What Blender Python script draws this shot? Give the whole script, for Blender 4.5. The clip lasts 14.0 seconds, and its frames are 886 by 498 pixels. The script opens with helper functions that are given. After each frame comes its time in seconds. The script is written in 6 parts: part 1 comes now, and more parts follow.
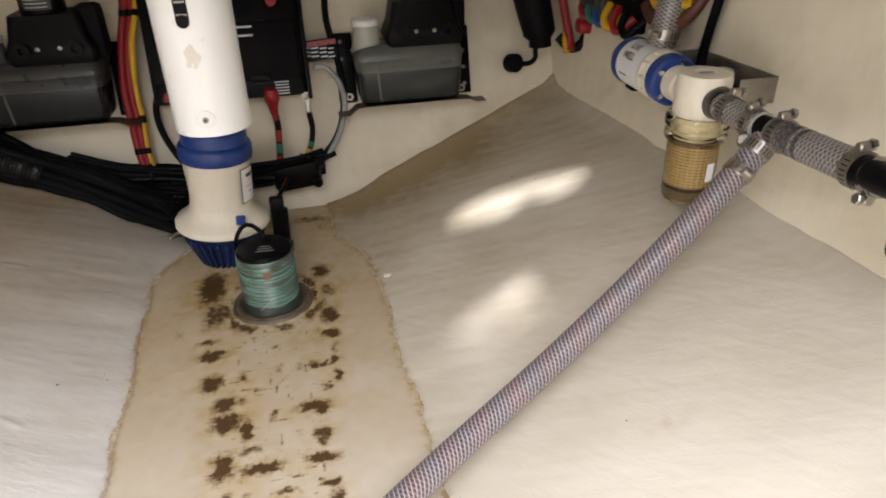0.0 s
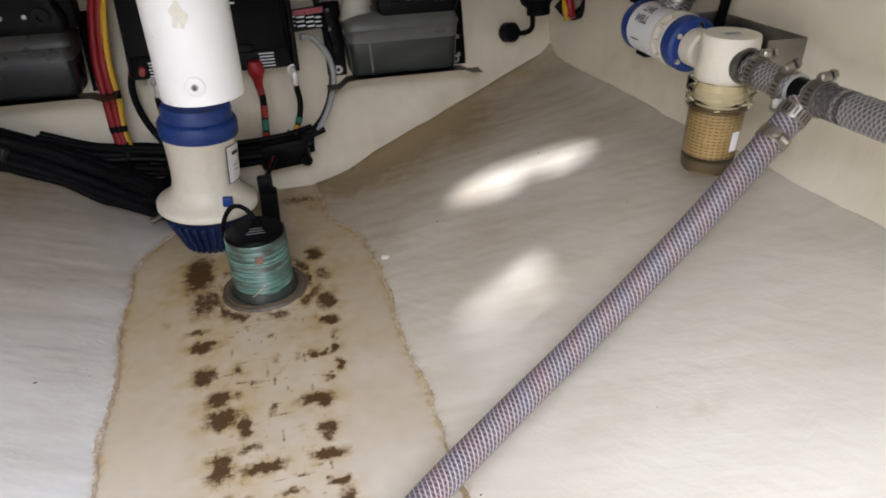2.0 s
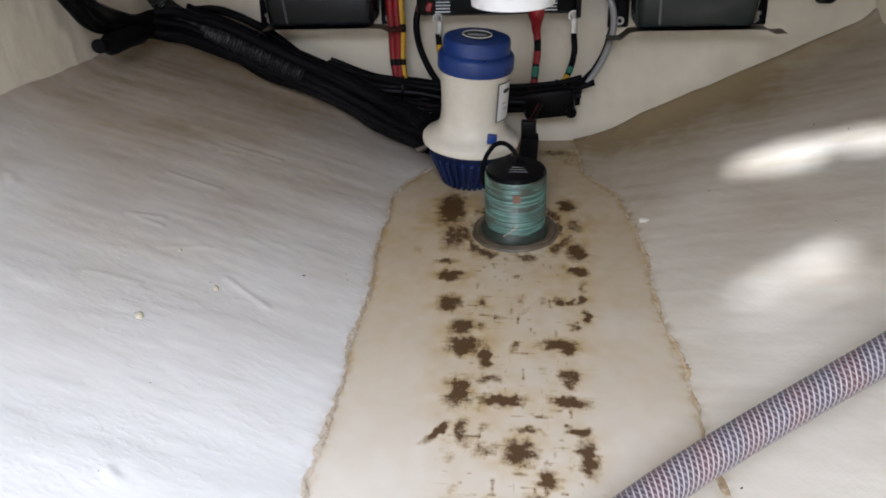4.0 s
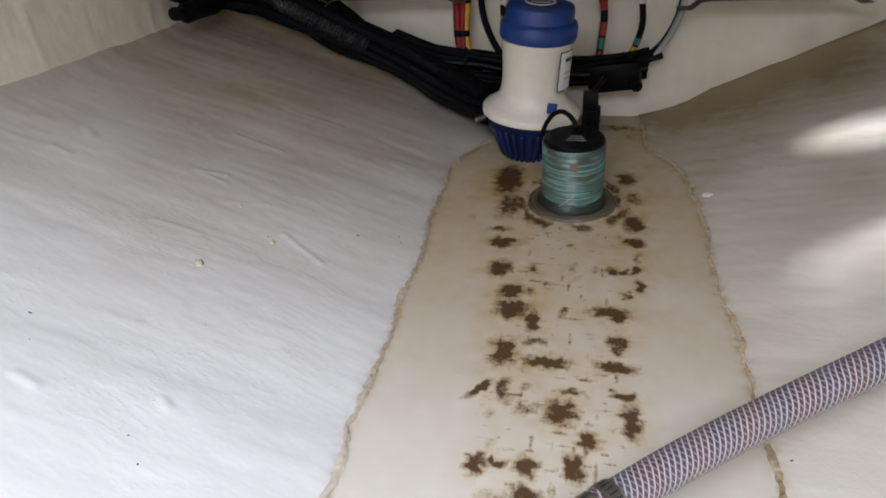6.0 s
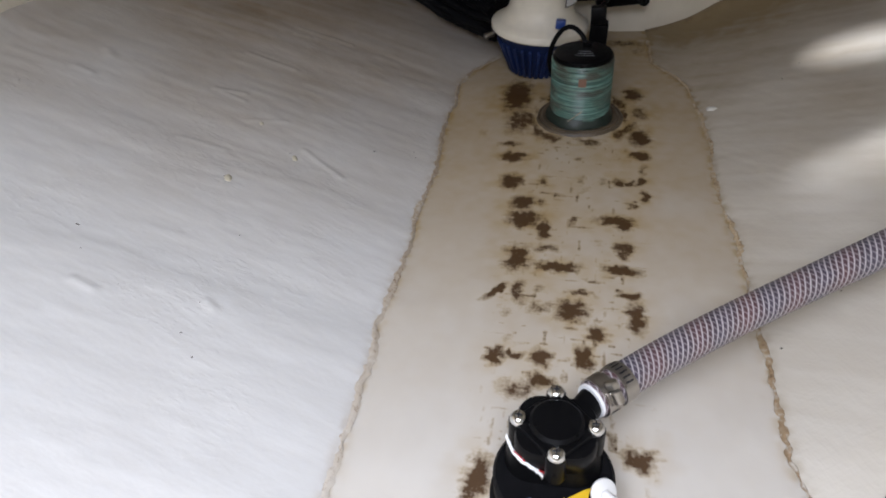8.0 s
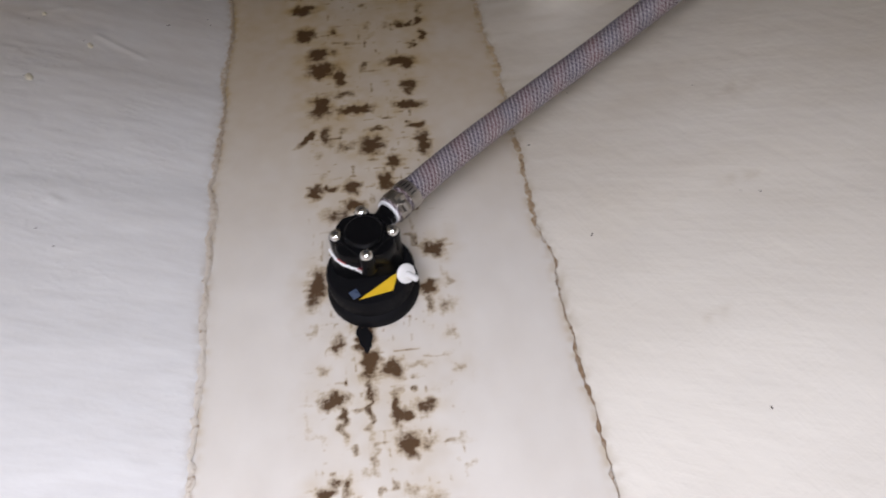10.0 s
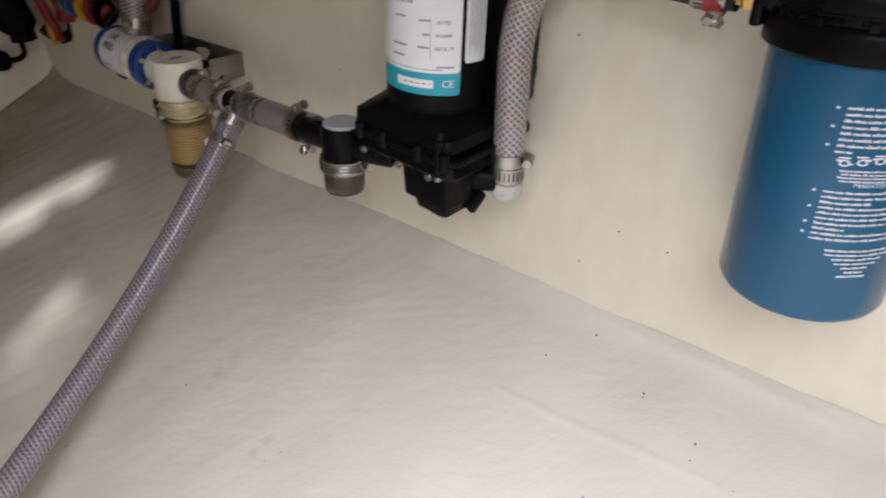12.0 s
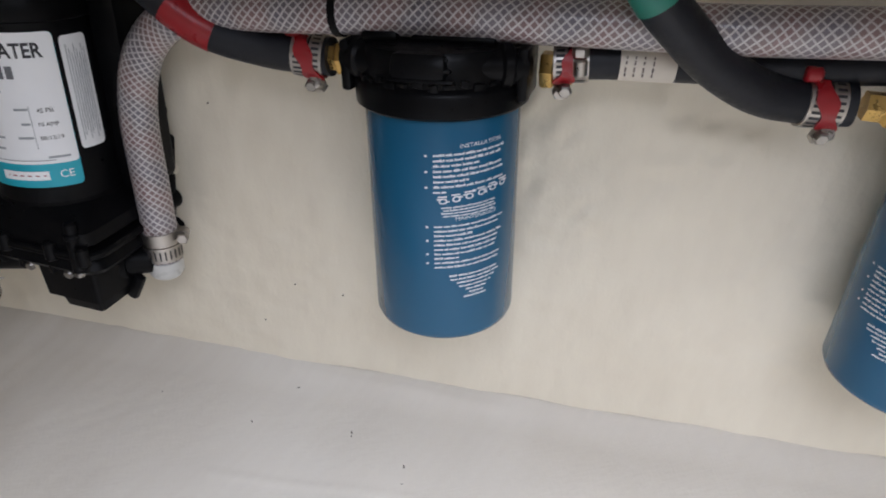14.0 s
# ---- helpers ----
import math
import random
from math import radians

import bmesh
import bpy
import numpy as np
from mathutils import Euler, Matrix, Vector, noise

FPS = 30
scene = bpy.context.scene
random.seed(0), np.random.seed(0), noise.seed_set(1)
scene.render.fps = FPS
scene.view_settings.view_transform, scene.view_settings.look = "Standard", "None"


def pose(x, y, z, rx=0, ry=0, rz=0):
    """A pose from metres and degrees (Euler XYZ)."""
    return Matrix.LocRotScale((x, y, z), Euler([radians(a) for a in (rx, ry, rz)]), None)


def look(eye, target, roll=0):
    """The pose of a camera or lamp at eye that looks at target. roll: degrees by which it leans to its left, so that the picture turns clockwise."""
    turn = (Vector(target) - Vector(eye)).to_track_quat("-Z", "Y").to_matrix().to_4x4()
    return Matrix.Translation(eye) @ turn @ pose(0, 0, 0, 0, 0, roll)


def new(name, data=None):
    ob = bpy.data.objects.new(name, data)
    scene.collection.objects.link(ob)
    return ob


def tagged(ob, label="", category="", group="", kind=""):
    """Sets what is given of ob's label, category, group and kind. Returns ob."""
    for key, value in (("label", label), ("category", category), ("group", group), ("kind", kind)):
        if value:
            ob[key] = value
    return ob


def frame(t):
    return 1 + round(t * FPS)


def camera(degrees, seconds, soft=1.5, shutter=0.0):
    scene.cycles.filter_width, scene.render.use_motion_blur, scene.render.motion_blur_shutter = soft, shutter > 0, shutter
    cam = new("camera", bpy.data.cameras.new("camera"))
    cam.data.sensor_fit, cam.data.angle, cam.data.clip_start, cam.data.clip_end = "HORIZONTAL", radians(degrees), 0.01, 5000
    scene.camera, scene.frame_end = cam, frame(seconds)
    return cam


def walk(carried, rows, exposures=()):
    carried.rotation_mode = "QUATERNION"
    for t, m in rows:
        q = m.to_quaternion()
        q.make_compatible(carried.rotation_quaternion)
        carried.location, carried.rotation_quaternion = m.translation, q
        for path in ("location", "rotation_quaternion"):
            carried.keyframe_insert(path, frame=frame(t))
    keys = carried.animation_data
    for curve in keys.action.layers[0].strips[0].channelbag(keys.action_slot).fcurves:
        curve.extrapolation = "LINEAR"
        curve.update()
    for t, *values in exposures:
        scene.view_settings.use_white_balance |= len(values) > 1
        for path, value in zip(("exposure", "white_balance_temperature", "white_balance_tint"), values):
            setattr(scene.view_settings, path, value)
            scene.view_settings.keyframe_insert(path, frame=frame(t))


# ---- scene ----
cam = camera(67.7, 14.0, 1.8, 0.25)
PATH = [
    (0, (0.088, -0.347, 0.498), (0.446, 1.349, -0.5), -1.4),
    (0.5, (0.089, -0.339, 0.493), (0.57, 1.323, -0.511), -1.1),
    (1, (0.087, -0.319, 0.479), (0.579, 1.334, -0.533), -1.1),
    (1.5, (0.074, -0.302, 0.468), (0.556, 1.343, -0.562), -1.1),
    (2, (0.066, -0.301, 0.473), (0.482, 1.351, -0.575), -1.3),
    (2.5, (0.043, -0.292, 0.463), (0.366, 1.372, -0.598), -1.6),
    (3, (0.014, -0.285, 0.474), (0.062, 1.403, -0.598), -2.3),
    (3.5, (0.009, -0.286, 0.439), (-0.097, 1.402, -0.627), -2.5),
    (6, (0.027, -0.301, 0.394), (-0.374, 1.336, -0.683), -4.3),
    (6.5, (-0.001, -0.319, 0.388), (-0.392, 1.313, -0.699), -4.1),
    (7, (0.005, -0.329, 0.389), (-0.391, 1.293, -0.711), -4.2),
    (9.5, (0.039, -0.397, 0.469), (-0.16, 0.809, -1.113), -4.9),
    (10, (0.057, -0.423, 0.499), (0.133, 0.733, -1.131), -2.9),
    (10.5, (0.084, -0.404, 0.535), (0.273, 0.828, -1.03), -2.5),
    (11, (0.108, -0.408, 0.557), (0.614, 0.934, -0.836), -1.3),
    (11.5, (0.123, -0.43, 0.551), (1.053, 0.896, -0.622), 0.8),
    (12, (0.14, -0.45, 0.539), (1.413, 0.646, -0.545), 2.0),
    (12.5, (0.153, -0.443, 0.557), (1.594, 0.456, -0.499), 2.2),
    (13, (0.166, -0.46, 0.559), (1.707, 0.31, -0.458), 2.5),
    (13.5, (0.166, -0.481, 0.567), (1.809, 0.095, -0.419), 3.2),
    (14, (0.169, -0.491, 0.563), (1.857, -0.047, -0.414), 3.3),
]
EXPOSURES = [(0.0, 0.57, 6950, 13), (0.5, 0.56, 6680, 13), (1.5, 0.54, 6400, 13), (3.0, 0.53, 6000, 12), (7.0, -0.03, 6150, 12), (9.5, -0.50, 6120, 16), (10.0, -0.65, 6350, 17), (10.5, -0.76, 6600, 18),
             (11.0, -0.48, 6750, 18), (11.5, -0.22, 6600, 16), (12.0, -0.32, 6450, 15), (12.5, -0.36, 6350, 17), (13.5, -0.51, 6150, 15), (14.0, -0.66, 6100, 14)]
walk(cam, [(t, look(e, g, r)) for t, e, g, r in PATH], EXPOSURES)

# ---- light ----
world = bpy.data.worlds.new("sky_world")
scene.world = world
world.use_nodes = True
sky = world.node_tree.nodes.new("ShaderNodeTexSky")
sky.sky_type, sky.sun_disc = "NISHITA", False
sky.sun_elevation, sky.sun_rotation = radians(65), radians(0)
world.node_tree.links.new(sky.outputs[0], world.node_tree.nodes["Background"].inputs[0])
world.node_tree.nodes["Background"].inputs[1].default_value = 0.1
sun = new("sun", bpy.data.lights.new("sun", "SUN"))
sun.data.energy, sun.data.angle, sun.data.color = 5.0, radians(3.3), (0.95, 0.97, 1.0)
sun.matrix_world = look((0, math.cos(radians(65)) * 5, math.sin(radians(65)) * 5), (0, 0, 0))
hatch_light = new("hatch_daylight", bpy.data.lights.new("hatch_daylight", "AREA"))
hatch_light.data.shape, hatch_light.data.size, hatch_light.data.size_y = "RECTANGLE", 0.60, 0.44
hatch_light.data.spread = radians(142)
hatch_light.data.energy, hatch_light.data.color = 12.9, (0.91, 0.935, 1.0)
hatch_light.matrix_world = look((-0.06, -0.64, 0.80), (-0.06, -0.639, 0.0))


# ---- materials ----
def nodes_of(name):
    m = bpy.data.materials.new(name)
    m.use_nodes = True
    nt = m.node_tree
    return m, nt, nt.nodes["Principled BSDF"]


def add(nt, kind, **values):
    n = nt.nodes.new(kind)
    for key, value in values.items():
        n.inputs[key.replace("_", " ")].default_value = value
    return n


def mix(nt, factor, a, b):
    n = nt.nodes.new("ShaderNodeMix")
    n.data_type = "RGBA"
    for slot, value in ((0, factor), (6, a), (7, b)):
        if hasattr(value, "links"):
            nt.links.new(value, n.inputs[slot])
        else:
            n.inputs[slot].default_value = value if slot == 0 else (*value, 1)
    return n.outputs[2]


def ramp(nt, source, lo, hi):
    n = nt.nodes.new("ShaderNodeMapRange")
    n.inputs[1].default_value, n.inputs[2].default_value = lo, hi
    nt.links.new(source, n.inputs[0])
    return n.outputs[0]


def calc(nt, op, a, b=0.0, c=0.0):
    n = nt.nodes.new("ShaderNodeMath")
    n.operation = op
    for slot, value in enumerate((a, b, c)):
        if hasattr(value, "links"):
            nt.links.new(value, n.inputs[slot])
        else:
            n.inputs[slot].default_value = value
    return n.outputs[0]


def grain(nt, scale, detail=4.0, stretch=(1, 1, 1), turn=(0, 0, 0)):
    coords = nt.nodes.new("ShaderNodeTexCoord")
    mapping = nt.nodes.new("ShaderNodeMapping")
    mapping.vector_type = "TEXTURE"
    mapping.inputs["Scale"].default_value = tuple(1 / s for s in stretch)
    mapping.inputs["Rotation"].default_value = turn
    nt.links.new(coords.outputs["Object"], mapping.inputs[0])
    n = add(nt, "ShaderNodeTexNoise", Scale=scale, Detail=detail)
    nt.links.new(mapping.outputs[0], n.inputs[0])
    return n.outputs[0]


def bump(nt, bsdf, height, strength, distance):
    n = add(nt, "ShaderNodeBump", Strength=strength, Distance=distance)
    nt.links.new(height, n.inputs["Height"])
    nt.links.new(n.outputs[0], bsdf.inputs["Normal"])


def plain(name, colour, rough, metal=0.0, vary=0.25, scale=60.0, relief=0.0, spec=0.5):
    """A surface with mottled colour, uneven gloss and fine relief."""
    m, nt, b = nodes_of(name)
    big = grain(nt, scale * 0.2, 3)
    fine = grain(nt, scale * 3, 5)
    dark = tuple(c * (1 - vary) for c in colour)
    light = tuple(min(1, c * (1 + vary * 0.5)) for c in colour)
    nt.links.new(mix(nt, ramp(nt, calc(nt, "ADD", calc(nt, "MULTIPLY", big, 0.6), calc(nt, "MULTIPLY", fine, 0.4)), 0.3, 0.7), dark, light), b.inputs["Base Color"])
    nt.links.new(ramp_to(nt, fine, rough * 0.8, min(1, rough * 1.25)), b.inputs["Roughness"])
    b.inputs["Metallic"].default_value = metal
    b.inputs["Specular IOR Level"].default_value = spec
    if relief:
        bump(nt, b, fine, 0.5, relief)
    return m


def ramp_to(nt, source, a, b):
    n = nt.nodes.new("ShaderNodeMapRange")
    n.inputs[1].default_value, n.inputs[2].default_value = 0.3, 0.7
    n.inputs[3].default_value, n.inputs[4].default_value = a, b
    nt.links.new(source, n.inputs[0])
    return n.outputs[0]


def gelcoat(name, colour, stretch, turn, relief, dirt_colour, rough=0.42, peel=0.12, contrast=0.05, thin=(0.25, 0.185, 0.115), bristle=0.0, cloth=0.0):
    """Brushed gelcoat over woven glass cloth; the attribute "stain" carries the dirt, a second one thin film and
    painted shade.
    """
    m, nt, b = nodes_of(name)
    streak = grain(nt, 24, 6, stretch, turn)
    cloud = grain(nt, 5, 4)
    fine = grain(nt, 260, 3)
    tone = calc(nt, "ADD", calc(nt, "MULTIPLY", streak, 0.55), calc(nt, "MULTIPLY", cloud, 0.45))
    clean = mix(nt, ramp(nt, tone, 0.32, 0.68), tuple(c * (1 - contrast * (1 + 0.25 * k)) for k, c in enumerate(colour)), tuple(min(1, c * (1 + contrast * 0.6)) for c in colour))
    stain = nt.nodes.new("ShaderNodeAttribute")
    stain.attribute_name = "stain"
    speck = calc(nt, "ADD", calc(nt, "MULTIPLY", grain(nt, 420, 4), 0.6), calc(nt, "MULTIPLY", grain(nt, 130, 4), 0.9))
    weave = calc(nt, "ADD", calc(nt, "MULTIPLY", grain(nt, 75, 3, (1, 6, 1)), 0.7), calc(nt, "MULTIPLY", grain(nt, 75, 3, (6, 1, 1)), 0.6))
    rough_edge = calc(nt, "ADD", calc(nt, "SUBTRACT", speck, 0.75), calc(nt, "MULTIPLY", calc(nt, "SUBTRACT", weave, 0.65), 0.4))
    ragged = ramp(nt, calc(nt, "ADD", stain.outputs["Fac"], rough_edge), 0.05, 0.80)
    amount = calc(nt, "MULTIPLY", ragged, ramp(nt, stain.outputs["Fac"], 0.02, 0.2))
    film_shade = nt.nodes.new("ShaderNodeAttribute")
    film_shade.attribute_name = "film_shade"
    # thin dirt and the shade painted into the panels both come through here
    haze = calc(nt, "MULTIPLY", film_shade.outputs["Fac"], ramp_to(nt, grain(nt, 60, 5), 0.82, 1.0))
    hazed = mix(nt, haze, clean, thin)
    dirt = mix(nt, ramp(nt, amount, 0.20, 0.95), thin, dirt_colour)
    nt.links.new(mix(nt, calc(nt, "MULTIPLY", amount, 0.97), hazed, dirt), b.inputs["Base Color"])
    nt.links.new(calc(nt, "SUBTRACT", 0.5, calc(nt, "MULTIPLY", amount, 0.40)), b.inputs["Specular IOR Level"])
    nt.links.new(ramp_to(nt, streak, rough * 0.85, rough * 1.25), b.inputs["Roughness"])
    height = calc(nt, "ADD", calc(nt, "MULTIPLY", streak, 1.0), calc(nt, "MULTIPLY", fine, peel))
    if bristle:
        hairs = ramp(nt, grain(nt, 38, 5, (stretch[0] * 1.8, stretch[1], 1), turn), 0.50, 0.76)
        patchy = ramp(nt, grain(nt, 9, 4), 0.46, 0.64)
        height = calc(nt, "ADD", height, calc(nt, "MULTIPLY", calc(nt, "MULTIPLY", hairs, patchy), bristle))
    if cloth:
        ribs = calc(nt, "ADD", grain(nt, 62, 2, (1, 7, 1), (0, 0, 0.42)), calc(nt, "MULTIPLY", grain(nt, 62, 2, (7, 1, 1), (0, 0, 0.42)), 1.2))
        height = calc(nt, "ADD", height, calc(nt, "MULTIPLY", calc(nt, "MULTIPLY", ribs, ramp_to(nt, grain(nt, 7, 3), 0.2, 1.0)), cloth))
    bump(nt, b, height, 0.6, relief)
    return m


def braid(name, body, thread, rough, threads, density, inner, tint=0.6, width=0.30, cross=0.8):
    """Clear vinyl hose with woven reinforcing threads and coloured tracers; uv: turns round, metres along."""
    m, nt, b = nodes_of(name)
    uv = nt.nodes.new("ShaderNodeUVMap")
    sep = nt.nodes.new("ShaderNodeSeparateXYZ")
    nt.links.new(uv.outputs[0], sep.inputs[0])
    u, v = sep.outputs[0], sep.outputs[1]
    sway = calc(nt, "MULTIPLY", calc(nt, "SUBTRACT", grain(nt, 70, 2), 0.5), 0.5)

    def helix(turns, pitch, offset=0.0):
        phase = calc(nt, "ADD", calc(nt, "MULTIPLY", u, turns), calc(nt, "MULTIPLY", v, pitch))
        phase = calc(nt, "ADD", calc(nt, "ADD", phase, sway), offset)
        return calc(nt, "ABSOLUTE", calc(nt, "SUBTRACT", calc(nt, "FRACT", phase), 0.5))

    lines = [calc(nt, "MULTIPLY", ramp(nt, helix(threads * sign, density), 0.5 - width / 2 - 0.05, 0.5 - width / 2 + 0.05), level) for sign, level in ((1, 1.0), (-1, cross))]
    web = calc(nt, "MAXIMUM", lines[0], lines[1])
    tube_colour = mix(nt, ramp(nt, grain(nt, 30, 3), 0.35, 0.65), body, inner)
    if tint:
        for colour, offset in (((0.26, 0.075, 0.080), 0.0), ((0.085, 0.105, 0.185), 0.5)):
            band = ramp(nt, helix(1, 25, offset), 0.18, 0.46)
            tube_colour = mix(nt, calc(nt, "MULTIPLY", band, tint), tube_colour, colour)
    nt.links.new(mix(nt, calc(nt, "MULTIPLY", web, 0.85), tube_colour, thread), b.inputs["Base Color"])
    b.inputs["Roughness"].default_value = rough
    b.inputs["Coat Weight"].default_value = 0.30
    b.inputs["Coat Roughness"].default_value = 0.12
    bump(nt, b, web, 0.35, 0.0006)
    return m


def seam_resin(name, aft_colour, fore_colour, grit):
    """Resin with brown grains caught in it, dirtier at one end of its seam than at the other."""
    m, nt, b = nodes_of(name)
    grains = calc(nt, "ADD", calc(nt, "MULTIPLY", grain(nt, 300, 4), 0.6), calc(nt, "MULTIPLY", grain(nt, 60, 3), 0.6))
    place = nt.nodes.new("ShaderNodeNewGeometry")
    sep = nt.nodes.new("ShaderNodeSeparateXYZ")
    nt.links.new(place.outputs["Position"], sep.inputs[0])
    along = ramp(nt, calc(nt, "ADD", sep.outputs[1], calc(nt, "MULTIPLY", grain(nt, 25, 3), 0.3)), 0.0, 0.34)
    resin = mix(nt, along, fore_colour, aft_colour)
    pale = mix(nt, ramp(nt, grains, 0.40, 0.60), (0.56, 0.52, 0.45), resin)
    nt.links.new(mix(nt, ramp(nt, grains, 0.66, 0.80), pale, grit), b.inputs["Base Color"])
    b.inputs["Roughness"].default_value = 0.6
    bump(nt, b, grains, 0.7, 0.0010)
    return m


def enamel(name, colour):
    """Smooth baked paint with a faint drift in tone and a clear skin."""
    m, nt, b = nodes_of(name)
    nt.links.new(mix(nt, ramp(nt, grain(nt, 9, 2), 0.3, 0.7), tuple(c * 0.94 for c in colour), tuple(c * 1.04 for c in colour)), b.inputs["Base Color"])
    b.inputs["Roughness"].default_value = 0.24
    b.inputs["Specular IOR Level"].default_value = 0.30
    b.inputs["Coat Weight"].default_value = 0.12
    b.inputs["Coat Roughness"].default_value = 0.10
    bump(nt, b, grain(nt, 500, 2), 0.08, 0.0002)
    return m


HULL_L = gelcoat("gelcoat_hull_port", (0.63, 0.626, 0.612), (1.5, 5.5, 1), (0, 0, -0.16), 0.00055, (0.22, 0.15, 0.09), 0.54, 0.35, 0.05, (0.345, 0.262, 0.165), 0.75)
HULL_R = gelcoat("gelcoat_hull_starboard", (0.650, 0.615, 0.548), (0.9, 7, 1), (0, 0, -0.46), 0.00042, (0.15, 0.11, 0.075), 0.55, 0.5, 0.032, (0.300, 0.224, 0.122), 0.4, 0.7)
KEEL = gelcoat("gelcoat_keel", (0.61, 0.582, 0.535), (1.5, 1, 1), (0, 0, 0), 0.0007, (0.070, 0.036, 0.014), 0.45, 0.12, 0.05, (0.385, 0.270, 0.118))
WALL = gelcoat("gelcoat_wall", (0.770, 0.712, 0.585), (2.5, 2.5, 1), (0, 0, 0), 0.0016, (0.30, 0.20, 0.10), 0.5, 0.28)
SEAM_PORT = seam_resin("seam_resin_port", (0.40, 0.32, 0.23), (0.55, 0.50, 0.43), (0.26, 0.19, 0.125))
SEAM_STARBOARD = seam_resin("seam_resin_starboard", (0.44, 0.33, 0.20), (0.20, 0.125, 0.065), (0.16, 0.10, 0.055))
BLACK = plain("black_plastic", (0.0040, 0.0040, 0.0045), 0.34, 0, 0.4, 60, 0.0002, 0.10)
BLACK_MATT = plain("black_rubber", (0.006, 0.006, 0.007), 0.55, 0, 0.4, 80, 0.0004, 0.08)
HOSE_BLACK = plain("fuel_hose_rubber", (0.010, 0.011, 0.015), 0.48, 0, 0.35, 90, 0.0004, 0.3)
WHITE = plain("white_pipe_plastic", (0.68, 0.675, 0.66), 0.33, 0, 0.06, 25, 0.0002)
IVORY = plain("ivory_plastic", (0.76, 0.71, 0.60), 0.38, 0, 0.10, 40, 0.0002)
BLUE = plain("navy_plastic", (0.012, 0.048, 0.245), 0.34, 0, 0.25, 40, 0.0002)
# darker and more mottled than the navy of the cap
DARK_NAVY = plain("dark_navy_plastic", (0.010, 0.024, 0.095), 0.5, 0, 0.6, 90, 0.0004, 0.3)
CAN = enamel("blue_enamel", (0.012, 0.096, 0.190))
STEEL = plain("stainless_steel", (0.34, 0.325, 0.30), 0.36, 1.0, 0.45, 60, 0.0002)
CLAMP_STEEL = plain("stained_clamp_steel", (0.45, 0.42, 0.385), 0.34, 1.0, 0.22, 80, 0.0002)
CHROME = plain("bright_screw_steel", (0.72, 0.71, 0.69), 0.14, 1.0, 0.15, 200)
STEEL_DULL = plain("dull_sheet_steel", (0.36, 0.34, 0.31), 0.42, 1.0, 0.35, 40, 0.0003)
BRASS = plain("brass", (0.66, 0.43, 0.14), 0.30, 1.0, 0.25, 80, 0.0002)
RED = plain("red_plastic", (0.29, 0.009, 0.014), 0.32, 0, 0.2, 50, 0.0002)
YELLOW = plain("yellow_vinyl", (0.62, 0.36, 0.015), 0.42, 0, 0.2, 50)
GREEN_TAPE = plain("green_tape", (0.010, 0.17, 0.12), 0.45, 0, 0.3, 60)
RED_CABLE = plain("dark_red_vinyl", (0.27, 0.009, 0.014), 0.42, 0, 0.3, 60, 0.0002, 0.35)
GREY_WIRE = plain("grey_vinyl", (0.36, 0.37, 0.38), 0.45, 0, 0.2, 60)
LABEL = plain("white_label_paper", (0.80, 0.81, 0.82), 0.40, 0, 0.05, 20)
TEAL = plain("teal_label_print", (0.015, 0.36, 0.46), 0.40, 0, 0.08, 20)
INK = plain("black_print", (0.025, 0.025, 0.03), 0.5, 0, 0.1, 20)
GREY_INK = plain("grey_print", (0.33, 0.35, 0.37), 0.5, 0, 0.1, 20)
FADED_INK = plain("faded_print", (0.16, 0.13, 0.12), 0.6, 0, 0.3, 200)
PRINT = plain("pale_print", (0.66, 0.72, 0.77), 0.45, 0, 0.08, 20)
YELLOW_STICKER = plain("yellow_sticker", (0.72, 0.46, 0.02), 0.42, 0, 0.15, 40)
FLUID = plain("reservoir_dark_fluid", (0.010, 0.012, 0.014), 0.22, 0, 0.35, 14, 0.0002)
NECK = plain("frosted_neck_plastic", (0.42, 0.42, 0.385), 0.4, 0, 0.15, 30)
FROST_PALE = plain("pale_frosted_reservoir", (0.10, 0.106, 0.10), 0.32, 0, 0.25, 14, 0.0003)
FLUID_PALE = plain("grey_green_fluid", (0.028, 0.036, 0.034), 0.22, 0, 0.35, 14, 0.0002)
BASKET_DARK = plain("shaded_basket_mesh", (0.27, 0.17, 0.065), 0.6, 0, 0.3, 60)
FROST = plain("frosted_reservoir_plastic", (0.034, 0.036, 0.037), 0.30, 0, 0.25, 14, 0.0003)
AMBER = plain("amber_basket", (0.52, 0.37, 0.17), 0.5, 0, 0.3, 60)
SEDIMENT = plain("brown_sediment", (0.10, 0.065, 0.03), 0.6, 0, 0.4, 60)
GREY_DISC = plain("grey_cap_disc", (0.40, 0.41, 0.42), 0.35, 0, 0.12, 40)
DEBRIS = plain("dark_debris", (0.05, 0.04, 0.03), 0.7, 0, 0.4, 200)
# for unseen surfaces only; its tone sets how much light they bounce
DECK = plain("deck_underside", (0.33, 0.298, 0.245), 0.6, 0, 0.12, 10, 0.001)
HOSE_OLD = braid("braided_hose_worn", (0.070, 0.042, 0.047), (0.47, 0.435, 0.445), 0.36, 10, 235, (0.050, 0.040, 0.052), 0.18, 0.27, 0.42)
HOSE_GREY = braid("braided_hose_grey", (0.105, 0.095, 0.093), (0.42, 0.40, 0.385), 0.28, 11, 230, (0.065, 0.058, 0.057), 0.0, 0.24)
HOSE_CLEAR = braid("braided_hose_clear", (0.185, 0.148, 0.143), (0.57, 0.54, 0.53), 0.28, 14, 185, (0.125, 0.103, 0.103), 0.26, 0.26, 0.75)


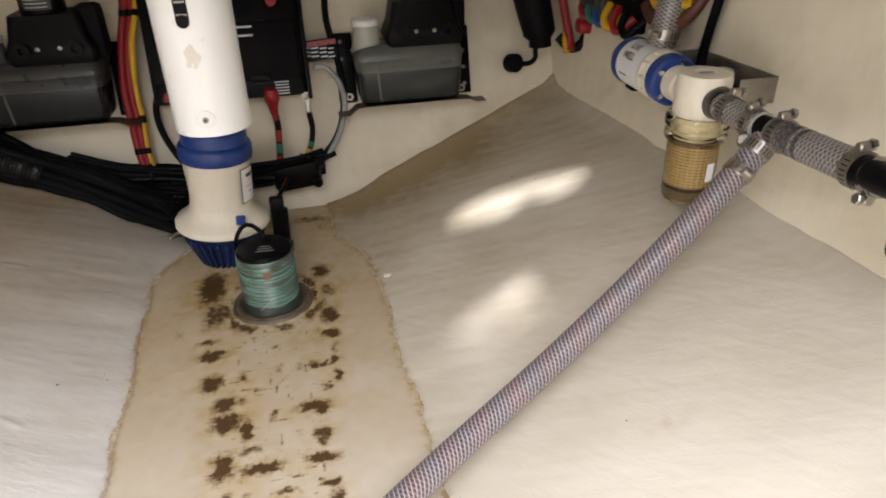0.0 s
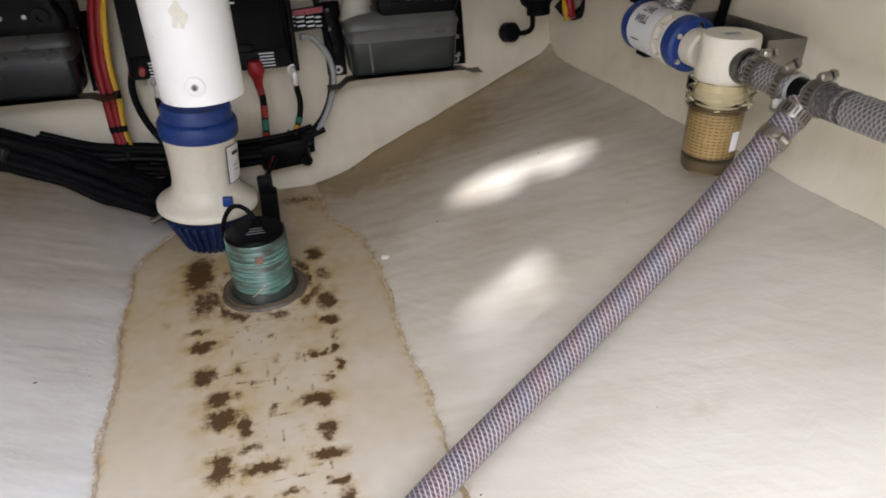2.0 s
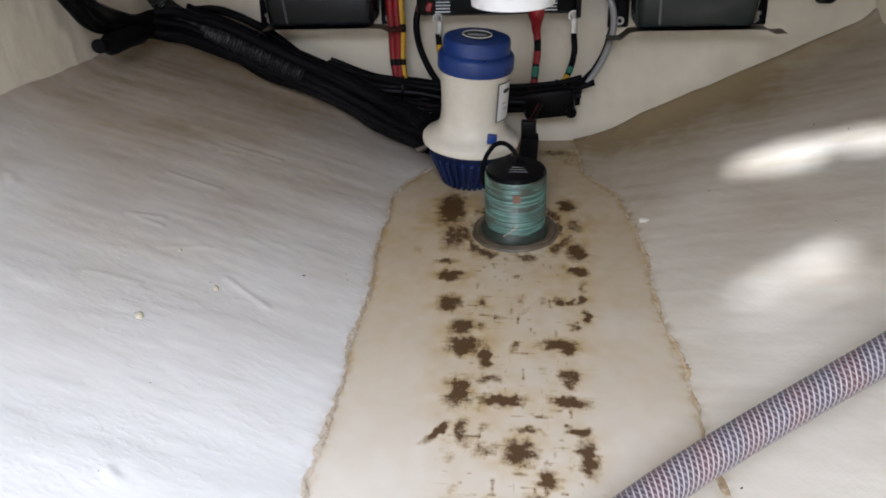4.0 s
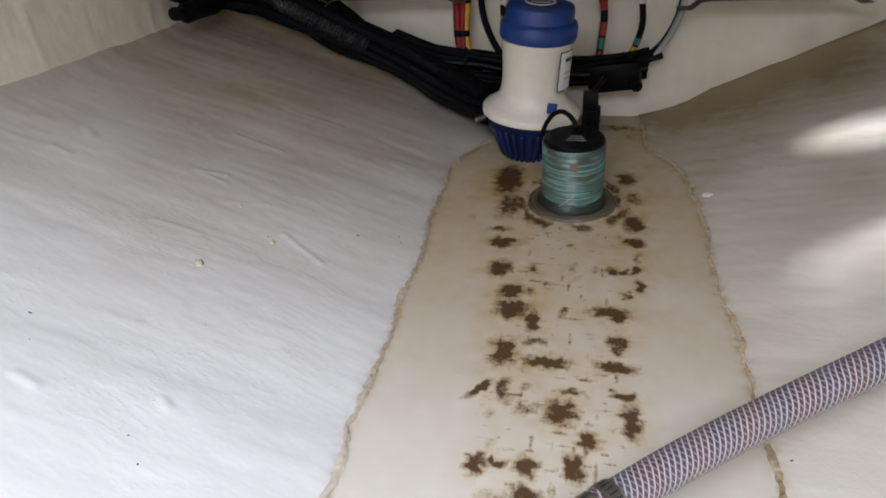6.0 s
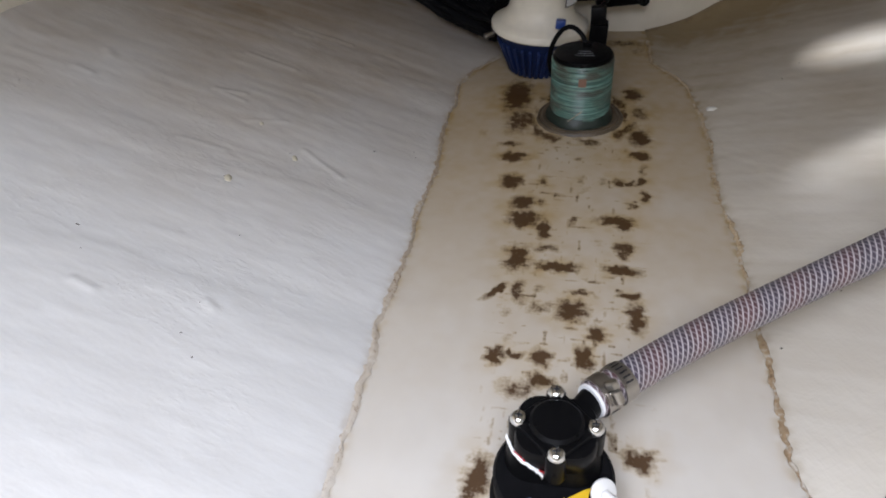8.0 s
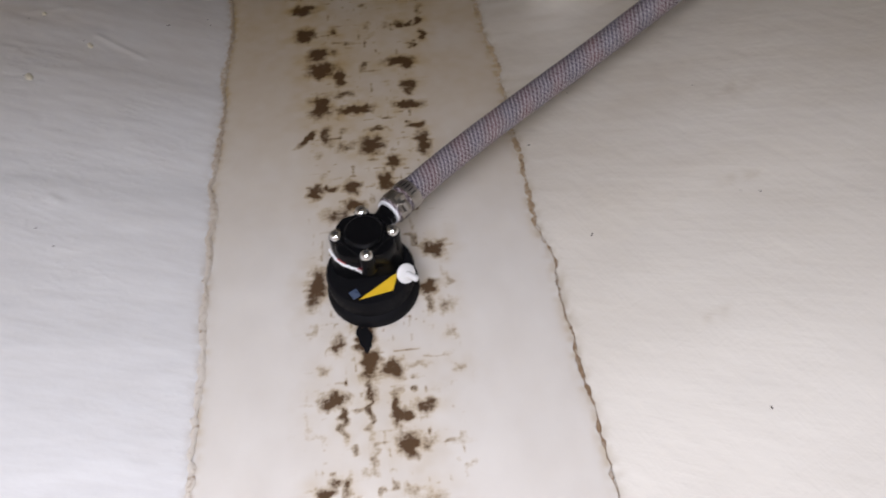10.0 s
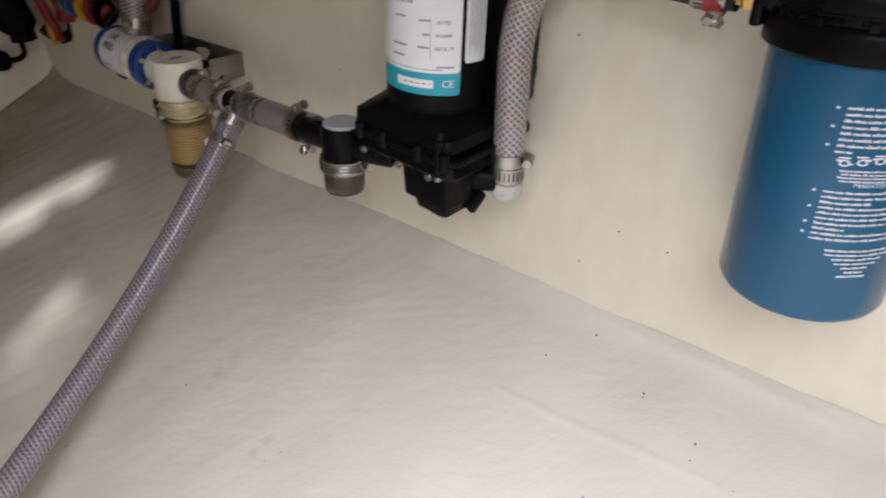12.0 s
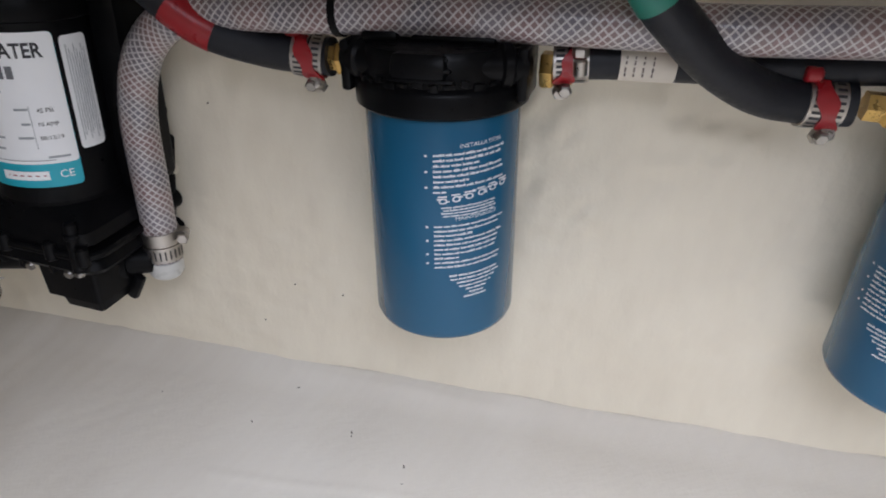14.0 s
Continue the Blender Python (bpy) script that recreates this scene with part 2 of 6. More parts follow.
def wound_tape(name):
    """Green wrapped tape with fine winding lines and faded bands."""
    m, nt, b = nodes_of(name)
    rings = grain(nt, 40, 3, (0.3, 0.3, 14))
    patches = grain(nt, 24, 4, (1, 1, 3))
    green = mix(nt, ramp(nt, rings, 0.35, 0.65), (0.014, 0.060, 0.050), (0.20, 0.36, 0.30))
    nt.links.new(mix(nt, ramp(nt, patches, 0.44, 0.62), green, (0.062, 0.068, 0.052)), b.inputs["Base Color"])
    b.inputs["Roughness"].default_value = 0.33
    bump(nt, b, rings, 0.6, 0.0012)
    return m


def clear_plastic(name, tint, rough):
    m, nt, b = nodes_of(name)
    b.inputs["Base Color"].default_value = (*tint, 1)
    b.inputs["Transmission Weight"].default_value = 1.0
    b.inputs["IOR"].default_value = 1.35
    b.inputs["Roughness"].default_value = rough
    bump(nt, b, grain(nt, 90, 3), 0.2, 0.0003)
    return m


TAPE = wound_tape("green_wound_tape")
BOWL = clear_plastic("yellowed_clear_plastic", (0.96, 0.915, 0.76), 0.04)
BOWL_SMOKE = clear_plastic("smoky_clear_plastic", (0.72, 0.68, 0.60), 0.14)


# ---- words ----
def word_mesh(text, size, bold=0.0):
    """Flat letters as lists of corners and faces, centred, in metres."""
    curve = bpy.data.curves.new("letters", "FONT")
    curve.body, curve.size, curve.align_x, curve.align_y, curve.resolution_u, curve.offset = text, size, "CENTER", "CENTER", 2, bold
    ob = new("letters", curve)
    bpy.context.view_layer.update()
    me = bpy.data.meshes.new_from_object(ob.evaluated_get(bpy.context.evaluated_depsgraph_get()))
    shape = [tuple(v.co) for v in me.vertices], [tuple(p.vertices) for p in me.polygons]
    bpy.data.objects.remove(ob)
    bpy.data.curves.remove(curve)
    bpy.data.meshes.remove(me)
    return shape


WORDS = {w: word_mesh(w, s, 0.0003 if s > 0.01 else 0.0) for w, s in (
    ("RAW WATER", 0.0115), ("CE", 0.0075), ("45 PSI", 0.0038), ("10 AMP", 0.0038), ("08/12/19", 0.0038),
    ("LIVE", 0.0118), ("WELL", 0.0118), ("INSTALLATION", 0.0034), ("MAINTENANCE", 0.0034))}


# ---- builders ----
def thing(name, at, label="", category="", group="", kind=""):
    ob = new(name)
    ob.location, ob.empty_display_size = at, 0.02
    return tagged(ob, label, category, group, kind)


def base_of(ob):
    while ob.parent:
        ob = ob.parent
    return Vector(ob.location)


def smooth(me, angle=40):
    me.polygons.foreach_set("use_smooth", [True] * len(me.polygons))
    me.set_sharp_from_angle(angle=radians(angle))


def part(name, bm, material, parent, label="", angle=40):
    """Links a bmesh built at its world place as one mesh under a thing or a part."""
    bmesh.ops.translate(bm, verts=bm.verts, vec=-base_of(parent))
    me = bpy.data.meshes.new(name)
    bm.to_mesh(me)
    bm.free()
    smooth(me, angle)
    me.materials.append(material)
    ob = new(name, me)
    ob.parent = parent
    return tagged(ob, label)


def single(name, bm, material, at, label, category, group="", kind="", angle=40):
    bmesh.ops.translate(bm, verts=bm.verts, vec=-Vector(at))
    me = bpy.data.meshes.new(name)
    bm.to_mesh(me)
    bm.free()
    smooth(me, angle)
    me.materials.append(material)
    ob = new(name, me)
    ob.location = at
    return tagged(ob, label, category, group, kind)


def frame_of(axis):
    axis = Vector(axis).normalized()
    side = axis.cross(Vector((0, 0, 1)) if abs(axis.z) < 0.9 else Vector((1, 0, 0))).normalized()
    return axis, side, axis.cross(side)


def lathe(profile, at, axis=(0, 0, 1), seg=32, bm=None, closed=False, wobble=None):
    """Turns (radius, height) pairs round an axis; closed makes a ring-shaped shell."""
    bm = bm or bmesh.new()
    w, u, v = frame_of(axis)
    at = Vector(at)
    rings = []
    for r, h in profile:
        if r < 1e-6:
            rings.append([bm.verts.new(at + w * h)])
            continue
        rings.append([bm.verts.new(at + w * h + (u * math.cos(a) + v * math.sin(a)) * r * (wobble(a) if wobble else 1))
                      for a in (2 * math.pi * k / seg for k in range(seg))])
    pairs = list(zip(rings, rings[1:] + rings[:1])) if closed else list(zip(rings, rings[1:]))
    for a, b in pairs:
        for k in range(seg):
            j = (k + 1) % seg
            if len(a) == 1 and len(b) == 1:
                break
            if len(a) == 1:
                bm.faces.new((a[0], b[j], b[k]))
            elif len(b) == 1:
                bm.faces.new((a[k], a[j], b[0]))
            else:
                bm.faces.new((a[k], a[j], b[j], b[k]))
    if not closed:
        for ring, flip in ((rings[0], True), (rings[-1], False)):
            if len(ring) > 1:
                bm.faces.new(ring[::-1] if flip else ring)
    bmesh.ops.recalc_face_normals(bm, faces=bm.faces)
    return bm


def rod(a, b, r, seg=16, bm=None, soft=0.15):
    a, b = Vector(a), Vector(b)
    n = (b - a).length
    e = min(r * soft * 2, n * 0.3)
    return lathe([(0, 0), (r - e, 0), (r, e), (r, n - e), (r - e, n), (0, n)], a, b - a, seg, bm)


def block(centre, size, soft=0.002, turn=None, bm=None, steps=2):
    """A box with rounded edges; turn: a rotation in degrees (x, y, z)."""
    own = bmesh.new()
    bmesh.ops.create_cube(own, size=1)
    bmesh.ops.scale(own, verts=own.verts, vec=size)
    if soft:
        bmesh.ops.bevel(own, geom=own.edges[:], offset=min(soft, min(size) * 0.45), segments=steps, affect="EDGES", profile=0.5)
    bmesh.ops.transform(own, matrix=pose(*centre, *(turn or (0, 0, 0))), verts=own.verts)
    if bm is None:
        return own
    scrap = bpy.data.meshes.new("scrap")
    own.to_mesh(scrap)
    own.free()
    bm.from_mesh(scrap)
    bpy.data.meshes.remove(scrap)
    return bm


def loft(levels, corner=6):
    """Rounded-rectangle sections stacked: (centre, half x, half y, corner radius)."""
    bm = bmesh.new()
    rings = []
    for c, hx, hy, r in levels:
        ring = []
        for q, (sx, sy) in enumerate(((1, 1), (-1, 1), (-1, -1), (1, -1))):
            for k in range(corner):
                a = math.pi / 2 * (q + k / (corner - 1))
                ring.append(bm.verts.new((c[0] + sx * (hx - r) + math.cos(a) * r, c[1] + sy * (hy - r) + math.sin(a) * r, c[2])))
        rings.append(ring)
    for a, b in zip(rings, rings[1:]):
        for k in range(len(a)):
            j = (k + 1) % len(a)
            bm.faces.new((a[k], a[j], b[j], b[k]))
    bm.faces.new(rings[0][::-1])
    bm.faces.new(rings[-1])
    return bm


def spline(points, step=0.006):
    """A smooth line through the points, in even steps."""
    p = [Vector(q) for q in points]
    p = [p[0] * 2 - p[1]] + p + [p[-1] * 2 - p[-2]]
    fine = []
    for a, b, c, d in zip(p, p[1:], p[2:], p[3:]):
        n = max(2, int((c - b).length / step))
        for k in range(n):
            t = k / n
            fine.append(0.5 * (2 * b + (c - a) * t + (2 * a - 5 * b + 4 * c - d) * t * t + (3 * b - a - 3 * c + d) * t ** 3))
    return fine + [p[-2]]


def arc(a, b, c, d, n=40):
    """A cubic curve with two inner handles."""
    a, b, c, d = (Vector(q) for q in (a, b, c, d))
    return [(1 - t) ** 3 * a + 3 * (1 - t) ** 2 * t * b + 3 * (1 - t) * t * t * c + t ** 3 * d for t in (k / n for k in range(n + 1))]


def tube(line, radius, seg=14, bm=None, ribs=0.0, pitch=0.004):
    """A round tube along a line with uv in turns and metres; ribs makes it corrugated."""
    bm = bm or bmesh.new()
    uv = bm.loops.layers.uv.verify()
    side = None
    rings, lengths, done = [], [], 0.0
    for k, c in enumerate(line):
        t = (line[min(k + 1, len(line) - 1)] - line[max(k - 1, 0)]).normalized()
        if side is None:
            side = frame_of(t)[1]
        side = (side - t * side.dot(t)).normalized()
        up = t.cross(side)
        if k:
            done += (c - line[k - 1]).length
        r = (radius(done) if callable(radius) else radius) * (1 + ribs * (0.5 + 0.5 * math.cos(2 * math.pi * done / pitch)))
        rings.append([bm.verts.new(c + (side * math.cos(a) + up * math.sin(a)) * r) for a in (2 * math.pi * q / seg for q in range(seg))])
        lengths.append(done)
    for n, (a, b) in enumerate(zip(rings, rings[1:])):
        for k in range(seg):
            j = (k + 1) % seg
            f = bm.faces.new((a[k], a[j], b[j], b[k]))
            for loop, (x, y) in zip(f.loops, ((k, n), (k + 1, n), (k + 1, n + 1), (k, n + 1))):
                loop[uv].uv = (x / seg, lengths[y])
    bm.faces.new(rings[0][::-1])
    bm.faces.new(rings[-1])
    bmesh.ops.recalc_face_normals(bm, faces=bm.faces)
    return bm


def mapped(shape, place, bm=None):
    """Letters or bars laid on a surface: place turns flat x, y into a point."""
    bm = bm or bmesh.new()
    corners = [bm.verts.new(place(x, y)) for x, y, _ in shape[0]]
    for f in shape[1]:
        try:
            bm.faces.new([corners[k] for k in f])
        except ValueError:
            pass
    return bm


def sheet(w, h, n=8):
    """A flat rectangle in strips, to be laid on a round surface."""
    verts = [(w * (k / n - 0.5), h * (j - 0.5), 0) for j in (0, 1) for k in range(n + 1)]
    return verts, [(k, k + 1, n + 2 + k, n + 1 + k) for k in range(n)]


def on_round(centre, r, facing, z):
    """Places flat x, y on an upright round wall; facing: degrees of the outward direction."""
    def place(x, y):
        a = radians(facing) + x / r
        return Vector((centre[0] + r * math.cos(a), centre[1] + r * math.sin(a), z + y))
    return place


def ring_clamp(at, axis, r, parent, name="hose_clamp", screw_turn=0.0, band=CLAMP_STEEL, width=0.010, slots_round=9, slot=0.0006):
    """A worm-drive clamp: slotted band, screw housing and screw."""
    w, u, v = frame_of(axis)
    at = Vector(at)
    clamp = part(name, lathe([(r, -width / 2), (r + 0.0012, -width / 2), (r + 0.0012, width / 2), (r, width / 2)], at, axis, 28, closed=True), band, parent, "stainless worm-drive clamp band")
    d = u * math.cos(screw_turn) + v * math.sin(screw_turn)
    s = d.cross(w)
    c = at + d * (r + 0.0042)
    part("screw_housing", rod(c - s * 0.0050, c + s * 0.0045, 0.0038, 12), band, clamp)
    saddle = at + d * (r + 0.0016)
    corners = [saddle + s * i * 0.0044 + w * j * width * 0.40 + d * h for h in (-0.0006, 0.0024) for i, j in ((-1, -1), (1, -1), (1, 1), (-1, 1))]
    box = bmesh.new()
    corners = [box.verts.new(p) for p in corners]
    for f in ((0, 3, 2, 1), (4, 5, 6, 7), (0, 1, 5, 4), (1, 2, 6, 5), (2, 3, 7, 6), (3, 0, 4, 7)):
        box.faces.new([corners[k] for k in f])
    bmesh.ops.recalc_face_normals(box, faces=box.faces)
    part("saddle", box, band, clamp)
    part("screw_head", lathe([(0, 0), (0.0042, 0), (0.0046, 0.001), (0.0046, 0.004), (0.0036, 0.005), (0, 0.005)], c + s * 0.006, s, 6), band, clamp)
    for k in range(slots_round):
        a = screw_turn + 0.9 + k * 0.26
        p = at + (u * math.cos(a) + v * math.sin(a)) * (r + 0.0014)
        q = (u * -math.sin(a) + v * math.cos(a)) * slot
        bm = bmesh.new()
        bm.faces.new([bm.verts.new(p + q * i + w * j * width * 0.3) for i, j in ((-1, -1), (1, -1), (1, 1), (-1, 1))])
        part("slot", bm, INK, clamp)
    return clamp


# ---- the compartment ----
def lattice(x, y, cell, seed):
    """Smooth random field between -1 and 1 over arrays of x and y."""
    rng = np.random.default_rng(seed)
    table = rng.uniform(-1, 1, (256, 256))
    gx, gy = x / cell + 512, y / cell + 512
    ix, iy = np.floor(gx).astype(int), np.floor(gy).astype(int)
    fx, fy = gx - ix, gy - iy
    fx, fy = fx * fx * (3 - 2 * fx), fy * fy * (3 - 2 * fy)
    pick = lambda a, b: table[a % 256, b % 256]
    return (pick(ix, iy) * (1 - fx) + pick(ix + 1, iy) * fx) * (1 - fy) + (pick(ix, iy + 1) * (1 - fx) + pick(ix + 1, iy + 1) * fx) * fy


def left_seam(y):
    return np.interp(y, [-1.1, -0.26, -0.10, 0.02, 0.27, 0.40, 0.50, 0.54, 0.60, 0.75], [-0.130, -0.133, -0.134, -0.140, -0.142, -0.149, -0.150, -0.138, -0.105, -0.10]) + 0.003 * lattice(y, y * 0, 0.04, 5)


def right_seam(y):
    return np.interp(y, [-1.1, -0.24, -0.16, 0.0, 0.15, 0.26, 0.41, 0.508, 0.545, 0.58, 0.75], [0.186, 0.181, 0.180, 0.170, 0.167, 0.163, 0.161, 0.150, 0.132, 0.110, 0.105]) + 0.003 * lattice(y, y * 0, 0.05, 6)


def right_wall_x(y):
    return 0.572 - 0.065 * y


def left_wall_x(y):
    return -0.62 + 0.083 * y


def transom_y(z):
    return 0.70 + 0.27 * z


def surface(name, xs, ys, heights, material, label, stain=None, category="hull", film_shade=None):
    """A sheet over a grid of plan points, with its dirt attribute and one for film and painted shade."""
    rows, cols = xs.shape
    verts = np.stack([xs, ys, heights], -1).reshape(-1, 3)
    k = np.arange(rows * cols).reshape(rows, cols)
    faces = np.stack([k[:-1, :-1], k[:-1, 1:], k[1:, 1:], k[1:, :-1]], -1).reshape(-1, 4)
    me = bpy.data.meshes.new(name)
    me.from_pydata(verts.tolist(), [], faces.tolist())
    me.polygons.foreach_set("use_smooth", [True] * len(me.polygons))
    for key, values in (("stain", stain), ("film_shade", film_shade)):
        layer = me.attributes.new(key, "FLOAT", "POINT")
        layer.data.foreach_set("value", (np.zeros(rows * cols) if values is None else values.reshape(-1)).astype(np.float32))
    me.materials.append(material)
    return tagged(new(name, me), label, category, kind="structure")


def smear(field, xs, ys, x, y, w, h, strength=1.0, turn=0.0):
    """Adds one ragged soft-edged blot of width w and length h."""
    near = (np.abs(xs - x) < 0.05) & (np.abs(ys - y) < 0.07)
    px = xs[near] + 0.0028 * lattice(xs[near], ys[near], 0.007, 21) + 0.0022 * lattice(xs[near] * 0.15, ys[near], 0.0032, 23) - x
    py = ys[near] + 0.0026 * lattice(xs[near], ys[near], 0.006, 22) + 0.0020 * lattice(xs[near], ys[near] * 0.15, 0.0034, 24) - y
    c, s = math.cos(turn), math.sin(turn)
    px, py = px * c + py * s, py * c - px * s
    d = (np.abs(px / (w / 2)) ** 2.6 + np.abs(py / (h / 2)) ** 2.6) ** (1 / 2.6)
    field[near] = np.maximum(field[near], np.clip((1.75 - d) / 1.2, 0, 1) * min(1.0, strength * 1.12))


# keel strip with its brown blots and the faint print of the cloth
kx, ky = np.meshgrid(np.linspace(-0.165, 0.20, 360), np.concatenate([np.linspace(-1.05, -0.36, 60), np.linspace(-0.355, 0.60, 960), np.linspace(0.605, 0.735, 60)]))
blots, halo = np.zeros_like(kx), np.zeros_like(kx)
for x, y, w, h, s in ((-0.066, 0.473, 0.032, 0.075, 1), (-0.058, 0.404, 0.027, 0.056, 0.7), (0.082, 0.482, 0.019, 0.028, 0.9), (0.088, 0.431, 0.017, 0.034, 0.6), (0.087, 0.371, 0.021, 0.032, 1), (-0.061, 0.346, 0.022, 0.01, 0.7), (-0.055, 0.319, 0.026, 0.019, 1), (0.086, 0.33, 0.019, 0.016, 1), (-0.054, 0.268, 0.019, 0.025, 1), (-0.041, 0.265, 0.009, 0.01, 0.6), (-0.018, 0.269, 0.01, 0.014, 0.7), (0.063, 0.274, 0.011, 0.014, 0.8), (0.074, 0.273, 0.01, 0.01, 0.8), (0.086, 0.277, 0.009, 0.012, 0.8)):
    smear(blots, kx, ky, x, y, w, h, s)
    smear(halo, kx, ky, x, y, w * 1.5 + 0.012, h * 1.5 + 0.012, s * 0.55)
for x, y, w, h, s in ((0.088, 0.249, 0.009, 0.019, 0.8), (0.075, 0.234, 0.011, 0.011, 0.7), (0.089, 0.301, 0.006, 0.021, 0.5), (0.025, 0.276, 0.006, 0.016, 0.4), (0.047, 0.275, 0.008, 0.014, 0.4), (0.026, 0.257, 0.008, 0.01, 0.3), (-0.036, 0.229, 0.02, 0.021, 1), (-0.018, 0.232, 0.011, 0.013, 0.55), (-0.033, 0.201, 0.028, 0.023, 1), (-0.012, 0.185, 0.011, 0.028, 0.9), (0.057, 0.206, 0.033, 0.012, 0.8), (0.067, 0.199, 0.013, 0.018, 1), (-0.033, 0.138, 0.022, 0.03, 0.8), (-0.007, 0.154, 0.022, 0.011, 0.6)):
    smear(blots, kx, ky, x, y, w, h, s)
    smear(halo, kx, ky, x, y, w * 1.5 + 0.012, h * 1.5 + 0.012, s * 0.55)
for x, y, w, h, s in ((0.004, 0.13, 0.036, 0.011, 1), (0.066, 0.163, 0.016, 0.012, 0.8), (0.066, 0.151, 0.01, 0.015, 0.7), (0.061, 0.13, 0.028, 0.01, 0.9), (-0.027, 0.092, 0.01, 0.026, 0.7), (-0.007, 0.097, 0.01, 0.008, 0.5), (0.026, 0.096, 0.022, 0.006, 0.6), (-0.007, 0.073, 0.018, 0.013, 0.5), (-0.036, 0.066, 0.009, 0.011, 0.3), (0.02, 0.074, 0.022, 0.022, 1), (0.071, 0.097, 0.016, 0.009, 0.9), (0.074, 0.07, 0.013, 0.03, 0.8), (0.042, 0.049, 0.014, 0.014, 0.9)):
    smear(blots, kx, ky, x, y, w, h, s)
    smear(halo, kx, ky, x, y, w * 1.5 + 0.012, h * 1.5 + 0.012, s * 0.55)
for x, y, w, h, s in ((0.033, 0.021, 0.012, 0.02, 0.9), (-0.039, 0.015, 0.012, 0.018, 0.85), (-0.025, 0.017, 0.016, 0.007, 0.8), (-0.002, 0.016, 0.015, 0.017, 0.9), (-0.002, -0.007, 0.019, 0.014, 0.8), (-0.029, 0.036, 0.008, 0.014, 0.3), (-0.018, -0.156, 0.011, 0.017, 0.6), (0.005, -0.152, 0.013, 0.024, 1), (0.008, -0.178, 0.014, 0.023, 0.9), (0.027, -0.184, 0.016, 0.014, 0.85), (0.047, -0.182, 0.018, 0.006, 0.4), (-0.022, -0.206, 0.021, 0.013, 0.85), (-0.015, -0.221, 0.006, 0.028, 0.7), (0.007, -0.208, 0.005, 0.054, 0.7)):
    smear(blots, kx, ky, x, y, w, h, s)
    smear(halo, kx, ky, x, y, w * 1.5 + 0.012, h * 1.5 + 0.012, s * 0.55)
for x, y, w, h, s in ((0.008, -0.205, 0.011, 0.012, 0.6), (0.029, -0.22, 0.007, 0.033, 0.8), (0.035, -0.224, 0.011, 0.011, 0.8), (0.051, -0.217, 0.016, 0.01, 0.75), (0.035, -0.248, 0.015, 0.016, 0.95), (0.051, -0.248, 0.009, 0.011, 0.5), (-0.029, -0.179, 0.009, 0.008, 0.4), (0.079, -0.13, 0.012, 0.014, 0.4), (0.077, -0.155, 0.01, 0.011, 0.4), (0.081, -0.189, 0.007, 0.007, 0.5), (-0.027, -0.279, 0.015, 0.008, 0.8), (-0.021, -0.273, 0.009, 0.007, 0.6), (-0.013, -0.276, 0.005, 0.015, 0.6), (0.008, -0.257, 0.004, 0.013, 0.4)):
    smear(blots, kx, ky, x, y, w, h, s)
    smear(halo, kx, ky, x, y, w * 1.5 + 0.012, h * 1.5 + 0.012, s * 0.55)
for x, y, w, h, s in ((0.004, -0.267, 0.011, 0.006, 0.3), (0.035, -0.283, 0.012, 0.007, 0.5), (0.073, -0.067, 0.018, 0.016, 0.8), (0.062, -0.108, 0.016, 0.012, 0.8), (-0.037, -0.098, 0.015, 0.037, 0.8), (0.081, -0.104, 0.008, 0.012, 0.4), (-0.016, -0.017, 0.027, 0.014, 0.6), (0.0035, -0.154, 0.011, 0.02, 1), (0.05, -0.3, 0.02, 0.02, 0.7), (0, -0.32, 0.03, 0.015, 0.7), (0.064, -0.125, 0.008, 0.02, 0.6), (-0.012, 0.405, 0.02, 0.012, 0.7), (0.045, 0.404, 0.03, 0.014, 0.8), (0.068, 0.425, 0.012, 0.03, 0.7)):
    smear(blots, kx, ky, x, y, w, h, s)
    smear(halo, kx, ky, x, y, w * 1.5 + 0.012, h * 1.5 + 0.012, s * 0.55)
for x, y, w, h, s in ((0.02, 0.392, 0.05, 0.01, 0.7), (0.075, 0.650, 0.05, 0.018, 0.6), (0.03, 0.640, 0.03, 0.012, 0.4), (0.095, 0.625, 0.02, 0.03, 0.35), (-0.100, 0.372, 0.010, 0.014, 0.3), (-0.128, 0.305, 0.008, 0.008, 0.2)):
    smear(blots, kx, ky, x, y, w, h, s)
    smear(halo, kx, ky, x, y, w * 1.5 + 0.012, h * 1.5 + 0.012, s * 0.55)
blots = np.maximum(blots, np.exp(-((np.hypot(kx - 0.0155, ky - 0.418) - 0.062) / 0.012) ** 2) * np.clip(0.25 + 1.1 * lattice(kx, ky, 0.016, 53) + 0.5 * lattice(kx, ky, 0.006, 54), 0, 0.8))
smear(blots, kx, ky, -0.047, 0.091, 0.024, 0.007, 1.0, 0.75)
inside = np.clip((0.080 - np.abs(kx - 0.018)) / 0.04, 0, 1) * np.clip((0.52 - ky) / 0.03, 0, 1)
across = np.clip(lattice(kx, ky * 5, 0.020, 31) * 2.2 - 0.75, 0, 1) * np.clip(lattice(kx, ky, 0.006, 32) * 2.5 + 0.2, 0, 1)
lengthways = np.clip(lattice(kx * 5, ky, 0.020, 33) * 2.2 - 0.8, 0, 1) * np.clip(lattice(kx, ky, 0.006, 34) * 2.5 + 0.2, 0, 1)
crumbs = np.clip(lattice(kx, ky, 0.0035, 35) * 2.4 - 1.5, 0, 1) * np.clip(lattice(kx, ky, 0.03, 36) * 2 + 0.4, 0, 1)
blots = np.maximum(blots, np.clip(0.58 * across + 0.58 * lengthways + 0.50 * crumbs, 0, 0.66) * inside)
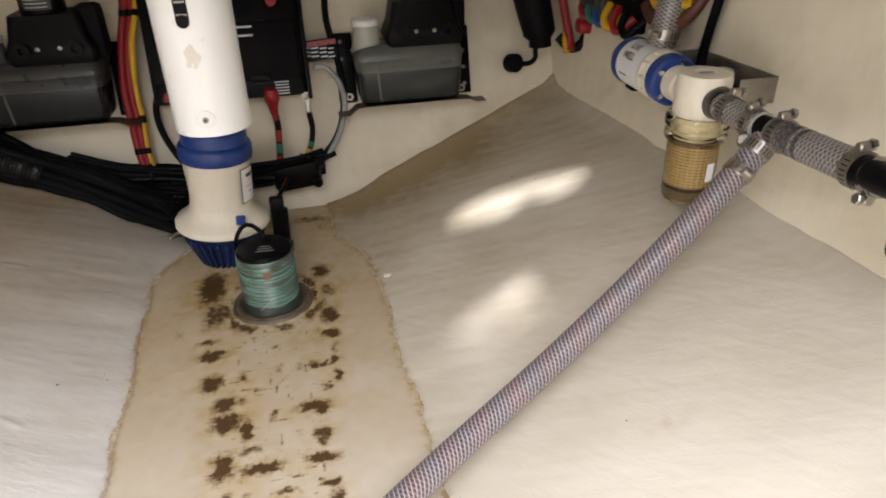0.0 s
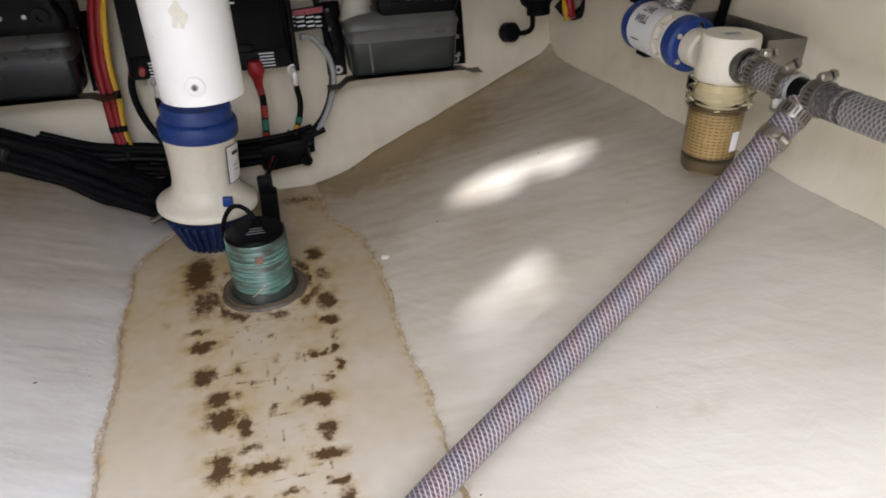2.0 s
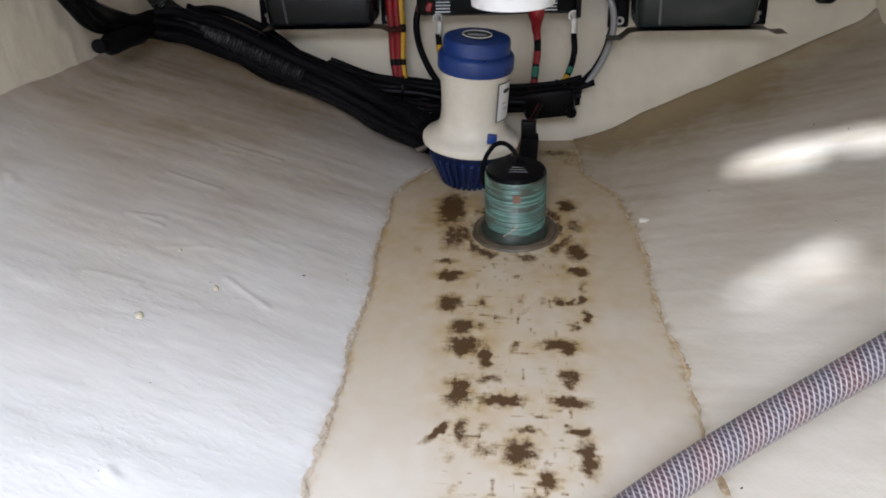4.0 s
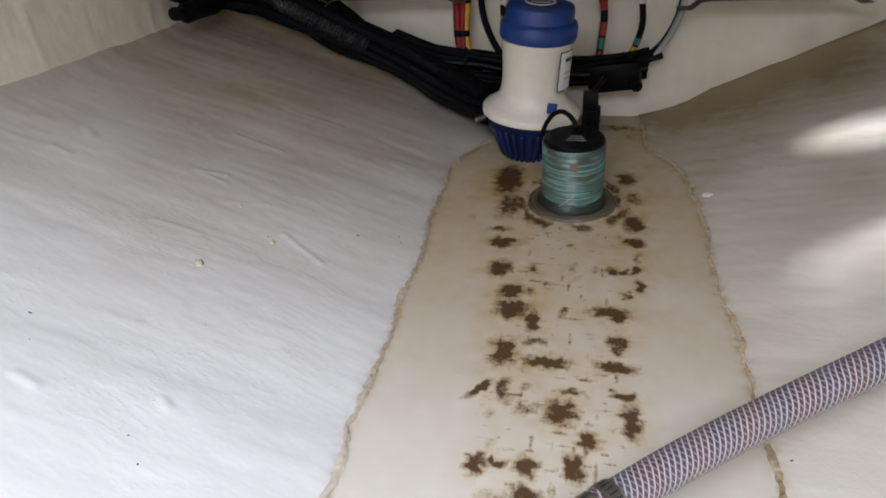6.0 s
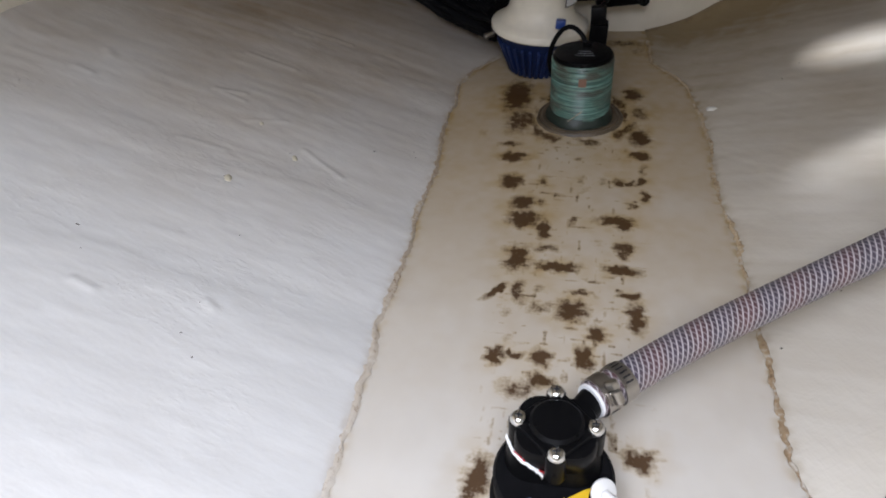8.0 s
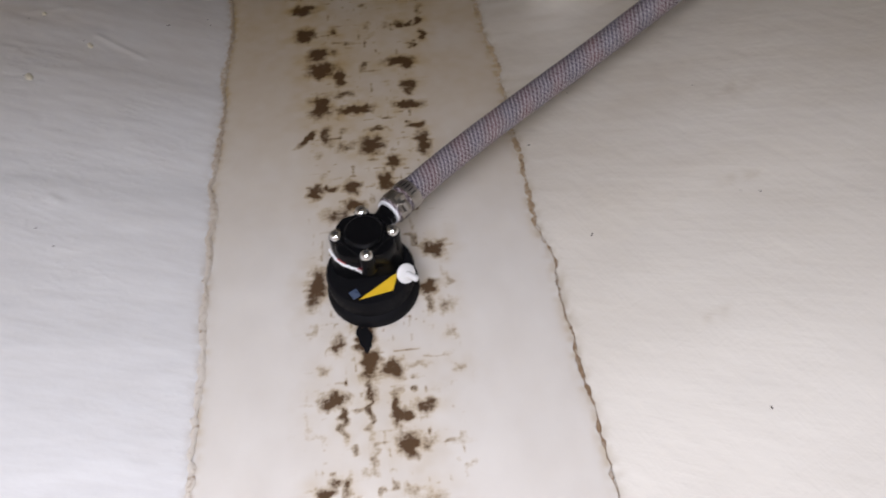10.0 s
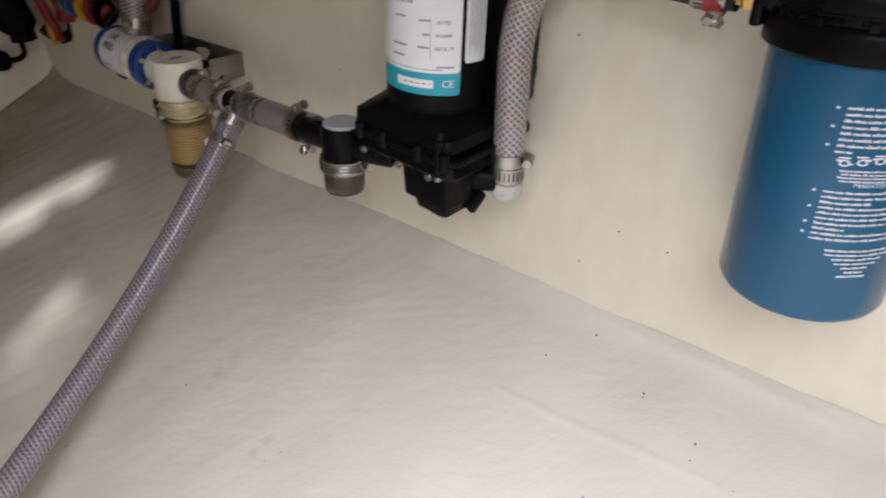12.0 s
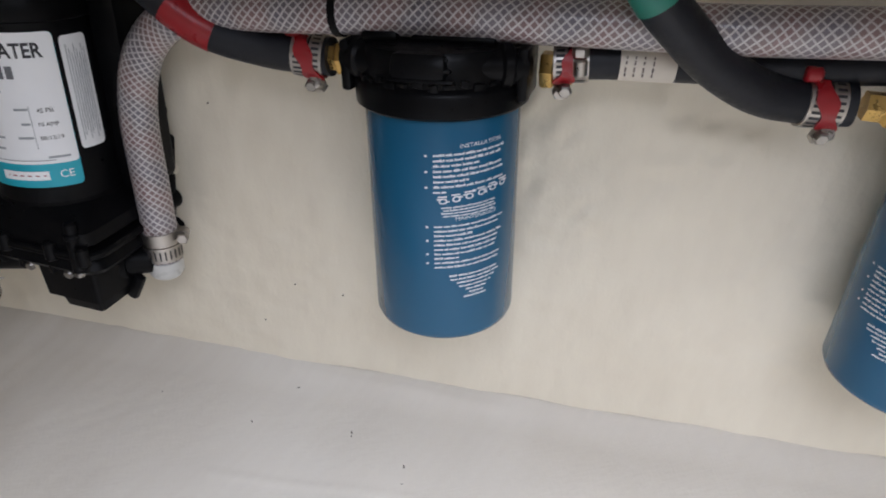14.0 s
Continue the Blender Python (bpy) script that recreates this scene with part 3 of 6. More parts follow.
scum = np.clip((ky - 0.585 + 0.03 * lattice(kx, ky, 0.02, 41)) / 0.07, 0, 1) * 0.75
# brown haze; its yellowing aft also paints in the warm bounced light
aft = np.clip((ky + 0.06) / 0.52, 0, 1)
haze_warmth_k = np.clip(0.85 + 0.14 * lattice(kx, ky, 0.04, 42) + 0.10 * lattice(kx, ky, 0.010, 43), 0, 1) * (0.06 + 0.06 * inside + 0.34 * np.clip((ky + 0.10) / 0.26, 0, 1) + 0.46 * aft)
seam_dirt = 0.55 * sum(np.exp(-((kx - line(ky)) / 0.0060) ** 2) for line in (left_seam, right_seam)) * np.clip(0.45 + 0.7 * lattice(kx, ky, 0.005, 39) + 0.4 * lattice(kx, ky, 0.03, 40), 0, 1)
ring_of_dirt = np.exp(-((np.hypot(kx - 0.0155, ky - 0.418) - 0.061) / 0.017) ** 2) * 1.0 * np.clip(0.7 + 0.5 * lattice(kx, ky, 0.012, 44), 0, 1)
surface("floor", kx, ky, 0.0004 * lattice(kx, ky, 0.03, 7), KEEL, "flat cream gelcoat keel strip with brown ladder-like stains", blots, "floor", np.maximum(np.maximum(haze_warmth_k, scum), ring_of_dirt) + seam_dirt + 0.62 * halo * np.clip(0.55 + 0.6 * lattice(kx, ky, 0.010, 37), 0, 1))

# sloping hull panels, with hardened runs and blobs in the paint
LUMPS = (((-0.270, 0.231), (-0.225, 0.210), 0.0030, 0.0014), ((-0.506, 0.232), (-0.490, 0.230), 0.004, 0.0013), ((-0.500, 0.279), (-0.492, 0.272), 0.005, 0.002),
         ((-0.361, 0.469), (-0.347, 0.474), 0.003, 0.0011), ((-0.377, 0.280), (-0.352, 0.278), 0.0024, 0.0009), ((-0.357, -0.026), (-0.341, -0.029), 0.0035, 0.002), ((-0.266, -0.004), (-0.260, -0.008), 0.004, 0.002),
         ((-0.364, 0.488), (-0.297, 0.496), 0.0035, 0.0012), ((-0.388, 0.381), (-0.333, 0.382), 0.0032, 0.0012), ((-0.384, 0.282), (-0.357, 0.292), 0.0032, 0.0012), ((-0.376, 0.182), (-0.334, 0.187), 0.003, 0.0009), ((-0.337, 0.246), (-0.303, 0.268), 0.0028, 0.0007))
# glossy ridges at the edges of the glass cloth on the starboard panel
RIDGES = (((0.582, -0.25), (0.592, -0.44), 0.0042, 0.0016), ((0.487, -0.22), (0.512, -0.40), 0.0036, 0.0006), ((0.395, -0.20), (0.412, -0.33), 0.0030, 0.0003))
sy = np.concatenate([np.linspace(-1.06, -0.36, 70), np.linspace(-0.355, 0.80, 520)])
t01 = np.linspace(0, 1, 270)


def lump(heights, xs, ys, a, b, width, height):
    """Adds a low run of hardened resin from plan point a to b."""
    ax, ay = a
    ux, uy = b[0] - ax, b[1] - ay
    n = max(1e-9, ux * ux + uy * uy)
    k = np.clip(((xs - ax) * ux + (ys - ay) * uy) / n, 0, 1)
    d = np.hypot(xs - ax - ux * k, ys - ay - uy * k)
    heights += height * np.exp(-(d / width) ** 2)


def rise(across, base, seam, slope):
    """Height of a panel over its foot line, rounded where the keel strip narrows."""
    s = 0.5 * np.abs(base - seam) + 1e-4
    d = across - base
    return slope * 0.5 * (d + np.sqrt(d * d + s * s)) + 0.001


def seam_film(xs, ys, line):
    """Brown grains along the foot of a panel."""
    return 0.5 * np.exp(-((xs - line(ys)) / 0.0055) ** 2) * np.clip(0.45 + 0.7 * lattice(xs, ys, 0.005, 38), 0, 1)


def joints(heights, xs, ys, wall_x, seam):
    """Sweeps the panel up softly into the transom and the side wall."""
    back = np.clip((0.07 - (transom_y(heights) - ys)) / 0.07, 0, 1)
    side = np.maximum(0, 0.026 - np.abs(wall_x(ys) - xs))
    heights += 0.018 * back ** 3 * np.clip(np.abs(xs - seam(ys)) / 0.10, 0, 1) + side ** 2 / 0.075


ly, lt = np.meshgrid(sy, t01, indexing="ij")
lx = left_seam(ly) - 0.0 + (left_wall_x(ly) - 0.01 - left_seam(ly)) * lt
lz = rise(-lx, -np.minimum(left_seam(ly), np.interp(ly, [0.40, 0.50], [0.0, -0.149])), -left_seam(ly), 0.39)
lz += 0.0005 * lattice(lx * 0.5 + ly, ly * 3 - lx * 0.3, 0.09, 8) + 0.0002 * lattice(lx * 0.5, ly * 2.5 - lx * 0.3, 0.035, 9) + 0.00025 * lattice(lx, ly, 0.016, 10)
lz += 0.00035 * np.clip(lattice(lx * 0.35 + ly * 0.1, ly - lx * 0.08, 0.009, 13) * lattice(lx, ly, 0.08, 14) * 2, -0.4, 1)
for a, b, width, height in LUMPS:
    lump(lz, lx, ly, a, b, width, height * 0.9)
joints(lz, lx, ly, left_wall_x, left_seam)
# mud film, with the dimmer, warmer light towards the transom painted into it
grime_shade_l = np.clip(0.62 + 0.38 * (-0.17 - lx) / 0.16, 0.6, 1) * np.clip((ly - 0.06 + 0.08 * lattice(lx, ly, 0.06, 43)) / 0.46, 0, 1) * 0.95 * np.clip(0.85 + 0.16 * lattice(lx * 0.12 + ly * 0.05, ly - lx * 0.16, 0.009, 52), 0, 1.2) + np.clip((ly - 0.60 + 0.03 * lattice(lx, ly, 0.04, 45)) / 0.1, 0, 1) * 0.2
surface("hull_port", lx[:, ::-1], ly, lz[:, ::-1], HULL_L, "sloping pale grey painted fibreglass hull panel with brush streaks", None, "hull", (grime_shade_l + seam_film(lx, ly, left_seam))[:, ::-1])
rx = right_seam(ly) + (right_wall_x(ly) + 0.01 - right_seam(ly)) * lt
rz = rise(rx, np.maximum(right_seam(ly), np.interp(ly, [0.30, 0.45], [0.0, 0.158])), right_seam(ly), 0.42)
rz += 0.0008 * lattice(rx * 2 + ly, ly * 1.2 - rx * 2, 0.09, 11) + 0.00015 * lattice(rx * 3 + ly * 2, ly, 0.02, 12)
for k in range(-9, 40):
    rz += 0.00004 * np.exp(-(((rx - 0.16) * 0.55 + ly * 0.2 - k * 0.0085 + 0.002 * lattice(rx, ly, 0.03, 46)) / 0.0028) ** 2) * np.clip(lattice(rx, ly, 0.06, 47) * 2, 0, 1)
for a, b, width, height in RIDGES:
    lump(rz, rx, ly, a, b, width, height)
joints(rz, rx, ly, right_wall_x, right_seam)
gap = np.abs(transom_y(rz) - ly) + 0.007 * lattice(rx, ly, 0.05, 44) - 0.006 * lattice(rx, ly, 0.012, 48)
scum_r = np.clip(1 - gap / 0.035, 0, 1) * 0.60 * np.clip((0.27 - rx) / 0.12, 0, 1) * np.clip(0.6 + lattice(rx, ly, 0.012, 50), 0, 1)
# grime at the joint; shade beside it and warm light aft are painted in
grime_shade_r = (0.42 * np.exp(-(np.maximum(gap, 0) / 0.120) ** 2) + 0.80 * np.exp(-np.maximum(gap + 0.004, 0) / 0.055) * np.clip(0.85 + 0.3 * lattice(rx, ly, 0.02, 59), 0, 1.2)) * np.clip((0.54 - rx) / 0.20, 0.1, 1) + 0.80 * np.clip((ly + 0.24) / 0.69, 0, 1) ** 0.8 * np.clip(0.62 + 0.22 * lattice(rx, ly, 0.06, 49) + 0.15 * lattice((rx * 0.9 - ly * 0.42) * 0.14, rx * 0.42 + ly * 0.9, 0.008, 51), 0, 1.2)
for x, y, w, h in ((0.328, -0.075, 0.010, 0.006), (0.345, -0.077, 0.008, 0.006), (0.280, -0.190, 0.012, 0.005), (0.295, -0.187, 0.007, 0.004), (0.36, 0.02, 0.02, 0.010)):
    grime_shade_r += 0.20 * np.exp(-((rx - x) / w) ** 2 - ((ly - y) / h) ** 2) * np.clip(0.6 + 0.8 * lattice(rx, ly, 0.006, 57), 0, 1)
# cream painted in by the wall forward; the bare strip reads as shade
grime_shade_r += 0.24 * np.clip(1 - (right_wall_x(ly) - rx) / 0.26, 0, 1) * np.clip((-0.28 - ly + 0.05 * lattice(rx, ly, 0.05, 58)) / 0.22, 0, 1)
surface("hull_starboard", rx, ly, rz, HULL_R, "sloping cream painted fibreglass hull panel with woven cloth showing through", scum_r, "hull", grime_shade_r + seam_film(rx, ly, right_seam))


def upright(name, along, rise, place, label, material=WALL, seed=51, stain=None, runs=0.0, wrinkle=0.0004):
    """A standing laminate wall from a grid of along and height values, with thickness behind."""
    a, z = np.meshgrid(along, rise)
    wave = 0.0016 * lattice(a, z, 0.05, seed) + 0.0007 * lattice(a, z * 1.6, 0.019, seed + 1) + 0.0010 * np.clip(lattice(a, z, 0.012, seed + 2) - 0.45, 0, 1)
    wave = wave + (wrinkle(a, z) if callable(wrinkle) else wrinkle) * (lattice(a + 0.4 * z, z * 0.8, 0.013, seed + 5) + 0.6 * lattice(a * 0.7, z + 0.3 * a, 0.0075, seed + 6)) * np.clip(0.45 + 0.8 * lattice(a, z, 0.07, seed + 7), 0.1, 1)
    wave = wave + runs * np.clip(lattice(a, z * 0.12 + a * 0.1, 0.014, seed + 3) - 0.25, 0, 1) * np.clip(0.4 + lattice(a, z, 0.08, seed + 4), 0, 1)
    x, y = place(a, z, wave)
    ob = surface(name, x, y, z, material, label, None, "wall", stain(a, z) if stain else None)
    back = ob.modifiers.new("thickness", "SOLIDIFY")
    back.thickness, back.offset = 0.02, -1
    return ob


upright("wall_transom", np.linspace(-0.66, 0.66, 360), np.linspace(-0.02, 0.80, 220), lambda a, z, w: (a, transom_y(z) - w),
        "leaning cream gelcoat transom wall with brown scum at its foot", seed=51,
        stain=lambda a, z: np.clip((0.034 + 0.42 * np.clip(a - 0.118, 0, 0.4) + 0.008 * np.clip((a - 0.16) / 0.1, 0, 1) + 0.016 * lattice(a, z, 0.03, 45) - z) / 0.050, 0, 1) * 0.42 * np.clip((0.40 - np.abs(a - 0.12)) / 0.15, 0, 1))
upright("wall_starboard", np.concatenate([np.linspace(0.95, 0.105, 120), np.linspace(0.10, -0.80, 330), np.linspace(-0.81, -1.1, 20)]), np.linspace(0.08, 0.80, 250), lambda a, z, w: (right_wall_x(a) - w, a), "cream gelcoat stringer wall with orange-peel texture", seed=55, wrinkle=lambda a, z: 0.0007 + 0.0034 * np.exp(-((a + 0.50) / 0.10) ** 2 - ((z - 0.43) / 0.09) ** 2))
upright("wall_port", np.concatenate([np.linspace(-1.1, 0.0, 40), np.linspace(0.004, 0.95, 330)]), np.linspace(0.08, 0.80, 150), lambda a, z, w: (left_wall_x(a) + w, a), "cream gelcoat side wall with brushed streaks", seed=59, runs=0.0030)
# closes the space behind the camera; dull so that it bounces little light
upright("wall_forward", np.linspace(0.75, -0.80, 60), np.linspace(-0.02, 0.80, 40), lambda a, z, w: (a, -1.05 + w), "unseen plain bulkhead wall, dull to cut bounced light", DECK, seed=63)


def deck():
    """The deck above, unseen: a slab with the open hatch and two small openings aft, one barred, shaped to cast the
    light patches on the hull.
    """
    slot = []
    for k in range(10):
        pinch = 0.55 * math.exp(-((k - 4.6) / 1.0) ** 2)
        half = (0.046 * math.sin(math.pi * (k + 1.4) / 11.4) ** 0.7 - 0.0014 * k) * (1 - pinch)
        mid = 0.836 - 0.0088 * k + 0.022 * pinch
        slot.append((0.282 + 0.019 * k, mid - half, mid + half))
    xs = sorted([-0.75, -0.55, 0.236, 0.247, 0.257, 0.271, 0.28, 0.292, 0.324, 0.75] + [s[0] for s in slot])
    ys = sorted([-1.10, -0.88, -0.40, 0.5715, 0.5935, 0.6015, 0.6395, 1.0] + [y for s in slot[:-1] for y in s[1:]])
    bm = bmesh.new()
    grid = {}
    open_cells = set()
    for i in range(len(xs) - 1):
        for j in range(len(ys) - 1):
            cx, cy = (xs[i] + xs[i + 1]) / 2, (ys[j] + ys[j + 1]) / 2
            hatch = -0.55 < cx < 0.28 and -0.88 < cy < -0.40
            low_slot = (0.236 < cx < 0.247 or 0.257 < cx < 0.271 or 0.28 < cx < 0.324) and (0.5715 < cy < 0.5935 or 0.6015 < cy < 0.6395)
            far_slot = any(a[0] < cx < b[0] and a[1] < cy < a[2] for a, b in zip(slot, slot[1:]))
            if hatch or low_slot or far_slot:
                open_cells.add((i, j))
    for i in range(len(xs)):
        for j in range(len(ys)):
            for k, z in enumerate((0.80, 0.825)):
                grid[i, j, k] = bm.verts.new((xs[i], ys[j], z))
    for i in range(len(xs) - 1):
        for j in range(len(ys) - 1):
            if (i, j) in open_cells:
                continue
            bm.faces.new([grid[a, b, 0] for a, b in ((i, j), (i, j + 1), (i + 1, j + 1), (i + 1, j))])
            bm.faces.new([grid[a, b, 1] for a, b in ((i, j), (i + 1, j), (i + 1, j + 1), (i, j + 1))])
            for (di, dj), (p, q) in (((-1, 0), ((i, j), (i, j + 1))), ((1, 0), ((i + 1, j + 1), (i + 1, j))), ((0, -1), ((i + 1, j), (i, j))), ((0, 1), ((i, j + 1), (i + 1, j + 1)))):
                n = (i + di, j + dj)
                if n in open_cells or not (0 <= n[0] < len(xs) - 1 and 0 <= n[1] < len(ys) - 1):
                    bm.faces.new((grid[*p, 0], grid[*p, 1], grid[*q, 1], grid[*q, 0]))
    bmesh.ops.delete(bm, geom=[v for v in bm.verts if not v.link_faces], context="VERTS")
    bmesh.ops.recalc_face_normals(bm, faces=bm.faces)
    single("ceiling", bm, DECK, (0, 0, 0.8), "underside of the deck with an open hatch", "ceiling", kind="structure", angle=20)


deck()
lip = block((0.306, -0.42, 0.5485), (0.010, 0.46, 0.014), 0.003, (-7.3, -35, 0))
for y, z in ((-0.63, 0.572), (-0.205, 0.522)):
    block((0.308, y, (z + 0.80) / 2), (0.008, 0.010, 0.80 - z), 0.001, None, lip)
single("trim_hatch_lip", lip, plain("white_lip", (0.80, 0.80, 0.79), 0.4, 0, 0.05, 30), (0.31, -0.42, 0.54), "white gelcoat lip hung below the hatch opening", "trim", kind="structure")
# out of view; sized to keep hatch light off the upper wall and hoses
single("trim_unseen_coaming", block((0.292, -0.53, 0.722), (0.022, 0.70, 0.156), 0.003), DECK, (0.292, -0.53, 0.722), "unseen dull coaming added under the hatch edge to shade the wall", "trim", kind="structure")


def seam_bead(name, line, seed, label, material, wide):
    """A low ragged bead of tan resin along a joint."""
    bm = bmesh.new()
    prev = None
    ys = np.linspace(-1.0, 0.66, 900)
    xs = line(ys)
    widths = wide + 0.0015 * lattice(ys, ys * 0, 0.0030, seed) + 0.0013 * lattice(ys, ys * 0, 0.04, seed + 1)
    shift = 0.0012 * lattice(ys, ys * 0, 0.006, seed + 2) + 0.0012 * lattice(ys, ys * 0, 0.03, seed + 3)
    for x, y, w, s in zip(xs, ys, widths, shift):
        w = max(0.0005, w)
        sign = -0.39 if x < 0 else 0.42
        ring = []
        for k, h in ((-1, -0.0005), (-0.5, 0.0004), (0.3, 0.0005), (1, -0.0005)):
            px = x + s + w * k * 0.8
            ring.append(bm.verts.new((px, y, max(0.0010, (px - x) * sign + 0.0020) + h)))
        if prev:
            for k in range(3):
                bm.faces.new((prev[k], prev[k + 1], ring[k + 1], ring[k]))
        prev = ring
    bmesh.ops.recalc_face_normals(bm, faces=bm.faces)
    single(name, bm, material, (0, 0, 0), label, "trim", kind="structure")


seam_bead("trim_port", left_seam, 71, "ragged tan resin seam along the keel strip", SEAM_PORT, 0.0030)
seam_bead("trim_starboard", right_seam, 75, "thin brown resin seam along the keel strip", SEAM_STARBOARD, 0.0017)


# ---- along the keel ----
def pickup():
    c = Vector((0.015, -0.1045, 0))
    t = thing("water_pickup", c, "black plastic intake fitting screwed over the stained keel", "fitting")
    flange = part("flange", lathe([(0, 0), (0.038, 0), (0.0405, 0.002), (0.0405, 0.008), (0.039, 0.011), (0.0362, 0.0135), (0.0362, 0.018), (0.0380, 0.020), (0.0380, 0.031), (0.0362, 0.034), (0, 0.034)], c, seg=48), BLACK_MATT, t, "round black rubber flange")
    top = Vector((0.015, -0.096, 0))
    part("body", loft([((0.014, -0.092, 0.033), 0.031, 0.023, 0.018), ((0.014, -0.091, 0.044), 0.028, 0.0205, 0.016), ((0.015, -0.093, 0.052), 0.025, 0.022, 0.015), ((top.x, top.y, 0.066), 0.0245, 0.0225, 0.014), ((top.x, top.y, 0.069), 0.0235, 0.0215, 0.014)]), BLACK, t)
    bm = loft([((0, 0, 0.058), 0.0185, 0.0185, 0.006), ((0, 0, 0.070), 0.0195, 0.0195, 0.006), ((0, 0, 0.0715), 0.0185, 0.0185, 0.006)])
    bmesh.ops.transform(bm, matrix=pose(top.x, top.y, 0, 0, 0, 45), verts=bm.verts)
    part("cover", bm, BLACK, t)
    part("cap_disc", lathe([(0, 0.071), (0.0165, 0.071), (0.0165, 0.0735), (0.0145, 0.0755), (0, 0.0755)], top, seg=32), BLACK, t)
    for dx, dy in ((-0.0015, 0.0228), (-0.0228, 0.0005), (0.0228, 0.0000), (0.001, -0.0215)):
        p = top + Vector((dx, dy, 0))
        part("screw_boss", lathe([(0, 0.050), (0.0062, 0.050), (0.0062, 0.0705), (0, 0.0705)], p, seg=14), BLACK, t)
        screw = part("screw", lathe([(0, 0.0700), (0.0056, 0.0700), (0.0056, 0.0718), (0.0045, 0.0742), (0.0022, 0.0753), (0, 0.0755)], p, seg=18), CHROME, t, "shiny pan-head screw")
        part("cross_slot", block((p.x, p.y, 0.0752), (0.0046, 0.0009, 0.001), 0, bm=block((p.x, p.y, 0.0752), (0.0009, 0.0046, 0.001), 0)), INK, screw)
    part("outlet", rod((0.024, -0.085, 0.056), (0.042, -0.057, 0.060), 0.0095, 18), BLACK, t)
    bm = bmesh.new()
    bm.faces.new([bm.verts.new(q) for q in ((0.005, -0.1355, 0.0346), (0.033, -0.1300, 0.0346), (0.0385, -0.1130, 0.0346), (0.034, -0.1150, 0.0346))])
    bmesh.ops.recalc_face_normals(bm, faces=bm.faces)
    bmesh.ops.solidify(bm, geom=bm.faces[:], thickness=0.0006)
    part("warning_sticker", bm, YELLOW_STICKER, t, "yellow wedge-shaped sticker")
    part("blue_mark", block((0.0015, -0.1300, 0.0348), (0.007, 0.008, 0.0012), 0.0003, (0, 0, 30)), plain("slate_blue_foil", (0.06, 0.085, 0.14), 0.3, 0, 0.3, 60), t)
    bm = bmesh.new()
    strip = spline([(-0.0150, -0.1010, 0.0630), (-0.0100, -0.1090, 0.0600), (-0.004, -0.1135, 0.0570), (0.003, -0.1145, 0.0520), (0.0075, -0.1142, 0.0470), (0.0090, -0.1142, 0.0430)], 0.0012)
    torn = random.Random(12)
    rows = []
    for p in strip:
        rows.append((bm.verts.new(p + Vector((0.0004, -0.0012, torn.uniform(0.0004, 0.0020)))), bm.verts.new(p + Vector((-0.0004, -0.0018, -torn.uniform(0.0004, 0.0022))))))
    for (a, b), (d, e) in zip(rows, rows[1:]):
        bm.faces.new((a, b, e, d))
    bmesh.ops.recalc_face_normals(bm, faces=bm.faces)
    bmesh.ops.solidify(bm, geom=bm.faces[:], thickness=0.0005)
    part("peeling_label", bm, LABEL, t, "torn white and red label")
    part("red_print", block((-0.0055, -0.1132, 0.0590), (0.009, 0.0010, 0.0018), 0.0003, (20, 28, -26)), RED, t)
    part("red_print", block((0.0085, -0.1150, 0.0480), (0.006, 0.0010, 0.0018), 0.0003, (20, 36, 4)), RED, t)
    plug = part("tee_plug", lathe([(0, 0), (0.0075, 0), (0.0085, 0.001), (0.0085, 0.0022), (0.0075, 0.003), (0, 0.003)], (0.0445, -0.1165, 0.0375), (0.45, -0.6, 0.66), 24), WHITE, t, "white plastic thumb plug")
    part("stem", rod((0.0450, -0.1175, 0.039), (0.0545, -0.1245, 0.0385), 0.0028, 12), WHITE, plug)


pickup()


def intake_hose():
    line = arc((0.0365, -0.066, 0.0590), (0.151, 0.048, 0.0610), (0.310, 0.111, 0.0830), (0.4895, 0.139, 0.2825), 64)
    t = thing("braided_hose", line[0], "clear braided hose rising from the keel fitting to the tee", "hose")
    part("tube", tube(line, 0.0123, 18), HOSE_OLD, t)
    part("cut_end", lathe([(0.0085, 0), (0.0116, 0), (0.0116, 0.002), (0.0085, 0.002)], line[0], line[0] - line[1], 24, closed=True), LABEL, t, "white cut hose end")
    ring_clamp(line[1], line[2] - line[1], 0.0125, t, screw_turn=-0.7, width=0.011)
    ring_clamp(line[3], line[4] - line[3], 0.0125, t, screw_turn=2.4)
    ring_clamp(line[63], line[64] - line[63], 0.0125, t, screw_turn=-2.6, width=0.012)
    ring_clamp(line[61], line[62] - line[61], 0.0125, t, screw_turn=-0.5)


intake_hose()


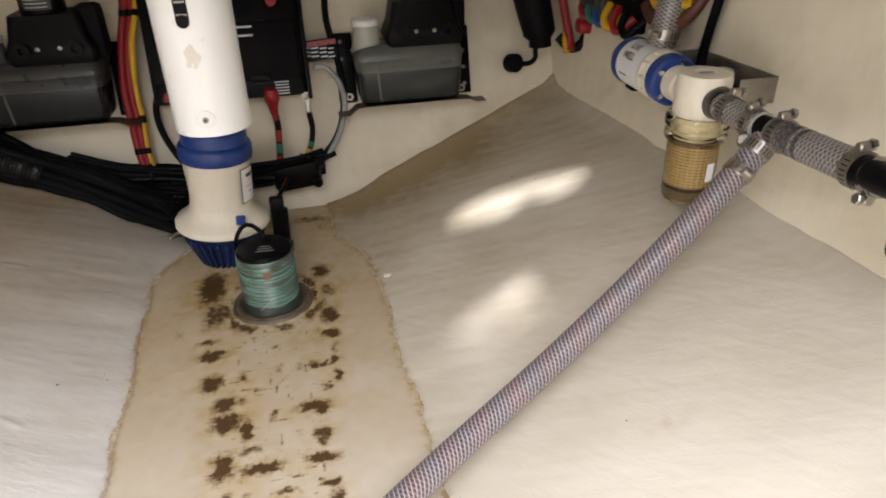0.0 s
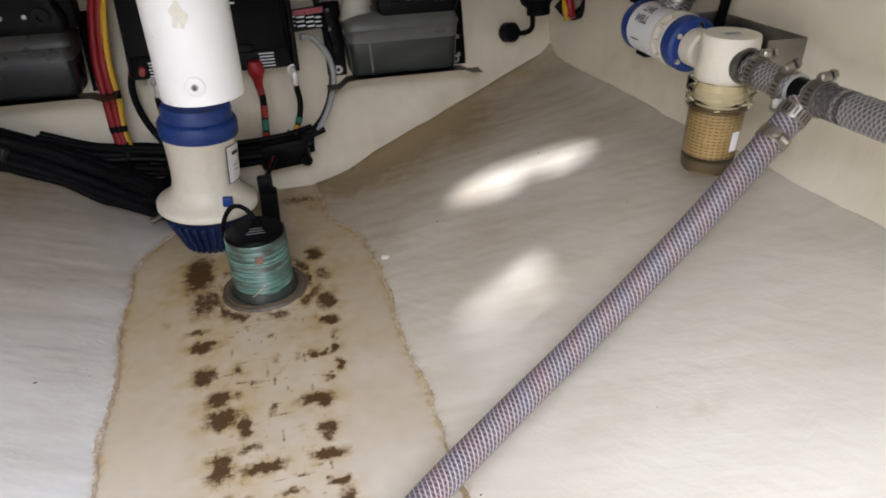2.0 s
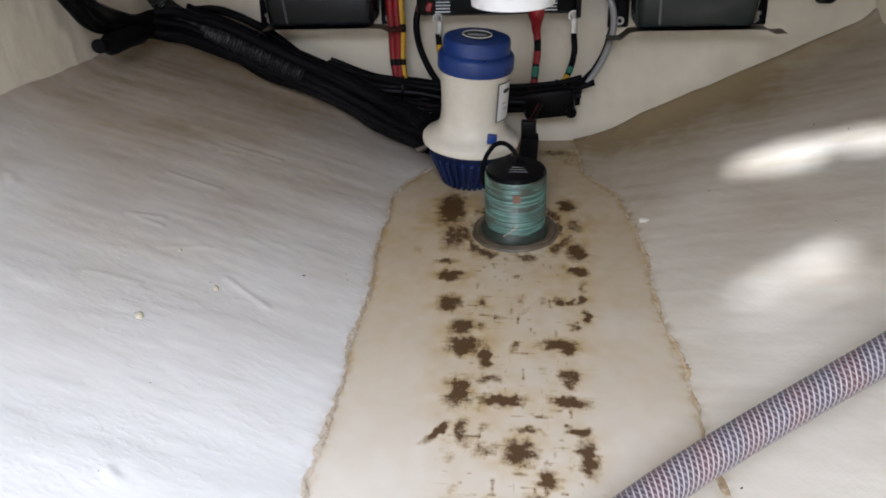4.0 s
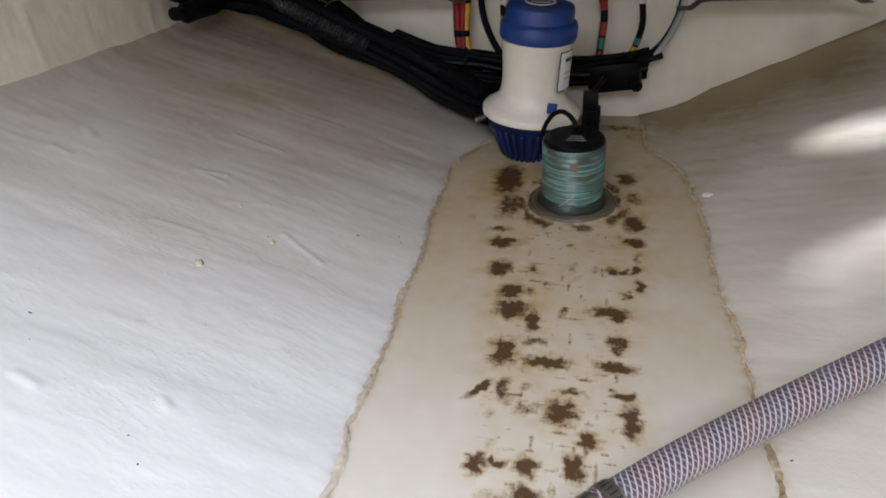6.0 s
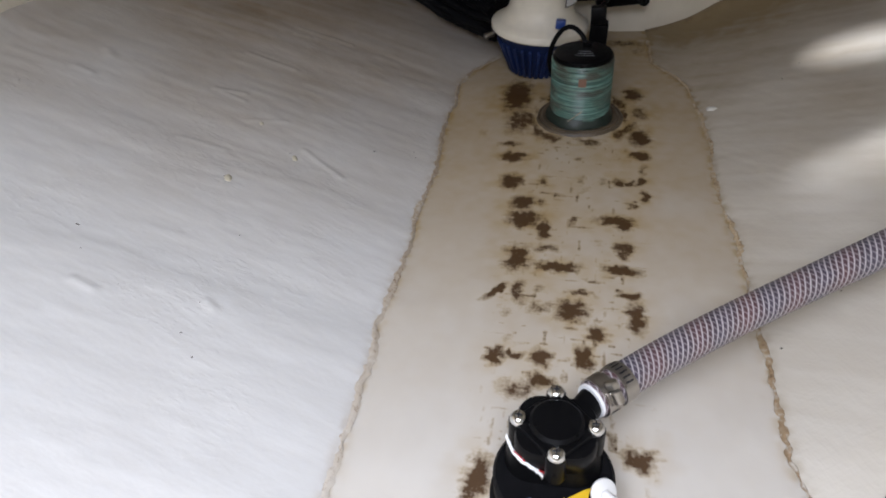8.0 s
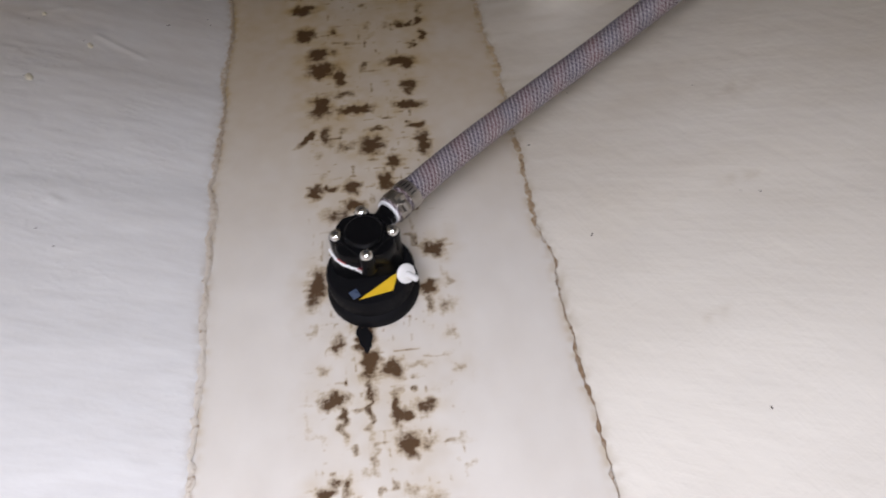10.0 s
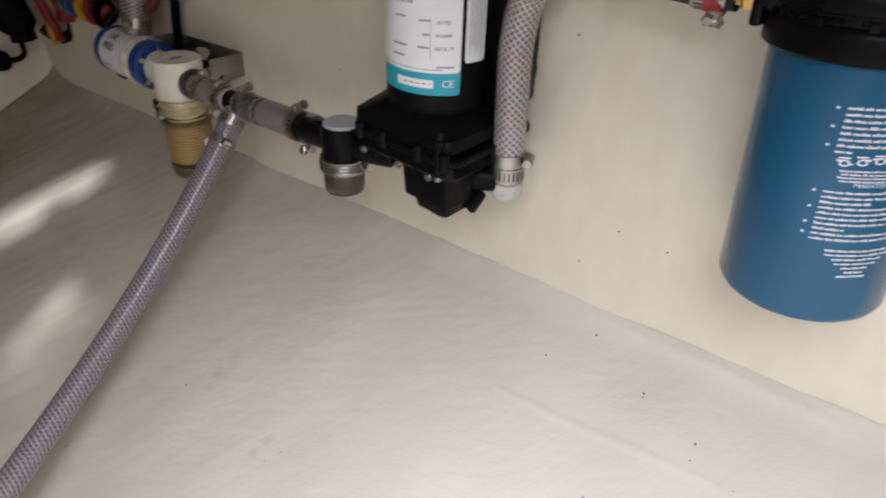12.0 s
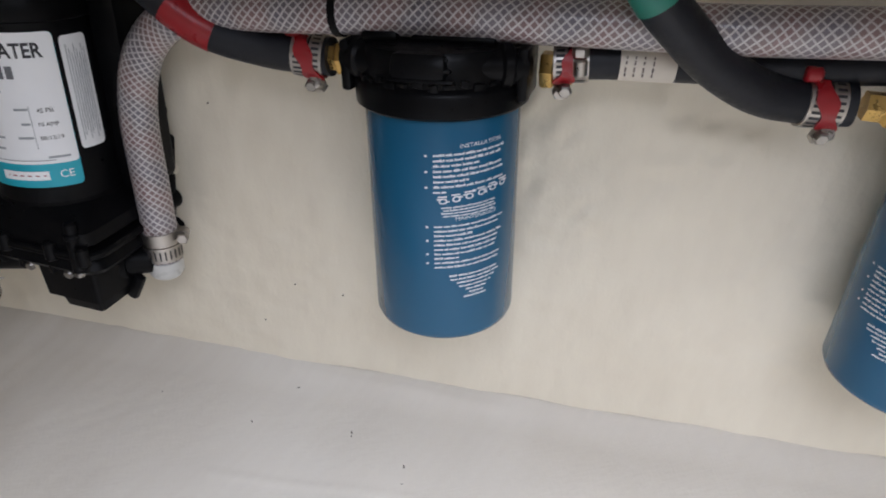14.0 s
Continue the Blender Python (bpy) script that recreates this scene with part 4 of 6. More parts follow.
def transducer():
    c = Vector((0.0155, 0.420, 0))
    t = thing("transducer", c, "green tape-wrapped round transducer bedded on the keel", "transducer")
    part("bedding", lathe([(0, 0), (0.0530, 0), (0.0522, 0.0022), (0.0505, 0.0034), (0.0480, 0.0022), (0.0455, 0.0040), (0.0430, 0.0030), (0, 0.0030)], c, seg=64, wobble=lambda a: 1 + 0.018 * math.sin(3 * a + 1) + 0.008 * math.sin(11 * a) + 0.006 * math.sin(19 * a)), plain("murky_bedding", (0.115, 0.086, 0.055), 0.42, 0, 0.7, 120, 0.0010), t, "murky ring of bedding compound")
    part("skirt", lathe([(0, 0.003), (0.0412, 0.003), (0.0408, 0.006), (0.0385, 0.010), (0.0365, 0.014), (0, 0.014)], c, seg=48, wobble=lambda a: 1 + 0.02 * math.sin(5 * a)), plain("dark_green_tape", (0.014, 0.024, 0.018), 0.4, 0, 0.4, 60, 0.0006), t)
    profile = [(0, 0.010), (0.0362, 0.010)]
    for k in range(28):
        z = 0.0125 + k * 0.0024
        profile += [(0.0367, z), (0.0359, z + 0.0012)]
    profile += [(0.0345, 0.0805), (0, 0.0805)]
    part("winding", lathe(profile, c, seg=48, wobble=lambda a: 1 + 0.008 * math.sin(2 * a + 0.6)), TAPE, t, "faded green wound tape", 60)
    part("lid", lathe([(0, 0.078), (0.0352, 0.078), (0.0356, 0.0815), (0.0335, 0.0840), (0.012, 0.0855), (0, 0.0855)], c, seg=40), BLACK, t, "glossy black potted top")
    patch = mapped(sheet(0.009, 0.010, 4), on_round(c, 0.0374, -88, 0.062))
    part("tape_patch", patch, plain("rust_patch", (0.22, 0.12, 0.08), 0.5, 0, 0.3, 90), t, "rusty brown square patch")
    for k in range(3):
        bars = mapped(sheet(0.022 - 0.004 * k, 0.0018, 2), lambda x, y: Vector((c.x + 0.002 + x, c.y - 0.014 + k * 0.006 + y, 0.0858)))
        part("print_bar", bars, GREY_INK, t)
    part("cable", tube(spline([(0.020, 0.434, 0.083), (0.013, 0.441, 0.096), (0.002, 0.450, 0.102), (-0.010, 0.460, 0.096), (-0.022, 0.472, 0.074), (-0.027, 0.484, 0.045), (-0.018, 0.505, 0.014), (0.030, 0.530, 0.010)]), 0.0029, 10), BLACK_MATT, t, "looped black cable")
    part("cable_gland", lathe([(0, 0.084), (0.006, 0.084), (0.006, 0.090), (0, 0.090)], (0.020, 0.434, 0), seg=14), BLACK, t)
    on_front = on_round(c, 0.0378, -90, 0.016)
    part("loose_strand", tube([on_front(x, y) for x, y in ((-0.030, -0.010), (-0.022, -0.008), (-0.012, -0.003), (-0.002, 0.006), (0.003, 0.011))], 0.0006, 6), SEAM_PORT, t, "loose tan strand of tape")


transducer()


def bilge_pump():
    c = Vector((-0.051, 0.557, 0))
    t = thing("bilge_pump", c, "ivory and navy round bilge pump standing on the keel", "pump")
    base = part("strainer_base", lathe([(0, 0.002), (0.032, 0.002), (0.034, 0.004), (0.0545, 0.050), (0.0615, 0.059), (0, 0.059)], c, seg=48), DARK_NAVY, t, "dark navy slotted strainer base")
    for k in range(30):
        a = 2 * math.pi * k / 30
        d = Vector((math.cos(a), math.sin(a), 0))
        part("rib", block(tuple(c + d * 0.0452 + Vector((0, 0, 0.0245))), (0.005, 0.0050, 0.048), 0.001, (0, 25, math.degrees(a)), steps=1), DARK_NAVY, base)
    part("flange", lathe([(0, 0.059), (0.0640, 0.059), (0.0655, 0.0605), (0.0655, 0.0670), (0.0640, 0.0690), (0.0555, 0.0730), (0.0485, 0.0790), (0.0440, 0.0860), (0.0425, 0.093), (0, 0.093)], c, seg=48), IVORY, t, "wide ivory lower flange")
    part("body", lathe([(0, 0.090), (0.0428, 0.090), (0.0415, 0.105), (0.0425, 0.125), (0.0445, 0.145), (0.0460, 0.158), (0, 0.158)], c, seg=48), IVORY, t)
    cap = part("cap", lathe([(0, 0.157), (0.0475, 0.157), (0.0490, 0.160), (0.0490, 0.174), (0.0470, 0.178), (0.0430, 0.180), (0.0430, 0.192), (0.0415, 0.196), (0.033, 0.199), (0, 0.199)], c, seg=48), BLUE, t, "navy stepped cap")
    part("emblem", lathe([(0, 0.198), (0.020, 0.198), (0.020, 0.2003), (0, 0.2003)], c + Vector((0, -0.006, 0)), seg=32), BLACK, cap, "black oval badge")
    part("emblem_bar", block((c.x, c.y - 0.008, 0.2006), (0.024, 0.007, 0.0008), 0.0003), GREY_INK, cap)
    part("emblem_rim", lathe([(0.0172, 0.1995), (0.0190, 0.1995), (0.0190, 0.2012), (0.0172, 0.2012)], c + Vector((0, -0.006, 0)), seg=32, closed=True), LABEL, cap)
    part("release_tab", block((-0.022, 0.4975, 0.088), (0.0125, 0.010, 0.011), 0.0015), BLUE, t, "small blue release tab")
    part("label_edge", mapped(sheet(0.030, 0.050, 6), on_round(c, 0.0463, -28, 0.124)), INK, t)
    label = part("label_plate", mapped(sheet(0.0275, 0.0475, 6), on_round(c, 0.0466, -28, 0.124)), LABEL, t, "white label with a dark border")
    part("print_bar", mapped(sheet(0.015, 0.0050, 4), on_round(c, 0.0469, -25, 0.138)), INK, label)
    for k in range(2):
        part("print_bar", mapped(sheet(0.014 - 0.003 * k, 0.0014, 4), on_round(c, 0.0469, -26, 0.122 - k * 0.007)), GREY_INK, label)
    part("sealant_strip", block((c.x + 0.010, 0.5315, 0.0016), (0.044, 0.007, 0.0022), 0.001, (0, 0, 3)), LABEL, t, "white strip of sealant at the base")
    t.rotation_euler, t.scale = (0, radians(4.5), 0), (1, 1, 1.025)
    part("wire_nub", rod((c.x - 0.058, c.y - 0.030, 0.058), (c.x - 0.070, c.y - 0.040, 0.056), 0.004, 10), STEEL, t)


bilge_pump()


def float_switch():
    t = thing("float_switch", (0.046, 0.560, 0), "upright black float switch behind the transducer", "switch")
    part("housing", block((0.033, 0.560, 0.034), (0.024, 0.022, 0.068), 0.003, (4, 2, 0)), BLACK, t)
    part("foot", block((0.033, 0.561, 0.004), (0.028, 0.026, 0.008), 0.002), BLACK, t)
    part("cap", block((0.032, 0.556, 0.078), (0.020, 0.020, 0.022), 0.002, (-8, 0, 0)), BLACK, t)
    part("wire", tube(spline([(0.034, 0.564, 0.084), (0.044, 0.600, 0.084), (0.052, 0.650, 0.078)]), 0.003, 8), BLACK_MATT, t)
    part("red_wire", tube(spline([(0.030, 0.564, 0.082), (0.040, 0.610, 0.078), (0.048, 0.655, 0.076)]), 0.0016, 8), RED, t)


float_switch()


def hanging_pipe():
    c = Vector((0.0095, 0.245, 0))
    t = thing("standpipe", (c.x, c.y, 0.80), "white plastic pipe hanging from the deck with a dark slot", "pipe")
    part("pipe", lathe([(0.0285, 0.307), (0.0318, 0.306), (0.0322, 0.309), (0.0322, 0.80), (0.0285, 0.80)], c, seg=64, closed=True), WHITE, t)
    part("slot", mapped(sheet(0.0105, 0.05, 4), on_round(c, 0.0325, -97, 0.425)), BLACK, t, "dark rounded slot")
    part("slot_end", lathe([(0, 0), (0.0052, 0), (0.0052, 0.0006), (0, 0.0006)], on_round(c, 0.0322, -97, 0.400)(0, 0), (math.cos(radians(-97)), math.sin(radians(-97)), 0), 20), BLACK, t)
    for k in range(4):
        part("slot_spring", mapped(sheet(0.0085, 0.0016, 4), on_round(c, 0.0328, -97, 0.405 + k * 0.0095)), STEEL, t)
    d = Vector((math.cos(radians(-93)), math.sin(radians(-93)), 0))
    p = Vector((c.x, c.y, 0.3215)) + d * 0.0320
    screw = part("screw", lathe([(0, 0), (0.0075, 0), (0.0075, 0.0010), (0.0066, 0.0016), (0, 0.0020)], p, d, 28), WHITE, t, "white capped screw")
    part("socket", lathe([(0, 0.0016), (0.0030, 0.0016), (0.0030, 0.0026), (0, 0.0026)], p, d, 6), STEEL, screw)
    part("socket_hole", lathe([(0, 0.0024), (0.0017, 0.0024), (0.0017, 0.0030), (0, 0.0030)], p, d, 6), INK, screw)
    bm = bmesh.new()
    place = on_round(c, 0.0324, -95, 0.372)
    ring = [bm.verts.new(place(0.0058 * math.cos(a) * (1 + 0.18 * math.sin(3 * a + 1) + 0.15 * math.cos(5 * a)), 0.0095 * math.sin(a) * (1 + 0.2 * math.cos(3 * a + 2)))) for a in (2 * math.pi * k / 22 for k in range(22))]
    bm.faces.new(ring)
    part("glue_smear", bm, plain("old_glue", (0.60, 0.57, 0.50), 0.6, 0, 0.25, 120), t, "beige glue smear")


hanging_pipe()


def tar_smear():
    """A flat black smear on the keel beside the intake fitting."""
    bm = bmesh.new()
    ring = []
    for k in range(26):
        a = 2 * math.pi * k / 26
        s = 1 + 0.14 * math.sin(3 * a + 0.5) + 0.10 * math.sin(7 * a + 1)
        ring.append(bm.verts.new((0.0045 + 0.0062 * s * math.cos(a) - 0.0022 * math.sin(a), -0.1530 + 0.0125 * s * math.sin(a), 0.0011)))
    bm.faces.new(ring)
    bmesh.ops.recalc_face_normals(bm, faces=bm.faces)
    bmesh.ops.solidify(bm, geom=bm.faces[:], thickness=0.0006)
    single("tar_smear", bm, BLACK_MATT, (0.0045, -0.153, 0), "small black tarry smear on the cream keel", "stain")


tar_smear()


# ---- on the transom ----
def on_transom(x, out, z):
    return Vector((x, transom_y(z) - out, z))


def trim_reservoir(name, x0, x1, z0, label, lower, upper, spout):
    """A fluid reservoir with its pump, back plate, bolts and bent tray."""
    mid, half = (x0 + x1) / 2, (x1 - x0) / 2
    base = on_transom(mid, 0.045, z0)
    t = thing(name, base, label, "hydraulic pump", "trim pumps on the transom")
    y = transom_y(z0 + 0.04) - 0.050
    lean = 0.10
    part("reservoir", loft([((mid, y - 0.000, z0 + 0.002), half * 0.93, 0.030, 0.012), ((mid, y, z0 + 0.006), half * 0.95, 0.033, 0.014), ((mid, y + lean * 0.036, z0 + 0.049), half * 0.986, 0.0352, 0.0147)]), lower, t, "smoky reservoir wall with dark fluid behind it")
    # thin upright rib in the upper part's tone on the front face
    part("pale_rib", loft([((x0 + half * 0.42, y - 0.0325, z0 + 0.006), 0.0016, 0.0012, 0.0005), ((x0 + half * 0.38, y - 0.0347 + lean * 0.05, z0 + 0.064), 0.0022, 0.0014, 0.0005)]), upper, t)
    part("shoulder", loft([((mid, y + lean * 0.036, z0 + 0.049), half * 0.986, 0.0352, 0.0147), ((mid, y + lean * 0.05, z0 + 0.064), half, 0.036, 0.015), ((mid, y + lean * 0.05, z0 + 0.067), half * 1.015, 0.0375, 0.015), ((mid, y + lean * 0.06, z0 + 0.071), half * 1.015, 0.0375, 0.015), ((mid, y + lean * 0.07, z0 + 0.080), half * 0.99, 0.035, 0.015), ((mid + 0.004, y + lean * 0.08, z0 + 0.088), half * 0.90, 0.028, 0.014)]), upper, t, "frosted empty upper part")
    neck_x = x0 + half * 0.26
    neck = part("filler_neck", lathe([(0, 0), (0.0265, 0), (0.0225, 0.008), (0.0205, 0.018), (0.0196, 0.038), (0, 0.038)], (neck_x, y + 0.002, z0 + 0.078), seg=32), spout, t, "frosted filler neck")
    part("filler_cap", lathe([(0, 0), (0.0200, 0), (0.0208, 0.002), (0.0208, 0.010), (0.0190, 0.012), (0, 0.012)], (neck_x, y + 0.004, z0 + 0.113), seg=32, wobble=lambda a: 1 + 0.012 * math.cos(20 * a)), LABEL, neck, "white ribbed cap")
    px = mid + half * 0.30
    pump = part("pump_block", loft([((px, y + 0.006, z0 + 0.084), half * 0.68, 0.030, 0.008), ((px, y + 0.006, z0 + 0.100), half * 0.72, 0.034, 0.008), ((px, y + 0.008, z0 + 0.120), half * 0.62, 0.032, 0.008), ((px, y + 0.010, z0 + 0.150), half * 0.55, 0.030, 0.010)]), BLACK, t, "black cast pump block")
    for dx in (-0.034, 0.034):
        part("port", lathe([(0.0052, 0), (0.0095, 0), (0.0105, 0.002), (0.0105, 0.006), (0.0052, 0.006)], (px + dx, y - 0.0275, z0 + 0.106), (0, -1, 0), 20, closed=True), BLACK, pump)
        part("bolt", lathe([(0, 0), (0.0032, 0), (0.0032, 0.002), (0, 0.0024)], (px + dx * 0.42, y - 0.0275, z0 + 0.107), (0, -1, 0), 8), STEEL, pump)
    part("motor", lathe([(0, 0), (0.028, 0), (0.0295, 0.004), (0.0295, 0.10), (0, 0.10)], (px - 0.004, y + 0.012, z0 + 0.148), seg=32), BLACK, t)
    part("motor_label", mapped(sheet(0.040, 0.018, 6), on_round((px - 0.004, y + 0.012), 0.0298, -90, z0 + 0.165)), INK, t)
    for k in range(3):
        part("print_bar", mapped(sheet(0.030, 0.0016, 5), on_round((px - 0.004, y + 0.012), 0.0300, -90, z0 + 0.160 + k * 0.005)), GREY_INK, t)
    part("solenoid", block((px + half * 0.62, y + 0.014, z0 + 0.120), (0.034, 0.040, 0.075), 0.008), BLACK_MATT, t)
    for side in (-1, 1):
        x = mid + side * (half + 0.012)
        plate = part("side_plate", block(tuple(on_transom(x, 0.010, z0 + 0.042)), (0.030, 0.006, 0.110), 0.002, (-15, 0, 0)), BLACK, t, "black bracket plate")
        for k in range(4):
            part("bolt", lathe([(0, 0), (0.0034, 0), (0.0034, 0.002), (0.002, 0.003), (0, 0.003)], on_transom(x + side * 0.004, 0.0130, z0 + 0.005 + k * 0.026), (0, -1, 0.27), 8), STEEL, plate)
        washer = on_transom(x - side * 0.002, 0.0130, z0 - 0.002)
        part("washer", lathe([(0.003, 0), (0.0062, 0), (0.0062, 0.002), (0.003, 0.002)], washer, (0, -1, 0.27), 16, closed=True), STEEL_DULL, plate)
    bm = bmesh.new()
    rows = []
    for x, dz in ((x0 - 0.034, -0.0120), (x0 - 0.016, -0.0115), (x0 - 0.004, -0.0015), (x0 + 0.01, 0), (x1 - 0.01, 0), (x1 + 0.008, -0.001), (x1 + 0.020, -0.0065), (x1 + 0.036, -0.006)):
        rows.append([bm.verts.new((x, yy, z0 + dz - 0.001)) for yy in (y - 0.040, y - 0.012)])
    for (a, b), (c, d) in zip(rows, rows[1:]):
        bm.faces.new((a, b, d, c))
    bmesh.ops.solidify(bm, geom=bm.faces[:], thickness=0.0016)
    bmesh.ops.recalc_face_normals(bm, faces=bm.faces)
    part("tray", bm, STEEL_DULL, t, "bent sheet-steel tray")


trim_reservoir("trim_pump", 0.175, 0.345, 0.176, "smoky trim-pump reservoir with white cap bracketed to the transom", FLUID_PALE, FROST_PALE, NECK)
trim_reservoir("trim_pump", -0.354, -0.188, 0.186, "dark half-full trim-pump reservoir bracketed to the transom", FLUID, FROST, FROST_PALE)


def control_box():
    t = thing("control_box", on_transom(-0.015, 0.03, 0.187), "black electrical control box with red terminal boot on the transom", "control box")
    part("case", block(tuple(on_transom(-0.016, 0.026, 0.275)), (0.232, 0.046, 0.176), 0.006, (-15, 0, 0)), BLACK, t)
    part("lower_ledge", block(tuple(on_transom(-0.016, 0.034, 0.206)), (0.222, 0.040, 0.032), 0.004, (-15, 0, 0)), BLACK, t)
    part("front_panel", block(tuple(on_transom(0.046, 0.052, 0.262)), (0.090, 0.010, 0.085), 0.004, (-15, 0, 0)), BLACK_MATT, t)
    part("side_rail", block(tuple(on_transom(0.101, 0.050, 0.262)), (0.007, 0.018, 0.155), 0.002, (-15, 0, 0)), BLACK, t)
    for k in range(5):
        for x in (0.060, -0.092):
            part("print_bar", block(tuple(on_transom(x, 0.0568, 0.200 + k * 0.0042)), (0.022 - 0.002 * (k % 2), 0.0008, 0.0018), 0, (-15, 0, 0)), PRINT, t)
    for k in range(2):
        part("print_bar", block(tuple(on_transom(0.012, 0.0580, 0.286 + k * 0.012)), (0.030, 0.0008, 0.003), 0, (-15, 0, 0)), PRINT, t)
    for x in (0.094, -0.100):
        lug = part("terminal_stud", lathe([(0, 0), (0.0072, 0), (0.0072, 0.002), (0.0045, 0.002), (0.0045, 0.006), (0.003, 0.007), (0, 0.007)], on_transom(x, 0.052, 0.191), (0, -1, 0.27), 18), STEEL, t, "bright terminal stud")
        part("lug", block(tuple(on_transom(x + 0.002, 0.054, 0.178)), (0.009, 0.003, 0.022), 0.001, (-15, 0, 0)), STEEL, lug)
    part("breaker", block(tuple(on_transom(0.030, 0.0585, 0.226)), (0.030, 0.006, 0.012), 0.002, (-15, 0, 0)), BLACK, t)
    boot = part("terminal_boot", lathe([(0, -0.014), (0.0085, -0.014), (0.0115, -0.006), (0.0120, 0.002), (0.0095, 0.008), (0.007, 0.016), (0.006, 0.026), (0, 0.026)], on_transom(0.042, 0.060, 0.196), (0.02, 0.06, -1), 20), RED, t, "glossy red rubber boot")
    part("red_cover", block(tuple(on_transom(-0.112, 0.054, 0.206)), (0.010, 0.012, 0.014), 0.003, (-15, 12, 0)), RED, t, "red terminal cover")
    part("red_button", lathe([(0, 0), (0.008, 0), (0.007, 0.006), (0, 0.006)], on_transom(0.060, 0.056, 0.330), (0, -1, 0.27), 18), RED, t)


control_box()


def banded_cable(name, points, r, bands, label, base=BLACK_MATT):
    """A cable with coloured tape bands: (start, end, material) along its length."""
    line = spline(points, 0.003)
    t = thing(name, line[0], label, "cable")
    part("jacket", tube(line, r, 10), base, t)
    n = len(line) - 1
    for a, b, m in bands:
        part("band", tube(line[int(a * n):int(b * n) + 2], r * 1.08, 10), m, t)
    return t


banded_cable("battery_cable", [on_transom(0.043, 0.052, 0.172), on_transom(0.045, 0.050, 0.150), on_transom(0.043, 0.046, 0.120), on_transom(0.040, 0.045, 0.086)], 0.0052,
             [(0.0, 0.12, RED), (0.34, 0.50, RED), (0.58, 0.74, GREEN_TAPE), (0.80, 1.0, RED)], "black battery cable with red and green tape bands")
banded_cable("battery_cable", [on_transom(0.096, 0.052, 0.168), on_transom(0.098, 0.048, 0.140), on_transom(0.090, 0.045, 0.110), on_transom(0.074, 0.045, 0.085)], 0.0045,
             [(0.55, 0.62, GREEN_TAPE), (0.66, 0.95, YELLOW)], "black battery cable with yellow tape bands")
banded_cable("battery_cable", [on_transom(-0.100, 0.052, 0.170), on_transom(-0.098, 0.048, 0.145), on_transom(-0.092, 0.045, 0.115), on_transom(-0.080, 0.045, 0.085)], 0.0045,
             [(0.18, 0.30, YELLOW), (0.40, 0.52, YELLOW), (0.70, 0.85, RED)], "black battery cable with yellow tape bands")
banded_cable("battery_cable", [on_transom(0.146, 0.030, 0.36), on_transom(0.140, 0.028, 0.30), on_transom(0.150, 0.026, 0.24), on_transom(0.156, 0.024, 0.19), on_transom(0.146, 0.026, 0.14), on_transom(0.126, 0.030, 0.106), on_transom(0.104, 0.034, 0.082)], 0.0052,
             [(0.0, 0.02, BLACK)], "thick black cable curving down to the harness")
banded_cable("battery_cable", [on_transom(0.112, 0.044, 0.232), on_transom(0.130, 0.036, 0.228), on_transom(0.150, 0.030, 0.200), on_transom(0.154, 0.030, 0.165), on_transom(0.140, 0.032, 0.125), on_transom(0.116, 0.034, 0.090)], 0.0046,
             [(0.0, 0.02, GREY_WIRE)], "light grey cable looping down to the harness", GREY_WIRE)
banded_cable("battery_cable", [on_transom(-0.125, 0.030, 0.215), on_transom(-0.135, 0.030, 0.18), on_transom(-0.128, 0.030, 0.14), on_transom(-0.105, 0.034, 0.100), on_transom(-0.080, 0.040, 0.080)], 0.0050,
             [(0.05, 0.12, RED)], "black cable bending towards the harness")
for k, (m, dx) in enumerate(((RED_CABLE, -0.006), (RED_CABLE, 0.003), (YELLOW, 0.010))):
    banded_cable("battery_cable", [on_transom(-0.138 + dx, 0.040, 0.42), on_transom(-0.144 + dx, 0.040, 0.34), on_transom(-0.158 + dx, 0.040 + 0.004 * k, 0.28), on_transom(-0.166 + dx, 0.040, 0.22), on_transom(-0.164 + dx, 0.040, 0.17), on_transom(-0.164 + dx * 0.8, 0.038, 0.13), on_transom(-0.159 + dx * 0.7, 0.036, 0.092)],
                 0.0062 if m is RED_CABLE else 0.0048, [(0.28, 0.30, BLACK), (0.74, 0.765, BLACK), (0.88, 0.90, BLACK)], "thick red battery cable tied into a bundle" if m is RED_CABLE else "yellow cable tied beside the red ones", m)


def warning_tag():
    t = thing("warning_tag", on_transom(0.124, 0.034, 0.254), "small black warning tag with red band and white print", "label")
    part("tag", block(tuple(on_transom(0.124, 0.036, 0.254)), (0.056, 0.003, 0.032), 0.001, (-15, -4, 0)), BLACK, t)
    part("red_band", block(tuple(on_transom(0.124, 0.0385, 0.264)), (0.053, 0.001, 0.008), 0, (-15, -4, 0)), RED, t)
    for k in range(3):
        for q, (x, w) in enumerate(((-0.0195, 0.008), (-0.0075, 0.012), (0.0065, 0.011), (0.0185, 0.009))):
            part("print_bar", block(tuple(on_transom(0.124 + x - 0.001 * (k % 2), 0.0385, 0.257 - k * 0.006 - 0.07 * x)), (w, 0.001, 0.0021), 0, (-15, -4, 0)), PRINT, t)


warning_tag()


